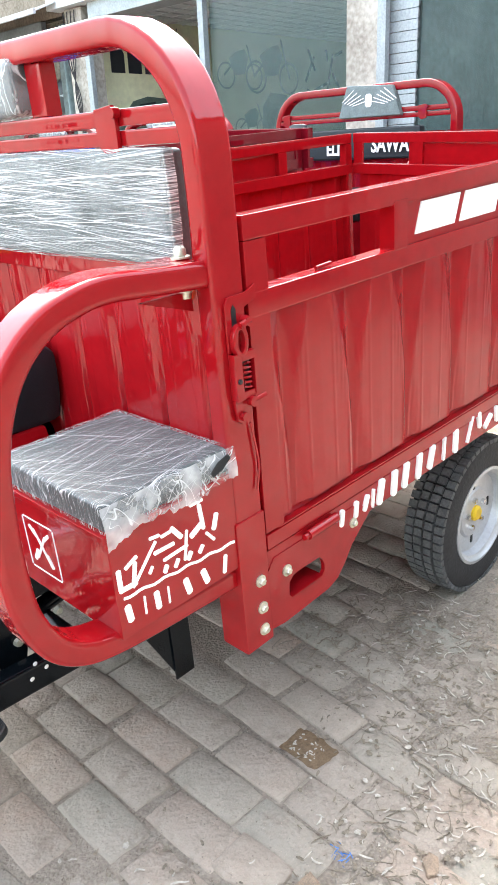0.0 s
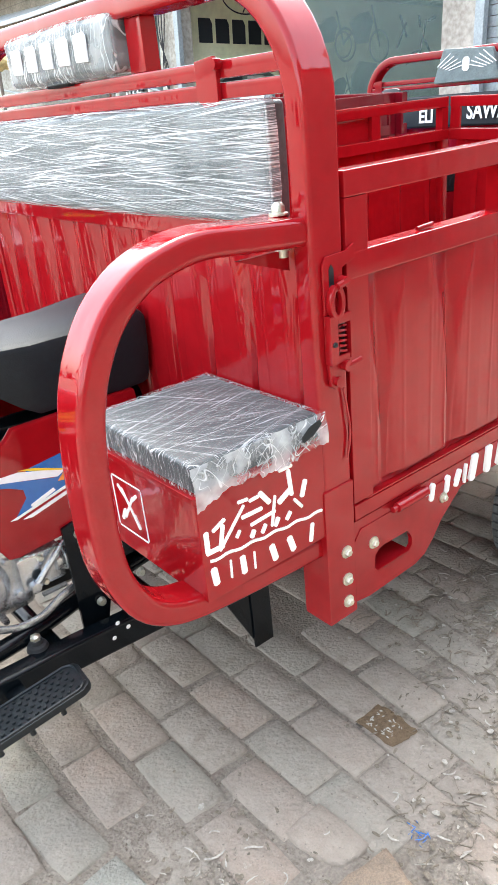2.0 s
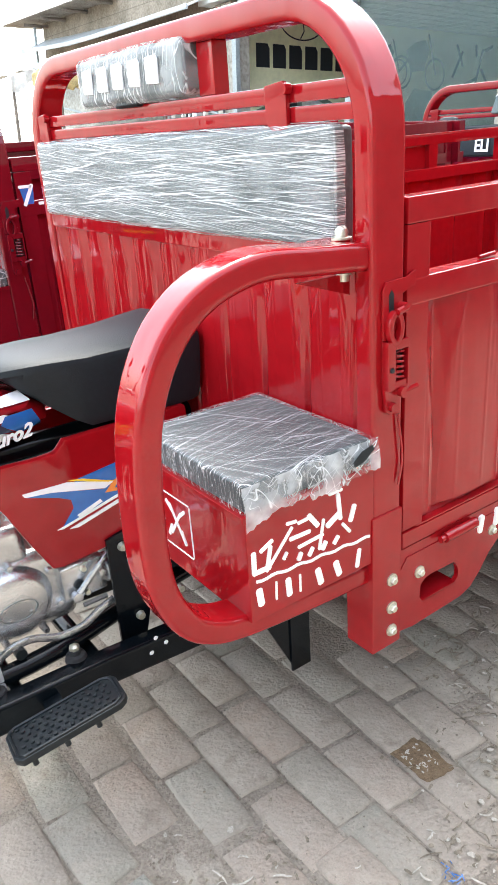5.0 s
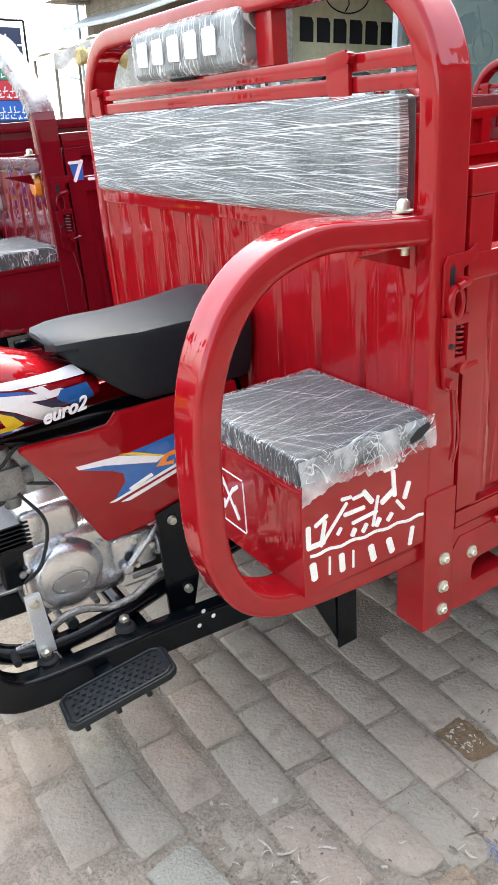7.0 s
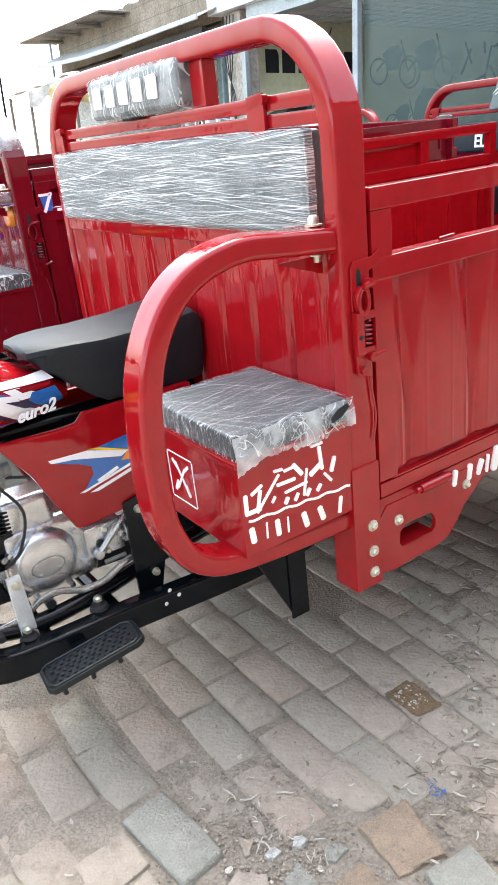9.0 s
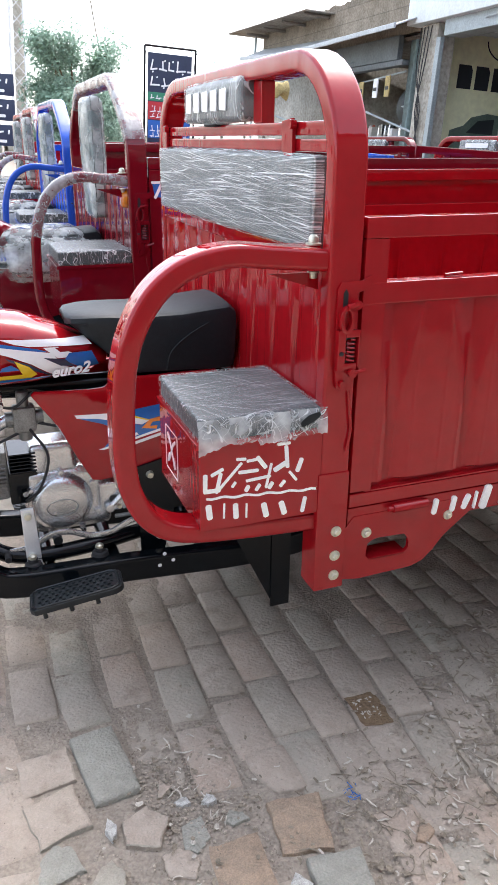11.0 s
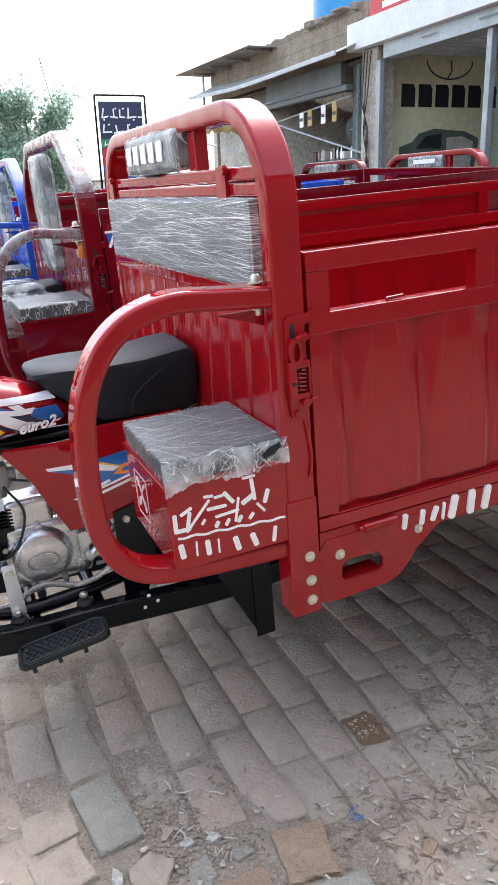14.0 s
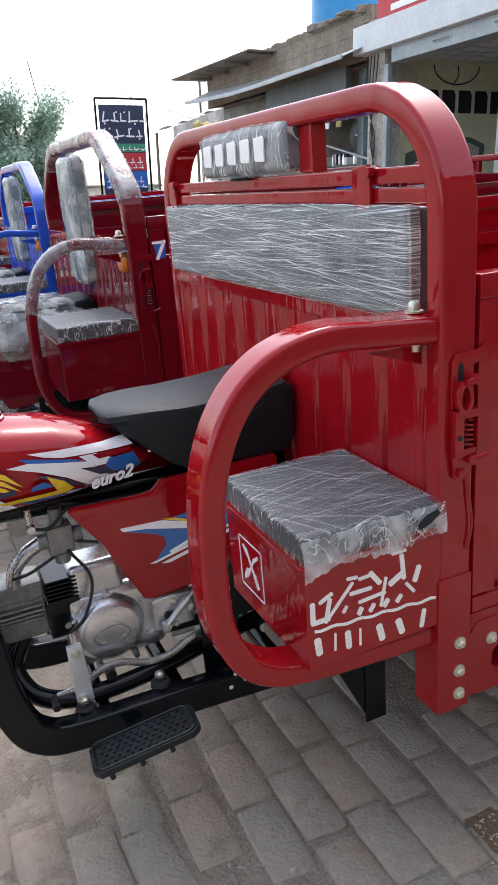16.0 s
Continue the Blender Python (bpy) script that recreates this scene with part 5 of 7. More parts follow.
    part("fuel_cock", join(rod((-0.64, yc - 0.05, 0.80), (-0.64, yc - 0.05, 0.845), 0.008, 8), lathe([(0, -0.010), (0.009, -0.009), (0.011, 0.01), (0, 0.012)], (-0.64, yc - 0.06, 0.80), "y", 12)), ALU, tr)
    for pts in ([(-0.64, -0.05, 0.795), (-0.60, -0.075, 0.80), (-0.55, -0.06, 0.83), (-0.5, -0.03, 0.80)], [(-0.57, -0.065, 0.73), (-0.53, -0.08, 0.65), (-0.56, -0.085, 0.56), (-0.60, -0.07, 0.52)], [(-0.60, -0.06, 0.72), (-0.66, -0.07, 0.70), (-0.70, -0.06, 0.69)], [(-0.545, -0.05, 0.74), (-0.49, -0.075, 0.73), (-0.45, -0.06, 0.70)]):
        part("hose", sweep(smooth_path([(x, yc + y, z) for x, y, z in pts], 5), circle(0.004, 7)), RUBBER, tr)
    part("gear_housing", join(box(-0.40, -0.29, yc - 0.085, yc - 0.03, 0.455, 0.545, 0.012), rod((-0.30, yc - 0.055, 0.50), (-0.25, yc - 0.055, 0.497), 0.032, 18), rod((-0.27, yc - 0.055, 0.498), (-0.262, yc - 0.055, 0.498), 0.038, 18)), ALU, e)
    part("drive_coupling", lathe([(0, -0.05), (0.030, -0.05), (0.030, -0.03), (0.036, -0.028), (0.036, -0.018), (0.028, -0.016), (0.028, 0.004), (0.038, 0.006), (0.038, 0.016), (0.030, 0.018), (0.030, 0.04), (0, 0.04)], (-0.262, yc - 0.07, 0.505), "x", 22), ALU, e, "ribbed metal drive coupling with clamp rings")
    part("clutch_lever", join(rod((-0.375, yc - 0.10, 0.475), (-0.31, yc - 0.105, 0.54), 0.008, 8), rod((-0.31, yc - 0.105, 0.54), (-0.285, yc - 0.10, 0.56), 0.005, 8), lathe([(0, -0.01), (0.012, -0.009), (0.014, 0.006), (0, 0.01)], (-0.375, yc - 0.10, 0.475), "y", 12)), ALU, e, "bright clutch lever arm")
    for zb in (0.468, 0.532):
        part("housing_bolt", lathe([(0, -0.008), (0.006, -0.007), (0.008, 0.004)], (-0.345, yc - 0.087, zb), "y", 8), ZINC, e)
    part("housing_plug", lathe([(0, -0.006), (0.012, -0.005), (0.014, 0.004)], (-0.36, yc - 0.085, 0.495), "y", 12), PLASTIC, e)
    part("gear_pedal", sweep(smooth_path([(-0.66, yc - 0.12, 0.395), (-0.60, yc - 0.12, 0.40), (-0.555, yc - 0.118, 0.425), (-0.50, yc - 0.115, 0.428), (-0.44, yc - 0.115, 0.405), (-0.38, yc - 0.115, 0.405), (-0.33, yc - 0.11, 0.425), (-0.29, yc - 0.10, 0.43)], 5), rrect(0.012, 0.017, 0.004, 2), (0, 1, 0)), ALU, tr, "bright rocking gear pedal")
    part("pedal_rubber", rod((-0.668, yc - 0.16, 0.392), (-0.668, yc - 0.115, 0.396), 0.009, 10), RUBBER, tr)
    part("pedal_pivot", rod((-0.53, yc - 0.13, 0.41), (-0.53, yc - 0.09, 0.41), 0.013, 12), PLASTIC, tr)
    part("engine_stay", plate([(-0.622, 0.528), (-0.588, 0.528), (-0.577, 0.345), (-0.585, 0.325), (-0.612, 0.325), (-0.62, 0.345)], "y", yc - 0.142, yc - 0.130, 0.003), PLATE, tr, "bright plated engine stay")
    part("stay_bolt", lathe([(0, -0.01), (0.009, -0.009), (0.011, 0)], (-0.605, yc - 0.142, 0.508), "y", 10), ZINC, tr)
    for x, z in ((-0.605, 0.335), (-0.42, 0.335)):
        part("rubber_mount", join(lathe([(0, 0.0), (0.026, 0.0), (0.022, 0.012), (0.026, 0.02), (0.022, 0.032), (0.014, 0.035), (0.014, 0.045), (0, 0.047)], (x, yc - 0.15, z), "z", 14)), RUBBER, tr)
        part("mount_nut", lathe([(0.012, 0.044), (0.012, 0.054), (0.006, 0.058), (0, 0.058)], (x, yc - 0.15, z), "z", 6), ZINC, tr)
    part("frame_gusset", plate([(-0.295, 0.60), (-0.205, 0.62), (-0.165, 0.56), (-0.225, 0.32), (-0.295, 0.32)], "y", yc - 0.125, yc - 0.117), BLACKP, tr)
    for x, z in ((-0.26, 0.575), (-0.24, 0.375), (-0.125, 0.40)):
        part("bolt", lathe([(0, -0.012), (0.009, -0.011), (0.012, 0)], (x, yc - 0.127, z), "y", 8), ZINC, tr)
    part("chain_stub", rod((-0.36, yc - 0.09, 0.44), (-0.30, yc - 0.09, 0.44), 0.006, 6), FINS, tr)


LEAN_M = pose(0, 0, 0, 0, -3.2, 0)
main = cargo_trike(RED, LEAN_M, "glossy red cargo trike with film-wrapped seats standing on brick paving", "parked cargo trikes", text=True)


def repaint(ob, swap, drop=()):
    """Give a copied trike its own colours, and take off named parts."""
    for o in list(ob.children_recursive):
        if o.name.split(".")[0] in drop:
            bpy.data.objects.remove(o)
            continue
        if o.data and o.material_slots:
            m = o.data.materials[0]
            if m in swap:
                o.material_slots[0].link = "OBJECT"
                o.material_slots[0].material = swap[m]
    return ob


MARKS = ("painted_bar", "painted_block", "emblem_stroke", "decal", "painted_bars", "painted_line", "painted_letters", "emblem", "emblem_bar", "loose_film", "torn_hole", "model_letters", "paint_drop")
second = cargo_trike(MAROON, pose(-0.045, 1.70, 0.0, 0, -3.2, 0) @ Matrix.Scale(1.055, 4), "maroon cargo trike with a film-wrapped hoop and box seat", "parked cargo trikes", wrap_top=True, bag=True, arch="slant", box_lift=0.06, width=1.48)
gate2 = [o for o in second.children if o.name.split(".")[0] == "side_gate"][0]
part("brand_patch", plate([(0.110, 1.176), (0.140, 1.176), (0.146, 1.234), (0.100, 1.234)], "y", -0.0025, 0.0012), D_BLUE, gate2, "blue patch in place of a brand")
part("brand_stroke", strokes([(0.126, 1.204, 0.072, 0.011, 62), (0.118, 1.230, 0.042, 0.009, 0), (0.180, 1.176, 0.05, 0.009, 0)], "y", -0.0045, -0.001), D_WHITE, gate2, "white slanted stroke")
third = repaint(copy_thing(second, pose(-0.04, 3.60, -0.02, 0, -3.2, 0)), {MAROON: BLUE}, ("hoop_film", "loop_film"))
tagged(third, "bright blue cargo trike with film-wrapped seats")
fourth = repaint(copy_thing(second, pose(0.0, 5.42, 0.0, 0, -3.2, 0)), {MAROON: DEEP})
tagged(fourth, "dark red cargo trike parked in the row")
fifth = copy_thing(second, pose(0.05, 7.2, 0.0, 0, -3.2, 0))
tagged(fifth, "maroon cargo trike at the row's end")
# the row behind, nearer the shops
back_row = []
for y, z, k_, sw, words in ((1.62, 0.0, 1.10, {RED: DEEP, PADM: GREYV}, "dark red cargo trike with a winged emblem on its headrest"), (3.62, 0.0, 1.05, {RED: DEEP, PADM: GREYV}, "dark red cargo trike with a wrapped headrest"), (5.42, 0.0, 1.05, {RED: MAROON, PADM: GREYV}, "maroon cargo trike in the back row")):
    t = repaint(copy_thing(main, pose(3.55, y, z, 0, -1.0, 0) @ Matrix.Scale(k_, 4)), sw, MARKS)
    tagged(t, words)
    back_row.append(t)
hb2 = [o for o in back_row[1].children if o.name.split(".")[0] == "headrest"][0]
part("brand_bar", strokes([(0.725, 1.56, 0.30, 0.035, 0)], "x", -0.0185, -0.0145), D_WHITE, hb2, "white bar in place of a brand")
# the nearest of them: black lettered backrest and a dark winged headrest
b0 = back_row[0]
inv = (pose(3.55, 1.62, 0.0, 0, -1.0, 0) @ Matrix.Scale(1.10, 4)).inverted()
for o in list(b0.children):
    if o.name.split(".")[0] in ("headrest", "backrest"):
        for c in list(o.children_recursive) + [o]:
            bpy.data.objects.remove(c)
def set_in(ob):
    ob.matrix_basis = inv
    return ob
set_in(part("backrest", pillow(3.50, 3.56, 1.86, 3.02, 1.34, 1.53, 0.010, 0.004), VINYL, b0, "black backrest with white letters"))
set_in(lettering("backrest_letters", "ELI", Matrix.Translation((3.487, 2.606, 1.369)) @ pose(0, 0, 0, 90, 0, -90), 0.114, D_WHITE, b0, "white capital letters", 0, 0.002, 0.003, 0.85))
set_in(lettering("backrest_letters", "SAWA", Matrix.Translation((3.487, 2.225, 1.382)) @ pose(0, 0, 0, 90, 0, -90), 0.134, D_WHITE, b0, "white capital letters", 0, 0.002, 0.003, 0.78))
hd = set_in(part("headrest", plate([(2.51, 1.60), (2.44, 1.80), (2.08, 1.78), (2.01, 1.60)], "x", 3.50, 3.55, 0.008), PADG, b0, "grey winged headrest pad in film"))
for k in range(5):
    part("wing_stroke", strokes([(2.26 + sx * (0.07 + 0.025 * k), 1.685 + 0.012 * k, 0.12, 0.005, -sx * (12 + 6 * k))  for sx in (-1,)], "x", 3.496, 3.502), D_WHITE, hd)
    part("wing_stroke", strokes([(2.26 + sx * (0.07 + 0.025 * k), 1.685 + 0.012 * k, 0.12, 0.005, -sx * (12 + 6 * k))  for sx in (1,)], "x", 3.496, 3.502), D_WHITE, hd)
part("wing_stroke", strokes([(2.26, 1.70, 0.08, 0.05, 90)], "x", 3.4955, 3.502), D_WHITE, hd)

# ---------------------------------------------------------------- the shops behind
FX = 5.7
def solid(name, bm, material, label="", category="", kind="structure"):
    return tagged(part(name, bm, material), label, category, "", kind)


def steps(a0, a1, step, far):
    """Fine steps from a0 to a1, growing steps beyond them out to far."""
    mid = [a0 + step * k for k in range(int((a1 - a0) / step) + 1)]
    grow = [step * 1.6 ** k for k in range(1, 60)]
    lo, hi = [], []
    x = mid[0]
    for g in grow:
        x -= g
        lo.append(x)
        if x < -far:
            break
    x = mid[-1]
    for g in grow:
        x += g
        hi.append(x)
        if x > far:
            break
    return lo[::-1] + mid + hi


def soil(x, y):
    """Height of the sand that fills the joints; it lies over the bricks' edges here and there."""
    if not (-1.4 < x < 1.8 and -1.0 < y < 1.5):
        return -0.006
    left = max(0.0042 * max(0.0, min(1.0, (-0.55 - x) / 0.25)), 0.0085 * max(0.0, min(1.0, (y - 0.45) / 0.4)) * max(0.0, min(1.0, (-0.12 - x) / 0.2)))
    drift = left + 0.0068 * max(0.0, min(1.0, (x - 0.35) / 0.3)) * max(0.0, min(1.0, (0.25 - y) / 0.2))
    return -0.0060 + drift + 0.0048 * noise.noise(Vector((x * 5, y * 5, 3.0))) + 0.002 * noise.noise(Vector((x * 19, y * 19, 7.0))) + 0.0022 * noise.noise(Vector((x * 42, y * 42, 1.0)))


gx, gy = steps(-1.3, 1.7, 0.012, 300), steps(-0.9, 1.4, 0.012, 300)
gm = bpy.data.meshes.new("ground")
gm.from_pydata([(x, y, soil(x, y)) for x in gx for y in gy], [], [(i * len(gy) + j, (i + 1) * len(gy) + j, (i + 1) * len(gy) + j + 1, i * len(gy) + j + 1) for i in range(len(gx) - 1) for j in range(len(gy) - 1)])
gm.polygons.foreach_set("use_smooth", [True] * len(gm.polygons))
gm.materials.append(DIRT)
tagged(new("ground", gm), "dry sandy ground with grit", "ground", kind="structure")


fac = root("shop_facade", Matrix.Identity(4), "plastered shop front with open roller shutters", "facade", "", "structure")
part("pillar", box(FX, FX + 0.38, 3.76, 4.13, 0, 3.35, 0.01), PLASTER, fac, "peeling plaster pillar")
part("pillar", box(FX, FX + 0.299, 8.60, 9.0, 0, 3.33, 0.01), PLASTER, fac)
part("pillar", box(FX, FX + 0.30, -1.7, -1.2, 0, 3.33, 0.01), PLASTER, fac)
part("shutter_post", box(FX + 0.05, FX + 0.13, 6.25, 6.34, 0, 3.2, 0.004), STEEL, fac)
part("fascia", box(FX - 0.12, FX + 0.22, -2.0, 9.25, 3.34, 3.70, 0.01), FASCIA, fac, "pale boarded fascia")
part("shutter_box", box(FX - 0.02, FX + 0.3, 4.13, 8.42, 3.14, 3.355, 0.01), STEEL, fac)
part("shutter_box", box(FX - 0.02, FX + 0.3, -1.2, 3.76, 3.14, 3.355, 0.01), STEEL, fac)
part("guide", box(FX - 0.01, FX + 0.06, 8.50, 8.598, 0, 3.14, 0.004), STEEL, fac)
part("guide", box(FX - 0.01, FX + 0.06, 3.66, 3.756, 0, 3.14, 0.004), STEEL, fac)
for k in range(3):
    part("shutter_handle", sweep(smooth_path([(FX - 0.03, 5.0 + 1.1 * k, 3.25), (FX - 0.06, 5.05 + 1.1 * k, 3.25), (FX - 0.06, 5.25 + 1.1 * k, 3.25), (FX - 0.03, 5.3 + 1.1 * k, 3.25)], 3), circle(0.01, 6)), STEEL, fac)
# panes whose teal veil is painted reflection over the shop interior
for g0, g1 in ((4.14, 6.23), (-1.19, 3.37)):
    part("glass_pane", box(FX + 0.14, FX + 0.15, g0, g1, 0.06, 3.14), GLASS, fac, "dusty shop window pane with painted teal veil").visible_shadow = False
part("roof_slab", box(FX + 0.1, 14.0, -2.0, 9.3, 3.702, 3.79), FLOORC, fac)
# interior walls; the dark teal ones carry the indoor dimness in their colour
solid("wall_side", box(FX + 0.3, 14, 8.95, 9.15, 0, 3.7), YWALL, "yellow painted side wall of the shop", "wall")
solid("wall_back", box(13.8, 14, -2, 8.949, 0, 3.7), DARKIN, "back wall of the shop, dimness in its colour", "wall")
solid("wall_mid", box(FX + 0.39, 13.79, 3.80, 4.0, 0, 3.7), DARKIN, "party wall between the shops, dimness in its colour", "wall")
solid("wall_end", box(FX + 0.31, 13.79, -1.6, -1.4, 0, 3.7), DARKIN, "end wall of the shop, dimness in its colour", "wall")
solid("shop_floor", box(FX - 0.6, 13.79, -2, 9.3, -0.03, 0.06), FLOORC, "dusty concrete shop floor", "floor")
solid("ceiling", join(box(FX + 0.3, 13.79, 4.0, 8.94, 3.30, 3.32), *[box(FX + 0.3, 13.79, 4.0 + 0.3 * k, 4.02 + 0.3 * k, 3.288, 3.30) for k in range(16)], *[box(FX + 0.3 + 0.3 * k, FX + 0.32 + 0.3 * k, 4.0, 8.94, 3.290, 3.3005) for k in range(26)]), FASCIA, "pale gridded shop ceiling", "ceiling")
# plain walls added out of view: they close the place and darken paint reflections
UNSEEN_WALL = mat("stained plaster of the unseen street wall", (0.15, 0.137, 0.12), 0.9, 0, 0, 0.3, 1.2, 0.3, 30)
solid("wall_street", join(box(-5, 6.2, -4.8, -4.5, 0, 4.2), box(-5, 6.2, -4.95, -4.4, 4.2, 4.35)), UNSEEN_WALL, "unseen stained plaster wall added across the street to darken reflections", "wall")
solid("wall_corner", box(FX + 0.1, FX + 0.4, -4.4, -2.01, 0, 5.6), PLASTER, "unseen stained plaster wall added to close the street corner", "wall")
# slatted shutter half down in the second opening
sh = root("roller_shutter", Matrix.Identity(4), "grey ribbed roller shutter leaf beside the pillar", "shutter", "", "structure")
for k in range(34):
    part("slat", sweep([(FX + 0.12, 3.38, 0.12 + 0.09 * k), (FX + 0.12, 3.70, 0.12 + 0.09 * k)], [(-0.012, -0.042), (0.012, -0.02), (0.016, 0.0), (0.012, 0.02), (-0.012, 0.042), (-0.016, 0.042), (-0.016, -0.042)], (1, 0, 0)), STEEL, sh)
# wall paintings: brand name as plain blocks, ring, vehicle and motorcycle outlines
wp = root("wall_painting", Matrix.Identity(4), "black and green painted advertising on the yellow wall", "wall painting")
WY = 8.948
def glyph(x, w, z0, z1, cuts):
    """A plain painted block."""
    h = z1 - z0
    return plate([(x + w * u, z0 + h * v) for u, v in cuts], "y", WY - 0.004, WY)


PLAIN = [(0, 0), (1, 0), (1, 0.8), (0.85, 1), (0, 1)]
for k in range(6):
    part("painted_block", glyph(6.37 + 0.315 * k, 0.25, 2.58, 2.90, PLAIN), WALLBLK, wp, "dark block in place of a brand letter")
arc = [math.pi + math.pi * q / 20 for q in range(21)]
thin = rrect(0.004, 0.02, 0.001, 1)
part("painted_ring", sweep([(7.25 + 0.43 * math.cos(a), WY - 0.002, 3.24 + 0.26 * math.sin(a)) for a in arc], thin, (0, 1, 0)), WALLBLK, wp)
part("painted_ring", sweep([(7.22, WY - 0.002, 3.0), (7.29, WY - 0.002, 3.1), (7.27, WY - 0.002, 3.24)], thin, (0, 1, 0)), WALLBLK, wp)
part("painted_car", plate([(6.34, 1.5), (6.36, 2.0), (6.6, 2.08), (6.72, 2.2), (7.0, 2.27), (7.6, 2.23), (7.88, 2.13), (7.88, 2.05), (7.8, 1.5)], "y", WY - 0.004, WY), WALLGRN, wp)
part("painted_car", plate([(6.66, 1.98), (6.85, 2.16), (7.15, 2.2), (7.15, 1.98)], "y", WY - 0.006, WY - 0.0035), WALLBLK, wp)
part("painted_car", plate([(7.25, 1.7), (7.25, 2.14), (7.55, 2.16), (7.78, 2.08), (7.74, 1.7)], "y", WY - 0.006, WY - 0.0035), PALECLOTH, wp)


def painted_cycle(x, z, s):
    def ring(cx, cz, r):
        return sweep([(cx + r * math.cos(a), WY - 0.002, cz + r * math.sin(a)) for a in [2 * math.pi * q / 20 for q in range(20)]], rrect(0.004, 0.035 * s, 0.001, 1), (0, 1, 0), True)
    part("painted_cycle", join(ring(x, z, 0.26 * s), ring(x + 0.9 * s, z, 0.26 * s),
                               plate([(x + 0.1 * s, z + 0.35 * s), (x + 0.35 * s, z + 0.5 * s), (x + 0.6 * s, z + 0.55 * s), (x + 0.72 * s, z + 0.4 * s), (x + 0.6 * s, z + 0.05 * s), (x + 0.3 * s, z + 0.02 * s)], "y", WY - 0.004, WY),
                               strokes([(x + 0.8 * s, z + 0.32 * s, 0.7 * s, 0.04 * s, 110), (x + 0.1 * s, z + 0.15 * s, 0.45 * s, 0.04 * s, 40)], "y", WY - 0.004, WY)), WALLGRN, wp)


painted_cycle(8.72, 2.62, 0.75)
painted_cycle(9.45, 2.62, 0.95)
painted_cycle(9.05, 1.8, 0.6)
part("painted_car", plate([(9.55, 1.6), (9.6, 2.15), (9.8, 2.38), (10.25, 2.35), (10.35, 1.6)], "y", WY - 0.004, WY), DARKIN, wp)
part("painted_bars", strokes([(10.9, 2.8, 0.5, 0.05, 60), (10.95, 2.95, 0.4, 0.05, 120), (11.2, 2.5, 0.6, 0.05, 20), (11.5, 2.75, 0.7, 0.05, 75), (11.7, 2.6, 0.4, 0.05, 130), (10.95, 2.4, 0.3, 0.05, 160), (11.75, 3.1, 0.25, 0.05, 20), (11.4, 3.05, 0.2, 0.05, 100)], "y", WY - 0.004, WY), WALLBLK, wp, "dark bars in place of unread script")

# old building beyond: ragged parapet, shallow tin awning, dark parts shop
ob_ = root("old_building", Matrix.Identity(4), "low old building with a ragged rubble parapet", "building")
part("wall", box(FX + 0.1, 11, 12.35, 15.5, 0, 3.2), PLASTER, ob_)
# these two walls take the dark teal in place of the shop's inner shade
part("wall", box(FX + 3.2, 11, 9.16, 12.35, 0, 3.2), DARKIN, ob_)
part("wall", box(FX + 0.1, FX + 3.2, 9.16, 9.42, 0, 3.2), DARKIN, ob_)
part("roof_slab", box(FX + 0.1, 11, 9.16, 15.5, 3.201, 3.3), OLDBRICK, ob_)
rngp = random.Random(2)
n = 150
tops = [4.0 + 0.05 * noise.noise(Vector((k * 0.16, 0, 0))) + rngp.uniform(-0.025, 0.02) for k in range(n + 1)]
lip = [(9.16 + 6.34 * k / n, tops[k]) for k in range(n + 1)]
part("parapet", plate([(9.16, 3.302)] + lip + [(15.5, 3.302)], "x", FX + 0.1, FX + 0.34), PARAPET, ob_, "weathered brick parapet with crumbling plaster")
for k in range(7):         # loose slabs and rubble along the top
    y = 9.3 + 0.22 * k + rngp.uniform(-0.05, 0.05)
    part("coping_slab", box(FX + 0.02 - 0.08 * rngp.random(), FX + 0.4, y, y + rngp.uniform(0.12, 0.3), 3.93 + 0.05 * rngp.random(), 4.0 + 0.05 * rngp.random(), 0.01, 1), OLDBRICK, ob_)
ev = root("tin_eave", Matrix.Identity(4), "rusty ribbed tin eave over the end of the old wall", "eave")
part("sheet", plate([(12.1 + 0.07 * k, 3.90 + 0.0012 * k + (0.015 if k % 2 else 0)) for k in range(61)] + [(12.1 + 0.07 * k, 3.885 + 0.0012 * k + (0.015 if k % 2 else 0)) for k in range(60, -1, -1)], "x", FX - 0.45, FX + 0.4), OLDBRICK, ev)
for y in (12.3, 13.3, 14.3, 15.2):
    part("rafter", box(FX - 0.4, FX + 0.098, y, y + 0.05, 3.83, 3.884), WOOD, ev)
part("corner_post", rod((FX - 0.1, 15.45, 0), (FX - 0.1, 15.45, 3.88), 0.03, 8), STEEL, ev)
aw = root("tin_awning", Matrix.Identity(4), "faded tin awning over a dark parts shop", "awning")
part("sheet", loft([[(FX + 0.1, y, 3.52 + dz), (FX - 0.45, y, 3.30 + dz + 0.03 * math.sin(k)), (FX - 0.45, y, 3.285 + dz + 0.03 * math.sin(k)), (FX + 0.1, y, 3.505 + dz)] for k, (y, dz) in enumerate(((9.0, 0.0), (10.0, -0.03), (11.0, -0.04), (12.0, -0.02), (13.0, 0.02), (14.2, 0.06), (15.4, 0.12)))]), TIN, aw)
part("sheet_lip", sweep([(FX - 0.46, y, z) for y, z in ((9.0, 3.29), (10.0, 3.285), (11.0, 3.275), (12.0, 3.27), (13.0, 3.28), (14.2, 3.33), (15.4, 3.4))], rrect(0.03, 0.07, 0.01, 2), (1, 0, 0)), TIN, aw, "pale bent lip of the awning")
part("sign_panel", box(FX + 0.0, FX + 0.09, 9.62, 12.4, 2.95, 3.28, 0.01), SLATE, aw, "blank slate-grey panel under the awning")
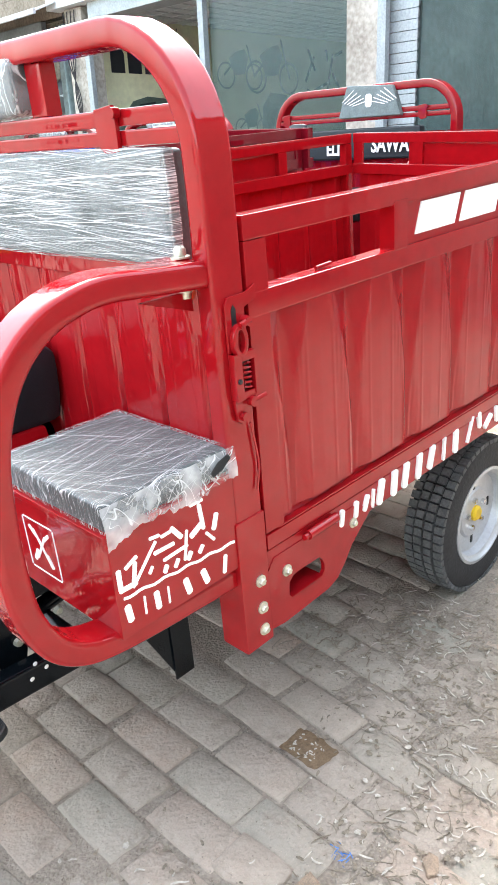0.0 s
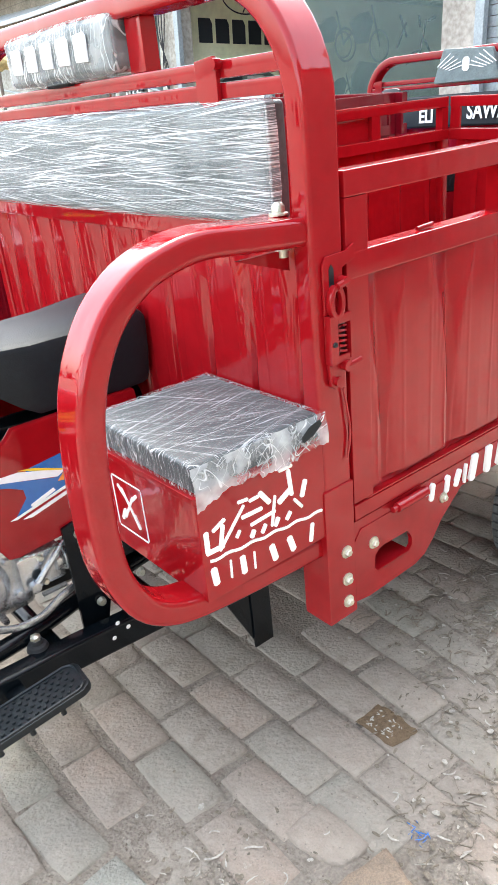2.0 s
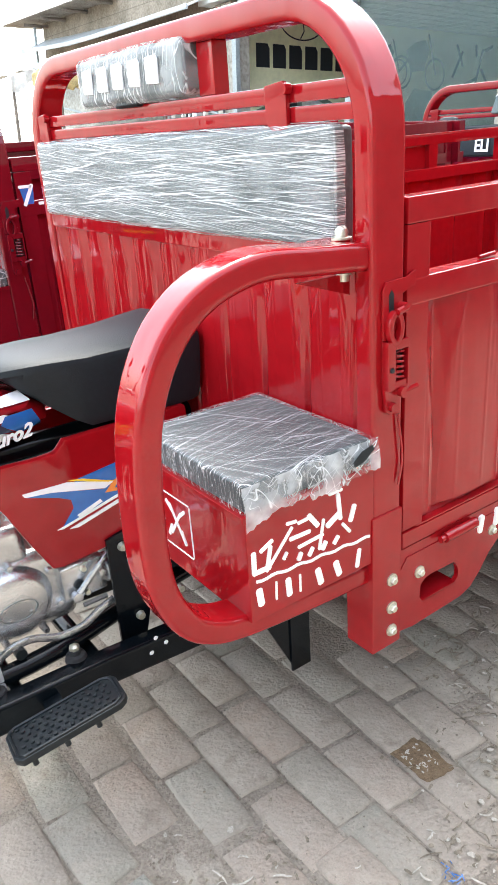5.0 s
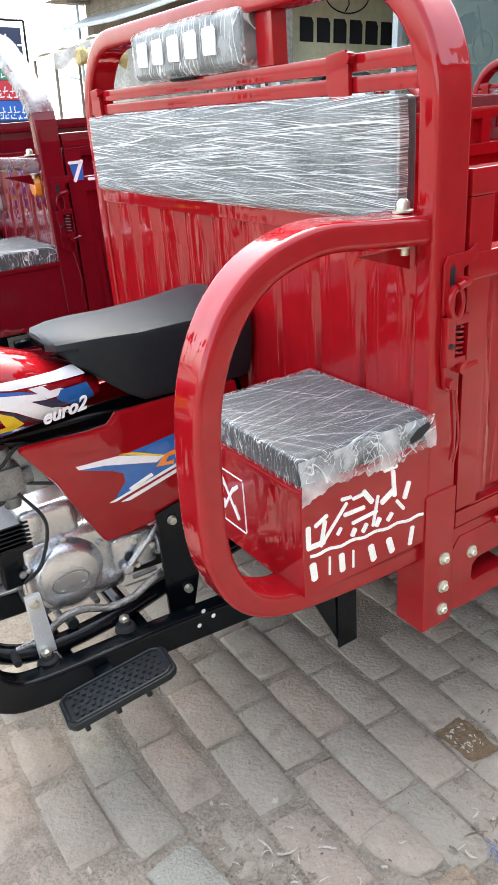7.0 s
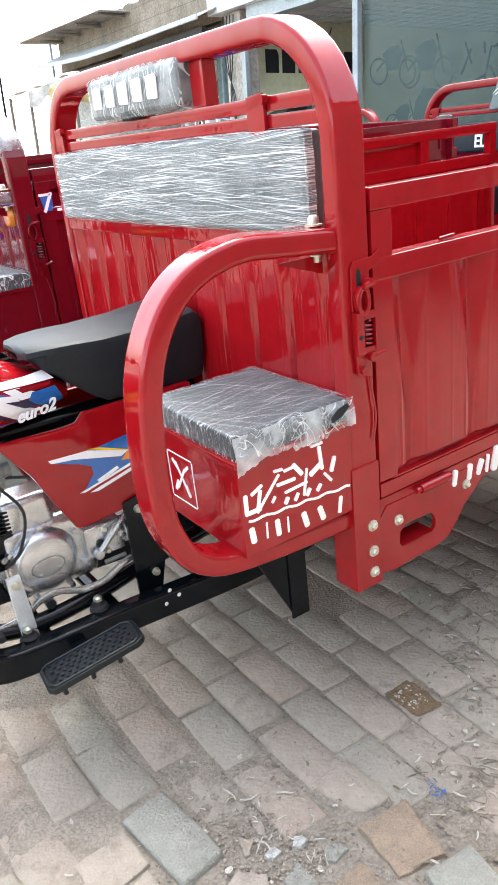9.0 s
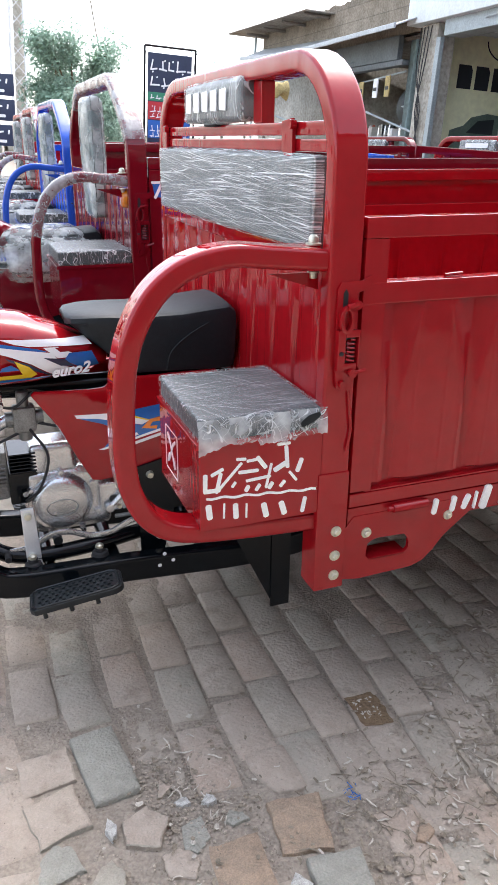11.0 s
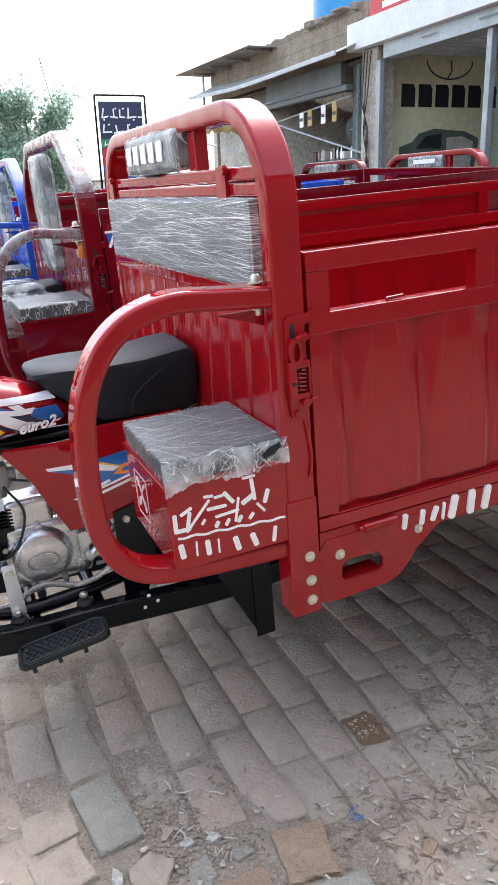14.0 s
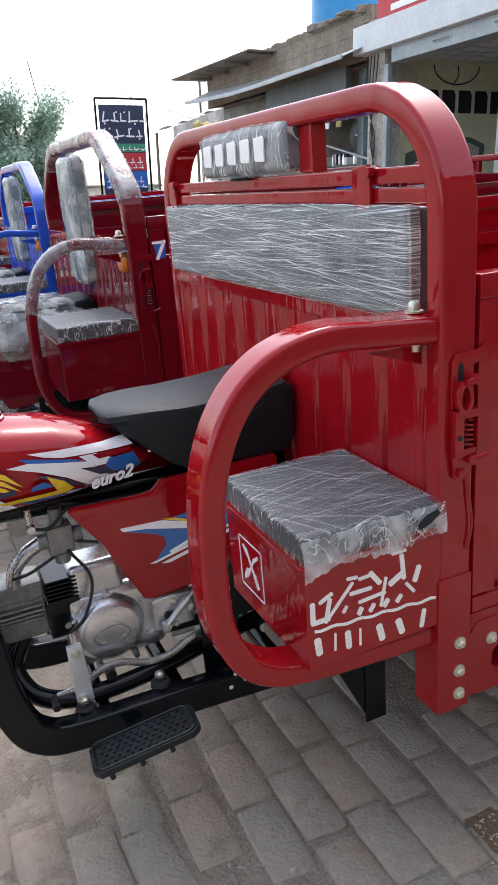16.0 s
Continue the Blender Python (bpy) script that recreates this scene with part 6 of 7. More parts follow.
part("lintel", box(FX - 0.02, FX + 0.12, 9.42, 12.4, 2.86, 2.94, 0.01), SLATE, aw)
part("strut", rod((FX + 0.05, 9.03, 1.93), (FX - 0.1, 11.85, 2.58), 0.018, 8), STEEL, aw)
part("strut", rod((FX + 0.05, 13.2, 2.1), (FX - 0.1, 16.5, 2.62), 0.018, 8), STEEL, aw)
ck = tagged(part("rolled_cloth", loft([[(3.74 + 0.77 * i / 16, 11.0 + 0.12 * math.cos(a), 2.49 + 0.01 * math.sin(i) + (0.11 + 0.03 * math.sin(i * 1.7)) * math.sin(a) + 0.02 * math.sin(3 * a + i)) for a in [2 * math.pi * q / 12 for q in range(12)]] for i in range(17)]), SACK), "yellowish rolled cloth hung on a rope", "cloth")
part("rope", sweep([(3.74 - 1.2, 11.0, 2.49 + 0.5), (3.74 + 0.1, 11.0, 2.49 + 0.12), (4.50 - 0.1, 11.0, 2.49 + 0.12), (FX + 0.05, 11.0, 2.49 + 0.55)], circle(0.006, 5)), STEEL, ck)
shelf = root("parts_rack", Matrix.Identity(4), "crowded rack of small spare parts", "rack")
rngs = random.Random(5)
for z in (0.5, 1.0, 1.45, 1.9):
    part("shelf", box(6.5, 6.9, 9.45, 12.2, z, z + 0.03), STEEL, shelf)
    for k in range(22):
        y = 9.5 + 0.12 * k
        part("spare_part", lathe([(0, 0), (0.04, 0), (0.04, 0.14), (0.02, 0.2), (0, 0.2)], (6.65, y, z + 0.03), "z", 8) if k % 3 else box(6.52, 6.75, y - 0.05, y + 0.05, z + 0.031, z + 0.15 + 0.15 * rngs.random(), 0.01), (D_WHITE, PLASTIC, CHROME, D_BLUE, CANVAS, PALECLOTH)[rngs.randrange(6)], shelf)
tagged(part("hanging_rail", rod((FX + 0.06, 9.42, 2.78), (FX + 0.06, 12.2, 2.62), 0.014, 6), STEEL), "thin steel rail across the shop mouth", "rail")
for k, y in enumerate((9.88, 10.25, 10.72, 11.02)):
    tg_ = tagged(part("hanging_packet", box(FX + 0.03, FX + 0.05, y - 0.07, y + 0.07, 2.45, 2.75 - 0.02 * k, 0.004), (SACK, D_WHITE)[k % 2]), "pale packet hung in the shop mouth", "packet", "hanging packets")
    part("packet_band", box(FX + 0.026, FX + 0.031, y - 0.05, y + 0.05, 2.55, 2.6), PLASTIC, tg_)
seat = root("office_chair", pose(5.4, 9.9, 0), "grey office chair under the awning", "chair")
part("backrest", pillow(-0.04, 0.04, -0.22, 0.22, 0.95, 1.55, 0.03, 0.02), GREYV, seat)
part("seat", pillow(-0.25, 0.25, -0.25, 0.25, 0.45, 0.53, 0.03, 0.02), GREYV, seat)
part("post", rod((0, 0, 0), (0, 0, 0.46), 0.04), STEEL, seat)
dish = tagged(part("wall_fan", lathe([(0, 0.0), (0.2, 0.04), (0.26, 0.1), (0.24, 0.1), (0.19, 0.055), (0, 0.02)], (FX + 0.25, 9.75, 2.32), "x", 24), GREYV), "grey wall fan dish on the shop side", "fan")
part("wall_arm", rod((FX + 0.27, 9.75, 2.32), (FX + 0.3, 9.40, 2.32), 0.02), STEEL, dish)
cab = root("wall_cables", Matrix.Identity(4), "loose black cables hanging down the pillar", "cable")
for k in range(4):
    part("cable", sweep(smooth_path([(FX - 0.02, 9.0 - 0.09 * k, 3.3), (FX - 0.05, 8.95 - 0.06 * k, 2.7), (FX - 0.04, 8.75 + 0.04 * k, 2.2), (FX - 0.03, 8.85 - 0.05 * k, 1.6), (FX - 0.02, 8.8, 1.2)], 5), circle(0.008, 6)), RUBBER, cab)
tagged(part("water_tank", lathe([(0, 0), (0.75, 0), (0.78, 0.1), (0.78, 2.3), (0.7, 2.5), (0.3, 2.65), (0, 2.65)], (8.2, 13.55, 3.302), "z", 28), TANKBLUE), "blue plastic water tank on a roof", "water tank")
rs = tagged(part("roof_sign", box(FX - 0.06, FX + 0.06, 5.0, 8.72, 3.702, 4.35, 0.01), SIGNRED), "red sign board standing on the shop roof", "sign")
part("sign_bar", box(FX - 0.067, FX - 0.06, 5.9, 8.4, 3.76, 3.84), D_WHITE, rs, "white bar in place of an address")

# ---------------------------------------------------------------- signs, poles, tree, far things
sg = root("street_sign", pose(0, 9.7, 0), "navy sign board with painted script on a steel frame", "sign")
part("sign_frame", join(rod((1.82, 0, 0), (1.82, 0, 2.76), 0.015, 6), rod((2.54, 0, 0), (2.54, 0, 2.76), 0.015, 6), rod((1.82, 0, 2.76), (2.54, 0, 2.76), 0.015, 6), rod((1.82, 0, 1.36), (2.54, 0, 1.36), 0.015, 6)), BLACKP, sg)
part("board", box(1.87, 2.49, 0.0, 0.03, 1.42, 2.68), NAVYB, sg)
part("board_band", box(1.875, 2.485, -0.004, 0.0, 2.08, 2.19), SIGNGRN, sg)
part("board_band", box(1.875, 2.485, -0.004, 0.0, 1.84, 2.07), SIGNRED, sg)
part("board_band", box(1.875, 2.485, -0.004, 0.0, 1.60, 1.83), SIGNBLU, sg)
rng = random.Random(8)
for z, n_, h in ((2.52, 4, 0.17), (2.32, 4, 0.15), (2.13, 5, 0.06), (1.97, 6, 0.10), (1.89, 4, 0.06), (1.72, 6, 0.10), (1.64, 4, 0.06), (1.51, 6, 0.06)):
    x = 1.90
    while x < 2.44:
        big = h > 0.12
        ln = (0.13 if big else 0.07) * rng.uniform(0.6, 1.3)
        th = 0.022 if big else 0.013
        items = [(x + ln / 2, z - 0.25 * h, ln, th, rng.uniform(-8, 12)), (x + ln * rng.uniform(0.1, 0.9), z + 0.05 * h, h * rng.uniform(0.5, 0.95), th * 0.9, rng.uniform(75, 105))]
        items += [(x + ln * rng.uniform(0.2, 0.8), z + h * rng.choice((-0.45, 0.4)), th * 1.2, th * 0.9, 45)]
        for q, item in enumerate(items):
            part("script_bar", strokes([item], "y", -0.008 - 0.0004 * q, -0.0045), D_WHITE, sg, "white bar in place of painted script")
        x += ln + 0.02

bs = root("banner_sign", pose(0, 14, 0), "small navy banner boards on a leaning pole", "sign")
part("pole", rod((0.08, 0.05, 0), (0.0, 0.05, 3.62), 0.045, 10), WOOD, bs)
for z0 in (1.35, 1.78, 2.2):
    part("board", box(-0.22, 0.42, 0.0, 0.03, z0, z0 + 0.36), NAVYB, bs)
    part("script_bars", strokes([(-0.1 + 0.13 * k, z0 + 0.24, 0.08, 0.03, 10 + 70 * (k % 2)) for k in range(4)] + [(0.12, z0 + 0.08, 0.26, 0.05, 0)], "y", -0.006, -0.001), D_WHITE, bs)
fp = root("flag_pole", pose(-0.03, 15, 0), "thin pole with a green and white flag", "flag pole")
part("pole", rod((0, 0, 0), (0, 0, 6.5), 0.015, 6), GALV, fp)
fl_v = [(0.45 * i / 8, 0.05 * math.sin(i * 0.9), 4.25 + 0.6 * j - 0.35 * i / 8 * 0.4) for j in (0, 1) for i in range(9)]
part("flag", bm_from(fl_v, [(i, i + 1, i + 10, i + 9) for i in range(8)]), SIGNGRN, fp)
lm = root("lattice_mast", pose(4.3, 60, 0), "tall galvanised lattice mast", "mast")
def lattice(w0, w1, h, n):
    bms = []
    for sx, sy in ((-1, -1), (1, -1), (1, 1), (-1, 1)):
        bms.append(rod((sx * w0, sy * w0, 0), (sx * w1, sy * w1, h), 0.07, 5))
    for i in range(n):
        a, b = i / n, (i + 1) / n
        wa, wb = w0 + (w1 - w0) * a, w0 + (w1 - w0) * b
        for sx, sy, tx, ty in ((-1, -1, 1, -1), (1, -1, 1, 1), (1, 1, -1, 1), (-1, 1, -1, -1)):
            bms.append(rod((sx * wa, sy * wa, h * a), (tx * wb, ty * wb, h * b), 0.035, 4))
            bms.append(rod((tx * wa, ty * wa, h * a), (sx * wb, sy * wb, h * b), 0.035, 4))
    return bms
part("lattice", join(*lattice(0.5, 0.4, 22, 22)), GALV, lm)
part("core_pole", sweep([(0.12, 0, 0), (0.12, 0, 22)], circle(1.0, 10), scale=[0.42, 0.24]), PLASTER, lm, "tapered concrete pole beside the lattice")
lp = root("bent_rod", pose(0, 30, 0), "thin bent rod standing up behind the tree", "rod")
part("rod", sweep(smooth_path([(4.95, 0, 0), (4.97, 0, 2.0), (4.93, 0, 3.7), (4.80, 0, 4.85), (4.66, 0, 5.6), (4.50, 0, 6.45)], 4), circle(0.022, 6)), WOOD, lp)
pyl = root("power_pylon", pose(0.3, 75, 0), "distant steel power pylon", "pylon")
part("lattice", join(*lattice(1.6, 0.25, 13, 9), *[rod((-s * 2.6, 0, z), (s * 0.2, 0, z), 0.09, 5) for z in (8.2, 9.6, 11.0) for s in (1, -1)]), GALV, pyl)
up = root("utility_pole", pose(-0.9, 40, 0), "far utility pole with cross arms", "utility pole")
part("pole", rod((0, 0, 0), (0, 0, 6.2), 0.12, 8), WOOD, up)
part("cross_arm", box(-1.0, 1.0, -0.06, 0.06, 4.6, 4.75), WOOD, up)
part("cross_arm", box(-0.9, 0.9, -0.06, 0.06, 3.4, 3.52), WOOD, up)
tn = root("canvas_stall", pose(-0.28, 14.5, 0), "orange canvas awning of a roadside stall", "stall")
cv_v = [(-0.95 + 1.0 * i / 6, -0.6 + 1.2 * j / 4, 2.1 + 0.06 * math.sin(i * 1.1 + j) - 0.38 * (1 - j / 4) - 0.03 * i) for j in range(5) for i in range(7)]
part("canvas", bm_from(cv_v, [(j * 7 + i, j * 7 + i + 1, (j + 1) * 7 + i + 1, (j + 1) * 7 + i) for j in range(4) for i in range(6)]), CANVAS, tn)
for x, y in ((-0.9, -0.55), (0.0, -0.55), (-0.9, 0.55), (0.0, 0.55)):
    part("stall_post", rod((x, y, 0), (x, y, 1.75), 0.03, 6), WOOD, tn)
tp = root("tarpaulin_stall", pose(4.05, 12.4, 0), "grey tarpaulin sunshade of a stall", "stall")
tv = [(-0.36 + 0.95 * i / 6, -0.5 + 1.2 * j / 4, 2.62 + 0.32 * i / 6 + 0.03 * math.sin(2 * i + j)) for j in range(5) for i in range(7)]
part("tarpaulin", bm_from(tv, [(j * 7 + i, j * 7 + i + 1, (j + 1) * 7 + i + 1, (j + 1) * 7 + i) for j in range(4) for i in range(6)]), PALECLOTH, tp)
part("valance", loft([[(-0.36 + 0.95 * i / 16, -0.51 + 0.03 * math.sin(i * 1.3), 2.61 + 0.32 * i / 16), (-0.36 + 0.95 * i / 16, -0.53 + 0.05 * math.sin(i * 1.3), 2.61 + 0.32 * i / 16 - 0.22 - 0.05 * math.sin(i * 0.9)), (-0.36 + 0.95 * i / 16, -0.522 + 0.05 * math.sin(i * 1.3), 2.61 + 0.32 * i / 16 - 0.22 - 0.05 * math.sin(i * 0.9)), (-0.36 + 0.95 * i / 16, -0.502 + 0.03 * math.sin(i * 1.3), 2.61 + 0.32 * i / 16)] for i in range(17)]), PALECLOTH, tp, "ragged hanging edge of the tarpaulin")
for x, y in ((-0.3, -0.4), (-0.3, 0.6), (0.5, -0.4), (0.5, 0.6)):
    part("stall_post", rod((x, y, 0), (x, y, 2.6 if x < 0 else 2.86), 0.025, 6), WOOD, tp)


def tree(name, x, y, h, spread, seed, label):
    rg = random.Random(seed)
    tr_ = root(name, pose(x, y, 0), label, "tree")
    limbs = [sweep(smooth_path([(0, 0, 0), (0.1, 0.05, h * 0.25), (0.0, 0.1, h * 0.5), (0.15, 0.0, h * 0.75)], 4), circle(1, 9), scale=[0.16 - 0.0085 * i for i in range(13)])]
    tips = []
    for k in range(20):
        a, z0 = rg.uniform(0, 6.28), h * rg.uniform(0.25, 0.68)
        r = spread * rg.uniform(0.5, 1.0)
        tip = Vector((r * math.cos(a), r * math.sin(a), min(h * 0.98, z0 + h * rg.uniform(0.12, 0.4))))
        limbs.append(sweep([(0.05, 0.05, z0), tuple(Vector((0.05, 0.05, z0)).lerp(tip, 0.5) + Vector((0, 0, -0.08))), tuple(tip)], circle(1, 6), scale=[0.05, 0.03, 0.012]))
        tips += [tip, Vector((0.05, 0.05, z0)).lerp(tip, 0.65), Vector((0.05, 0.05, z0)).lerp(tip, 0.85)]
    for k in range(26):        # inner twigs that fill the dome
        a, r, e = rg.uniform(0, 6.28), spread * rg.random() ** 0.5 * 0.95, rg.uniform(0.30, 0.95)
        tips.append(Vector((r * math.cos(a), r * math.sin(a), h * (e - 0.22 * (r / spread) ** 2))))
    part("trunk", join(*limbs), BARK, tr_)
    vs, fs = [], []
    for tip in tips:
        cr = spread * rg.uniform(0.2, 0.42)
        for k in range(430):
            d = Vector((rg.gauss(0, 1), rg.gauss(0, 1), rg.gauss(0, 0.8))).normalized() * cr * rg.random() ** 0.5
            c = tip + d
            u = Vector((rg.gauss(0, 1), rg.gauss(0, 1), rg.gauss(0, 1))).normalized()
            v = u.orthogonal().normalized()
            s = rg.uniform(0.035, 0.085) * spread / 1.6
            b = len(vs)
            vs += [c - u * s, c + v * s * 0.45, c + u * s, c - v * s * 0.45]
            fs.append((b, b + 1, b + 2, b + 3))
    me = bpy.data.meshes.new("crown")
    me.from_pydata([tuple(v) for v in vs], [], fs)
    me.materials.append(LEAF)
    o = new("crown", me)
    o.parent = tr_


tree("tree", 3.06, 25, 4.5, 1.6, 3, "green tree with a loose uneven crown, haze in its colour")
tree("bush_tree", -1.2, 21, 2.6, 1.1, 5, "green roadside bush, haze in its colour")
tree("bush_tree", 4.3, 16.5, 1.9, 0.5, 6, "small shrub beside a stall, haze in its colour")
for k, (x, w_, h) in enumerate(((-9, 7, 2.2), (0.5, 6, 1.9), (8, 8, 2.4), (18, 9, 2.6))):
    hb_ = root("far_house", pose(x, 70, 0), "hazy low flat-roofed house far off", "house", "far houses")
    part("wall", box(-w_ / 2, w_ / 2, 0, 6, 0, h), PLASTER, hb_)
    part("roof", box(-w_ / 2 - 0.2, w_ / 2 + 0.2, -0.2, 6.2, h, h + 0.2), FLOORC, hb_)
    for q in range(3):
        # dark teal panes stand in for unlit rooms
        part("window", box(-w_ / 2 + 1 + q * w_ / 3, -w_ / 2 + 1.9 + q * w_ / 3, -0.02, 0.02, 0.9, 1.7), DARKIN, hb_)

# ---------------------------------------------------------------- brick paving
pav = root("pavement", Matrix.Identity(4), "brick paving laid in staggered courses with sandy joints", "pavement", "", "structure")
BW, BL = 0.1225, 0.235


def worn_brick(k, hx=0.0585, hy=0.1125):
    """A brick with an uneven, rubbed outline: sides, a rounded arris and a slightly dished top."""
    rg = random.Random(k)
    per = [(-1, -1), (-0.3, -1), (0.35, -1), (1, -1), (1, -0.35), (1, 0.3), (1, 1), (0.3, 1), (-0.35, 1), (-1, 1), (-1, 0.35), (-1, -0.3)]
    chip = rg.randrange(12) if k >= 8 else -1
    rings = []
    for inset, z in ((0.0, -0.055), (0.0, -0.011), (0.0025, -0.0032), (0.0075, 0.0)):
        ring = []
        for q, (u, v) in enumerate(per):
            wob = 0.003 * noise.noise(Vector((u * 1.7 + k * 3.3, v * 1.9, k)))
            corner = 0.002 if abs(u) == 1 and abs(v) == 1 else 0.0
            cut = (0.022 if q == chip else 0.0) + (0.010 if chip >= 0 and abs((q - chip + 6) % 12 - 6) == 1 else 0.0)
            ring.append((u * (hx - inset - wob) - math.copysign(corner + cut, u) * (abs(u) == 1), v * (hy - inset - wob) - math.copysign(corner + cut, v) * (abs(v) == 1),
                         z + (0.0012 * noise.noise(Vector((u * 2, v * 2, k * 1.3))) if z > -0.01 else 0)))
        rings.append(ring)
    bm = loft(rings)
    wear(bm, 1.0)
    me = bpy.data.meshes.new("brick")
    bm.to_mesh(me)
    bm.free()
    me.materials.append(BRICK)
    return me


variants = [worn_brick(k) for k in range(13)]
rg = random.Random(12)
rest_v, rest_f = [], []
count = 0
SLIP = {-6: 0.06, -5: 0.095, -4: 0.05, -3: 0.06, -2: 0.025, -1: -0.045, 0: 0.02, 2: 0.02}      # how far a course is pushed along
HOLES = {-6: (-0.25, 0.2), -5: (-0.30, 0.14), -4: (-0.35, 0.08), -3: (-0.45, -0.12), -2: (-0.5, -0.02), -1: (-0.6, -0.25), 1: (-0.02, 0.13)}
for i in range(-52, 48):
    for j in range(-12, 26):
        y = 0.083 + BL * (j + (0.5 if i % 2 else 0.0)) + 0.010 * math.sin(i * 0.7) + SLIP.get(i, 0.0)
        fan = math.tan(radians(5)) * max(0.0, min(1.0, i / 2)) - math.tan(radians(7)) * max(0.0, min(1.0, (-3 - i) / 2))
        yb = max(-0.6, min(0.3, y))
        x = 0.108 + BW * i + fan * (yb - 0.08)
        near = -0.95 < x < 1.25 and -0.55 < y < 1.25
        loose = max(0.0, min(1.0, (-0.15 - y - 1.1 * max(0, x + 0.10)) / 0.2)) if x < 0.5 else 0.12 * max(0.0, min(1.0, (0.3 - y) / 0.3))
        gone = i in HOLES and HOLES[i][0] < y < HOLES[i][1]
        skip = rg.random() < 0.08 * loose
        z, tilt, turn = rg.gauss(-0.0002, 0.0019 + 0.004 * loose) - (0.010 if rg.random() < 0.05 else 0), 0.22 + 2.6 * loose, rg.gauss(0, 0.9 + 4 * loose) - math.degrees(math.atan(fan)) * (-0.6 < y < 0.35)
        m = pose(x + rg.gauss(0, 0.0016 + 0.008 * loose), y + rg.gauss(0, 0.007 + 0.012 * loose), z, rg.gauss(0, tilt * 0.5), rg.gauss(0, tilt), turn)
        me = rg.choice(variants[:8] if rg.random() > 0.16 + 0.5 * loose else variants[8:])
        if gone or skip:
            continue
        if near and count < 296:
            count += 1
            ob = new("brick", me)
            ob.parent = pav
            ob.matrix_basis = m
        else:
            b0 = len(rest_v)
            h = [(sx * 0.057, sy * 0.112, z) for z in (-0.05, 0.0) for sx, sy in ((-1, -1), (1, -1), (1, 1), (-1, 1))]
            rest_v += [tuple(m @ Vector(p)) for p in h]
            rest_f += [tuple(b0 + q for q in f) for f in ((4, 5, 6, 7), (0, 1, 5, 4), (1, 2, 6, 5), (2, 3, 7, 6), (3, 0, 4, 7))]
# three bricks that stand apart: one proud of its hole, two halves
for me, m in ((variants[2], pose(-0.513, 0.060, 0.014, 1.5, -1.0, 8)), (worn_brick(31, 0.057, 0.075), pose(-0.113, -0.080, 0.004, 1, -1, 3))):
    ob = new("brick", me)
    ob.parent, ob.matrix_basis = pav, m
    if me is variants[2]:
        ob.material_slots[0].link = "OBJECT"
        ob.material_slots[0].material = SAGE
me = bpy.data.meshes.new("far_bricks")
me.from_pydata(rest_v, [], rest_f)
me.materials.append(BRICK)
o = new("far_bricks", me)
o.parent = pav
tagged(o, "paving bricks further off", kind="stuff")
damp = bmesh.new()
edge = []
corners = [(0.176, 0.104), (0.266, 0.108), (0.270, 0.045), (0.265, -0.02), (0.22, -0.020), (0.180, -0.010)]
for q, (p0, p1) in enumerate(zip(corners, corners[1:] + corners[:1])):
    for k in range(6):
        s = k / 6
        edge.append(damp.verts.new((p0[0] + (p1[0] - p0[0]) * s + 0.006 * noise.noise(Vector((q * 3 + k, 0.5, 0))), p0[1] + (p1[1] - p0[1]) * s + 0.006 * noise.noise(Vector((0.3, q * 3 + k, 0))), 0.0012)))
hub = damp.verts.new((sum(p[0] for p in corners) / 6, sum(p[1] for p in corners) / 6, 0.0035))
for q in range(len(edge)):
    damp.faces.new((edge[q], edge[(q + 1) % len(edge)], hub))
bmesh.ops.recalc_face_normals(damp, faces=damp.faces[:])
tagged(part("damp_sand", damp, DAMP), "patch of brown damp sand in a brick's hole", "sand", kind="stuff")


# loose rubble and litter
def scrap(name, n, area, size, material, label, flat=0.25, seed=1, long=1.0, zlift=0.0):
    rg = random.Random(seed)
    vs, fs = [], []
    for k in range(n):
        x0, x1, y0, y1 = rg.choice(area)
        c = Vector((rg.uniform(x0, x1), rg.uniform(y0, y1), zlift))
        s = size * rg.uniform(0.35, 1.2)
        a = rg.uniform(0, 6.28)
        u, v = Vector((math.cos(a), math.sin(a), rg.uniform(-0.15, 0.2))), Vector((-math.sin(a), math.cos(a), rg.uniform(-0.2, 0.2)))
        w_ = Vector((0, 0, 1))
        b = len(vs)
        ring = [(-1, -0.6), (0.2, -1), (1, -0.4), (0.8, 0.7), (-0.5, 1)]
        jit = [(p * s * long * rg.uniform(0.7, 1), q * s * rg.uniform(0.6, 1) / long) for p, q in ring]
        for h, f in ((0, 1.0), (0.7, 0.95), (1, 0.6)):
            vs += [c + u * (p * f) + v * (q * f) + w_ * (h * s * flat * 2) for p, q in jit]
        fs += [tuple(b + 10 + q for q in range(5))] + [(b + 5 * h + q, b + 5 * h + (q + 1) % 5, b + 5 * h + 5 + (q + 1) % 5, b + 5 * h + 5 + q) for h in (0, 1) for q in range(5)]
    me = bpy.data.meshes.new(name)
    me.from_pydata([tuple(v) for v in vs], [], fs)
    me.materials.append(material)
    return tagged(new(name, me), label, name.split("_")[-1], kind="stuff")


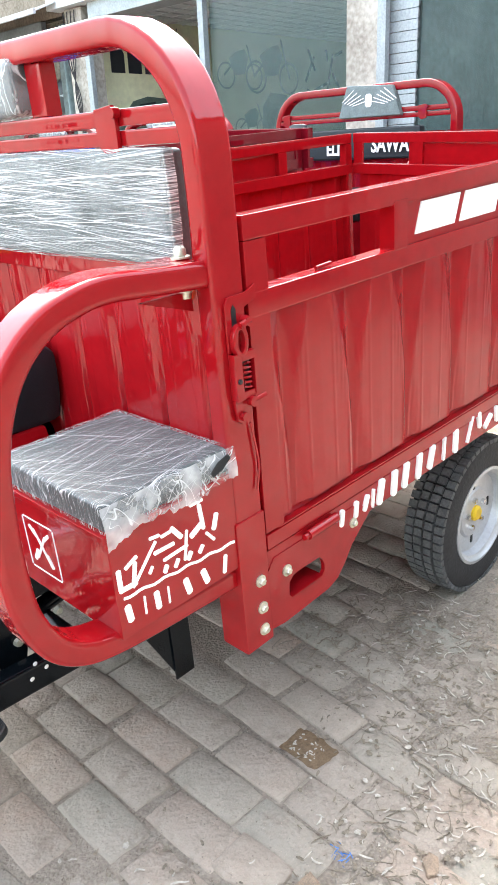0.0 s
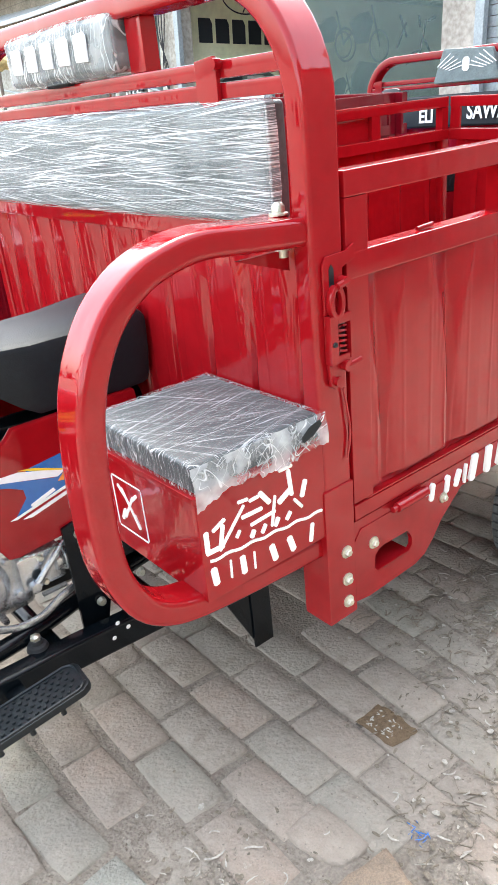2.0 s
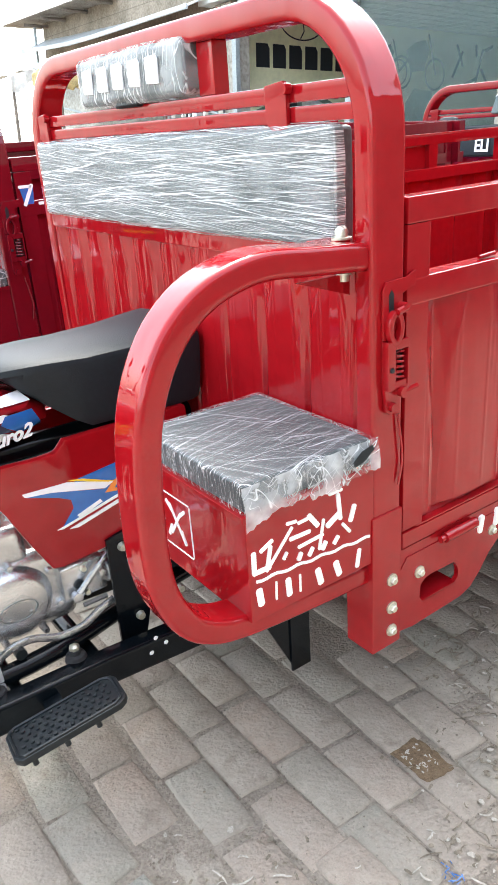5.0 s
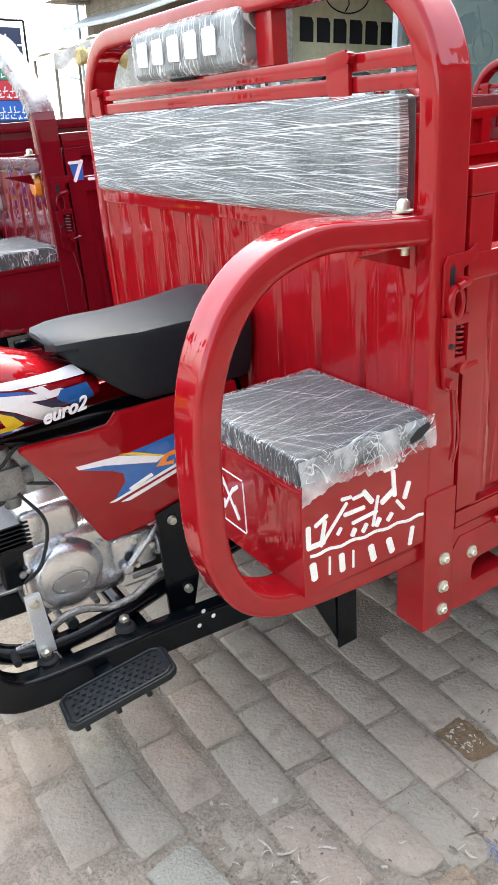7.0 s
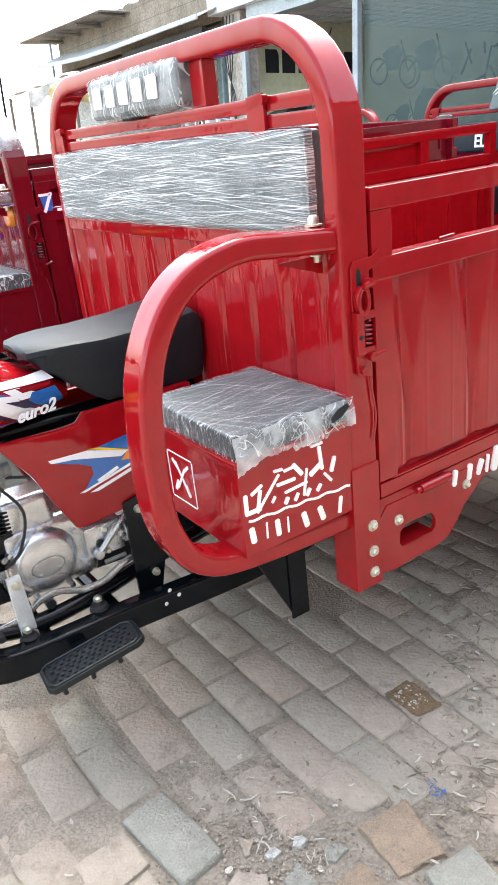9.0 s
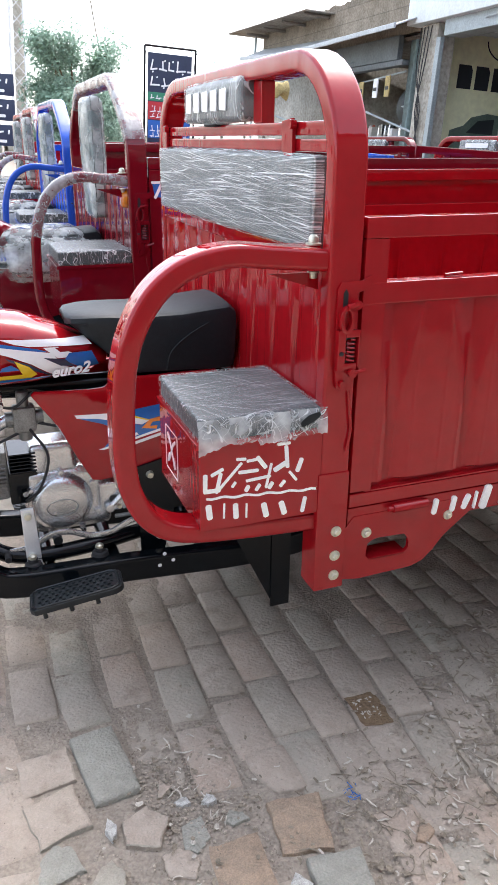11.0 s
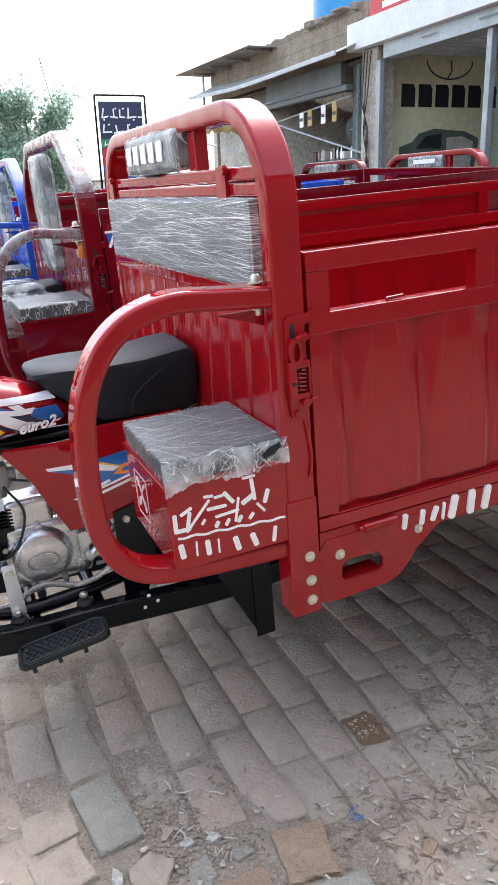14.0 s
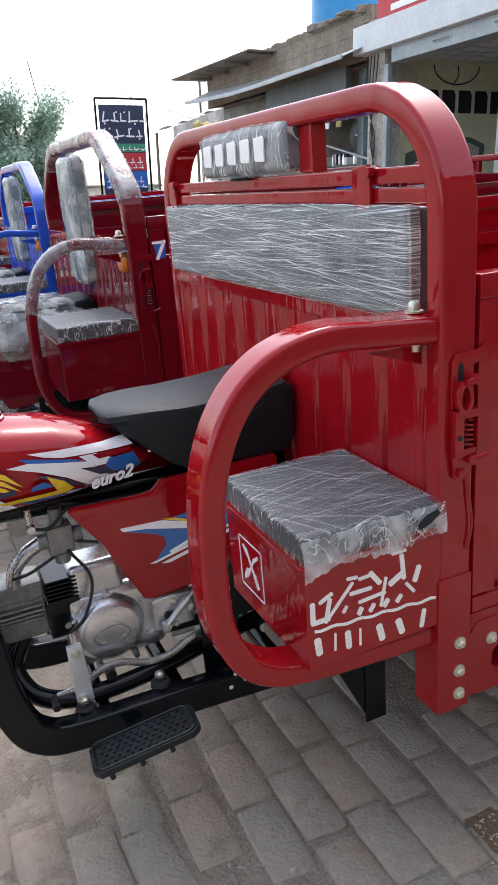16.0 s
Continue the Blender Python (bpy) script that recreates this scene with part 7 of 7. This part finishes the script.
def slab(hx, hy, hz, seed, corners=0):
    """A broken brick: flat worn top, crooked outline, chipped arrises; four corners, or a many-sided shard."""
    rg_ = random.Random(seed)
    if corners:
        rim = []
        for q in range(corners):
            a = 2 * math.pi * (q + rg_.uniform(-0.42, 0.42)) / corners
            r = rg_.uniform(0.62, 1.15)
            rim.append((r * math.cos(a), r * math.sin(a)))
    else:
        rim = [(u + rg_.uniform(-0.1, 0.1), v + rg_.uniform(-0.1, 0.1)) for u, v in ((-1, -1), (1, -1), (1, 1), (-1, 1))]
    line = []
    for q in range(len(rim)):
        p0, p1 = rim[q], rim[(q + 1) % len(rim)]
        for k in range(4):
            f = k / 4
            bite = 0.0 if k == 0 else rg_.uniform(-0.09, 0.05)
            line.append(((p0[0] + (p1[0] - p0[0]) * f) * (1 + bite), (p0[1] + (p1[1] - p0[1]) * f) * (1 + bite)))
    rings = []
    for grow, z in ((1.04, -2 * hz), (1.02, -0.35 * hz), (1.0, -0.10 * hz), (0.93, 0.0)):
        rings.append([(u * hx * grow, v * hy * grow, z + 0.03 * hz * rg_.uniform(-1, 1) + 0.06 * hz * u) for u, v in line])
    return loft(rings)


PALESTONE = mat("pale speckled stone", (0.55, 0.54, 0.50), 0.9, 0, 0, 0.4, 60, 0.7, 120, 0.2, (0.25, 0.24, 0.22))
BROKEN = (("half_brick", 0.060, 0.072, 0.022, 0, -0.120, -0.248, 0.010, -8, CLAY, "orange broken half brick lying in the paving"),
          ("half_brick", 0.063, 0.056, 0.022, 0, -0.649, 0.078, 0.006, 6, BRICK, "dusty half brick in the paving"),
          ("half_brick", 0.062, 0.062, 0.022, 0, -0.643, -0.060, 0.009, 14, BRICK, "dusty half brick in the paving"),
          ("half_brick", 0.060, 0.056, 0.022, 0, -0.090, -0.398, 0.014, -6, SAGE, "grey-green half brick lying loose"),
          ("half_brick", 0.058, 0.105, 0.022, 0, -0.283, -0.325, 0.002, -4, CLAY, "worn orange brick sunk in the soil"),
          ("brick_bat", 0.078, 0.068, 0.024, 5, -0.470, -0.150, 0.010, 20, BRICK, "broken brick with a split face"),
          ("brick_bat", 0.062, 0.050, 0.018, 6, -0.650, -0.192, 0.006, 40, SAGE, "pale broken stone in the joint"),
          ("brick_bat", 0.060, 0.048, 0.014, 5, -0.352, -0.195, -0.001, 70, SAGE, "dark grey flat shard"),
          ("brick_bat", 0.036, 0.030, 0.014, 5, -0.258, -0.180, 0.001, 15, SAGE, "grey-green shard of brick"),
          ("brick_bat", 0.046, 0.040, 0.020, 5, -0.195, -0.400, 0.010, 30, PALESTONE, "grey-white stone among the bricks"),
          ("brick_bat", 0.034, 0.028, 0.018, 5, 0.146, -0.359, 0.012, 50, CLAY, "tan lump of brick on the paving"),
          ("brick_bat", 0.052, 0.040, 0.016, 6, -0.405, -0.265, 0.002, 100, BRICK, "broken piece of brick in the soil"),
          ("brick_bat", 0.024, 0.020, 0.010, 5, -0.299, -0.118, 0.006, 10, PALESTONE, "white speckled stone chip"),
          ("brick_bat", 0.014, 0.034, 0.008, 5, -0.533, -0.135, 0.010, 15, PALESTONE, "white flat stone sliver"),
          ("brick_bat", 0.017, 0.015, 0.012, 7, 0.075, -0.497, 0.010, 0, PALESTONE, "small white pebble beside the bricks"),
          ("brick_bat", 0.026, 0.018, 0.012, 5, -0.395, -0.055, 0.000, 60, BRICK, "crumb of brick in the gap"),
          ("brick_bat", 0.020, 0.016, 0.010, 6, -0.360, -0.105, 0.002, 20, PALESTONE, "pale chip in the gap"),
          ("brick_bat", 0.026, 0.020, 0.012, 6, -0.345, -0.030, -0.002, 80, BRICK, "crumb of brick in the gap"),
          ("brick_bat", 0.050, 0.040, 0.016, 6, -0.560, -0.250, 0.004, 10, BRICK, "broken piece of brick in the soil"),
          ("brick_bat", 0.030, 0.022, 0.012, 5, 0.42, -0.28, 0.008, 10, BRICK, "broken piece of brick on the litter"))
for k, (nm, hx, hy, hz, nc, x, y, z, dg, mt, words) in enumerate(BROKEN):
    o = tagged(part(nm, slab(hx, hy, hz, 40 + k, nc), mt, flat=False, limit=0.5), words, "brick" if nm == "half_brick" else "rubble", "broken bricks")
    o.matrix_basis = pose(x, y, z, 2 - (k % 5), -2 + (k % 4), dg)
litter = [(0.40, 1.3, -0.25, 0.25), (0.35, 1.0, -0.45, 0.1), (0.30, 0.75, -0.35, 0.05), (0.5, 1.0, 0.0, 0.35), (0.0, 0.4, -0.5, -0.2)]
def straws(name, n, area, length, width, material, label, seed, spread=0.09):
    """Thin curled strips lying in heaps: each a bent ribbon, twisted a little off the ground."""
    rg_ = random.Random(seed)
    heaps = []
    for _ in range(46):
        x0, x1, y0, y1 = rg_.choice(area)
        heaps.append((rg_.uniform(x0, x1), rg_.uniform(y0, y1)))
    vs, fs = [], []
    for _ in range(n):
        hx, hy = rg_.choice(heaps)
        x, y, z = hx + rg_.gauss(0, spread), hy + rg_.gauss(0, spread), 0.003 + 0.006 * rg_.random() ** 2
        a, bend = rg_.uniform(0, 6.28), rg_.gauss(0, 0.28)
        ln, wd = length * rg_.uniform(0.3, 1.3), width * rg_.uniform(0.5, 1.4)
        b = len(vs)
        for q in range(5):
            c, s_ = math.cos(a), math.sin(a)
            taper = (0.45, 1.0, 1.0, 0.9, 0.3)[q]
            lift = z + 0.0025 * rg_.random()
            for e in (-1, 1):
                vs.append((x - s_ * e * wd * taper, y + c * e * wd * taper, lift + e * 0.0012 * rg_.uniform(-1, 1)))
                vs.append((x - s_ * e * wd * taper * 0.8, y + c * e * wd * taper * 0.8, lift - 0.0014))
            x, y, a = x + c * ln / 4, y + s_ * ln / 4, a + bend
        for q in range(4):
            i0, i1 = b + 4 * q, b + 4 * q + 4
            fs += [(i0, i1, i1 + 2, i0 + 2), (i0, i0 + 1, i1 + 1, i1), (i0 + 2, i1 + 2, i1 + 3, i0 + 3)]
    me_ = bpy.data.meshes.new(name)
    me_.from_pydata(vs, [], fs)
    me_.materials.append(material)
    return tagged(new(name, me_), label, "litter", kind="stuff")


near_rubble = [(-0.5, -0.2, -0.3, 0.05), (-0.1, 0.35, -0.5, -0.2)]
straws("straw_litter", 520, litter, 0.045, 0.0016, STRAW, "dry brown straw heaped on the bricks", 3)
straws("pale_straw", 210, litter + near_rubble, 0.040, 0.0017, STRAW_PALE, "pale curled straw and bark strips", 23)
straws("leaf_shreds", 420, litter + near_rubble, 0.016, 0.0045, STRAW, "crumbled brown leaves on the bricks", 33, 0.12)
straws("wood_shavings", 110, litter + near_rubble, 0.016, 0.0048, STRAW_PALE, "pale wood shavings and paper scraps", 43, 0.12)
scrap("dark_grit", 3600, [(-1.2, 1.3, -0.8, 1.0), (0.35, 1.2, -0.5, 0.4)], 0.0022, CRUMB, "dark specks of soil on the bricks", 0.4, 9, 1.0, 0.0)
scrap("brick_grit", 5200, [(-1.3, 1.6, -0.9, 1.3), (-0.9, 1.2, -0.6, 0.5)] + litter, 0.0017, RUBBLE, "crumbs of brick and grit", 0.4, 5, 1.0, -0.001)
scrap("joint_pebbles", 1500, [(-0.47, -0.27, -0.2, 0.06), (-0.47, -0.27, -0.2, 0.06), (-0.62, -0.2, -0.4, -0.12), (0.0, 0.3, -0.55, -0.2), (0.35, 1.2, -0.5, 0.2), (0.4, 0.9, -0.2, 0.25)], 0.0042, RUBBLE, "pebbles and crumbled mortar", 0.35, 6, 1.0, -0.004)
crumbs_v, crumbs_f = [], []
for k in range(7000):       # crumbs lying along the joints
    i, j = rg.randrange(-10, 11), rg.randrange(-4, 7)
    x, y = 0.108 + BW * i, 0.083 + BL * (j + (0.5 if i % 2 else 0.0)) + 0.010 * math.sin(i * 0.7)
    if rg.random() < 0.6:
        x, y = x + BW / 2 + rg.gauss(0, 0.0035), y + rg.uniform(-BL / 2, BL / 2)
    else:
        x, y = x + rg.uniform(-BW / 2, BW / 2), y + BL / 2 + rg.gauss(0, 0.006)
    s = rg.uniform(0.001, 0.0036)
    b0 = len(crumbs_v)
    crumbs_v += [(x + s * p * rg.uniform(0.6, 1), y + s * q * rg.uniform(0.6, 1), -0.006 + s * h) for p, q, h in ((-1, -1, 0), (1, -0.8, 0), (0.9, 1, 0), (-0.9, 0.9, 0), (-0.4, -0.3, 1.3), (0.4, 0.3, 1.4))]
    crumbs_f += [tuple(b0 + q for q in f) for f in ((0, 1, 4), (1, 5, 4), (1, 2, 5), (2, 3, 5), (3, 4, 5), (3, 0, 4))]
me = bpy.data.meshes.new("joint_crumbs")
me.from_pydata(crumbs_v, [], crumbs_f)
me.materials.append(CRUMB)
tagged(new("joint_crumbs", me), "dark crumbs of soil along the brick joints", "crumbs", kind="stuff")
scrap("damp_flecks", 40, [(0.19, 0.25, 0.01, 0.09)], 0.004, STRAW_PALE, "pale flecks on the damp sand", 0.15, 17, 1.6, 0.003)
scrap("blue_scraps", 16, [(0.015, 0.06, -0.225, -0.175)], 0.0045, D_BLUE, "shreds of blue plastic in a joint", 0.05, 8, 2.6, 0.002)
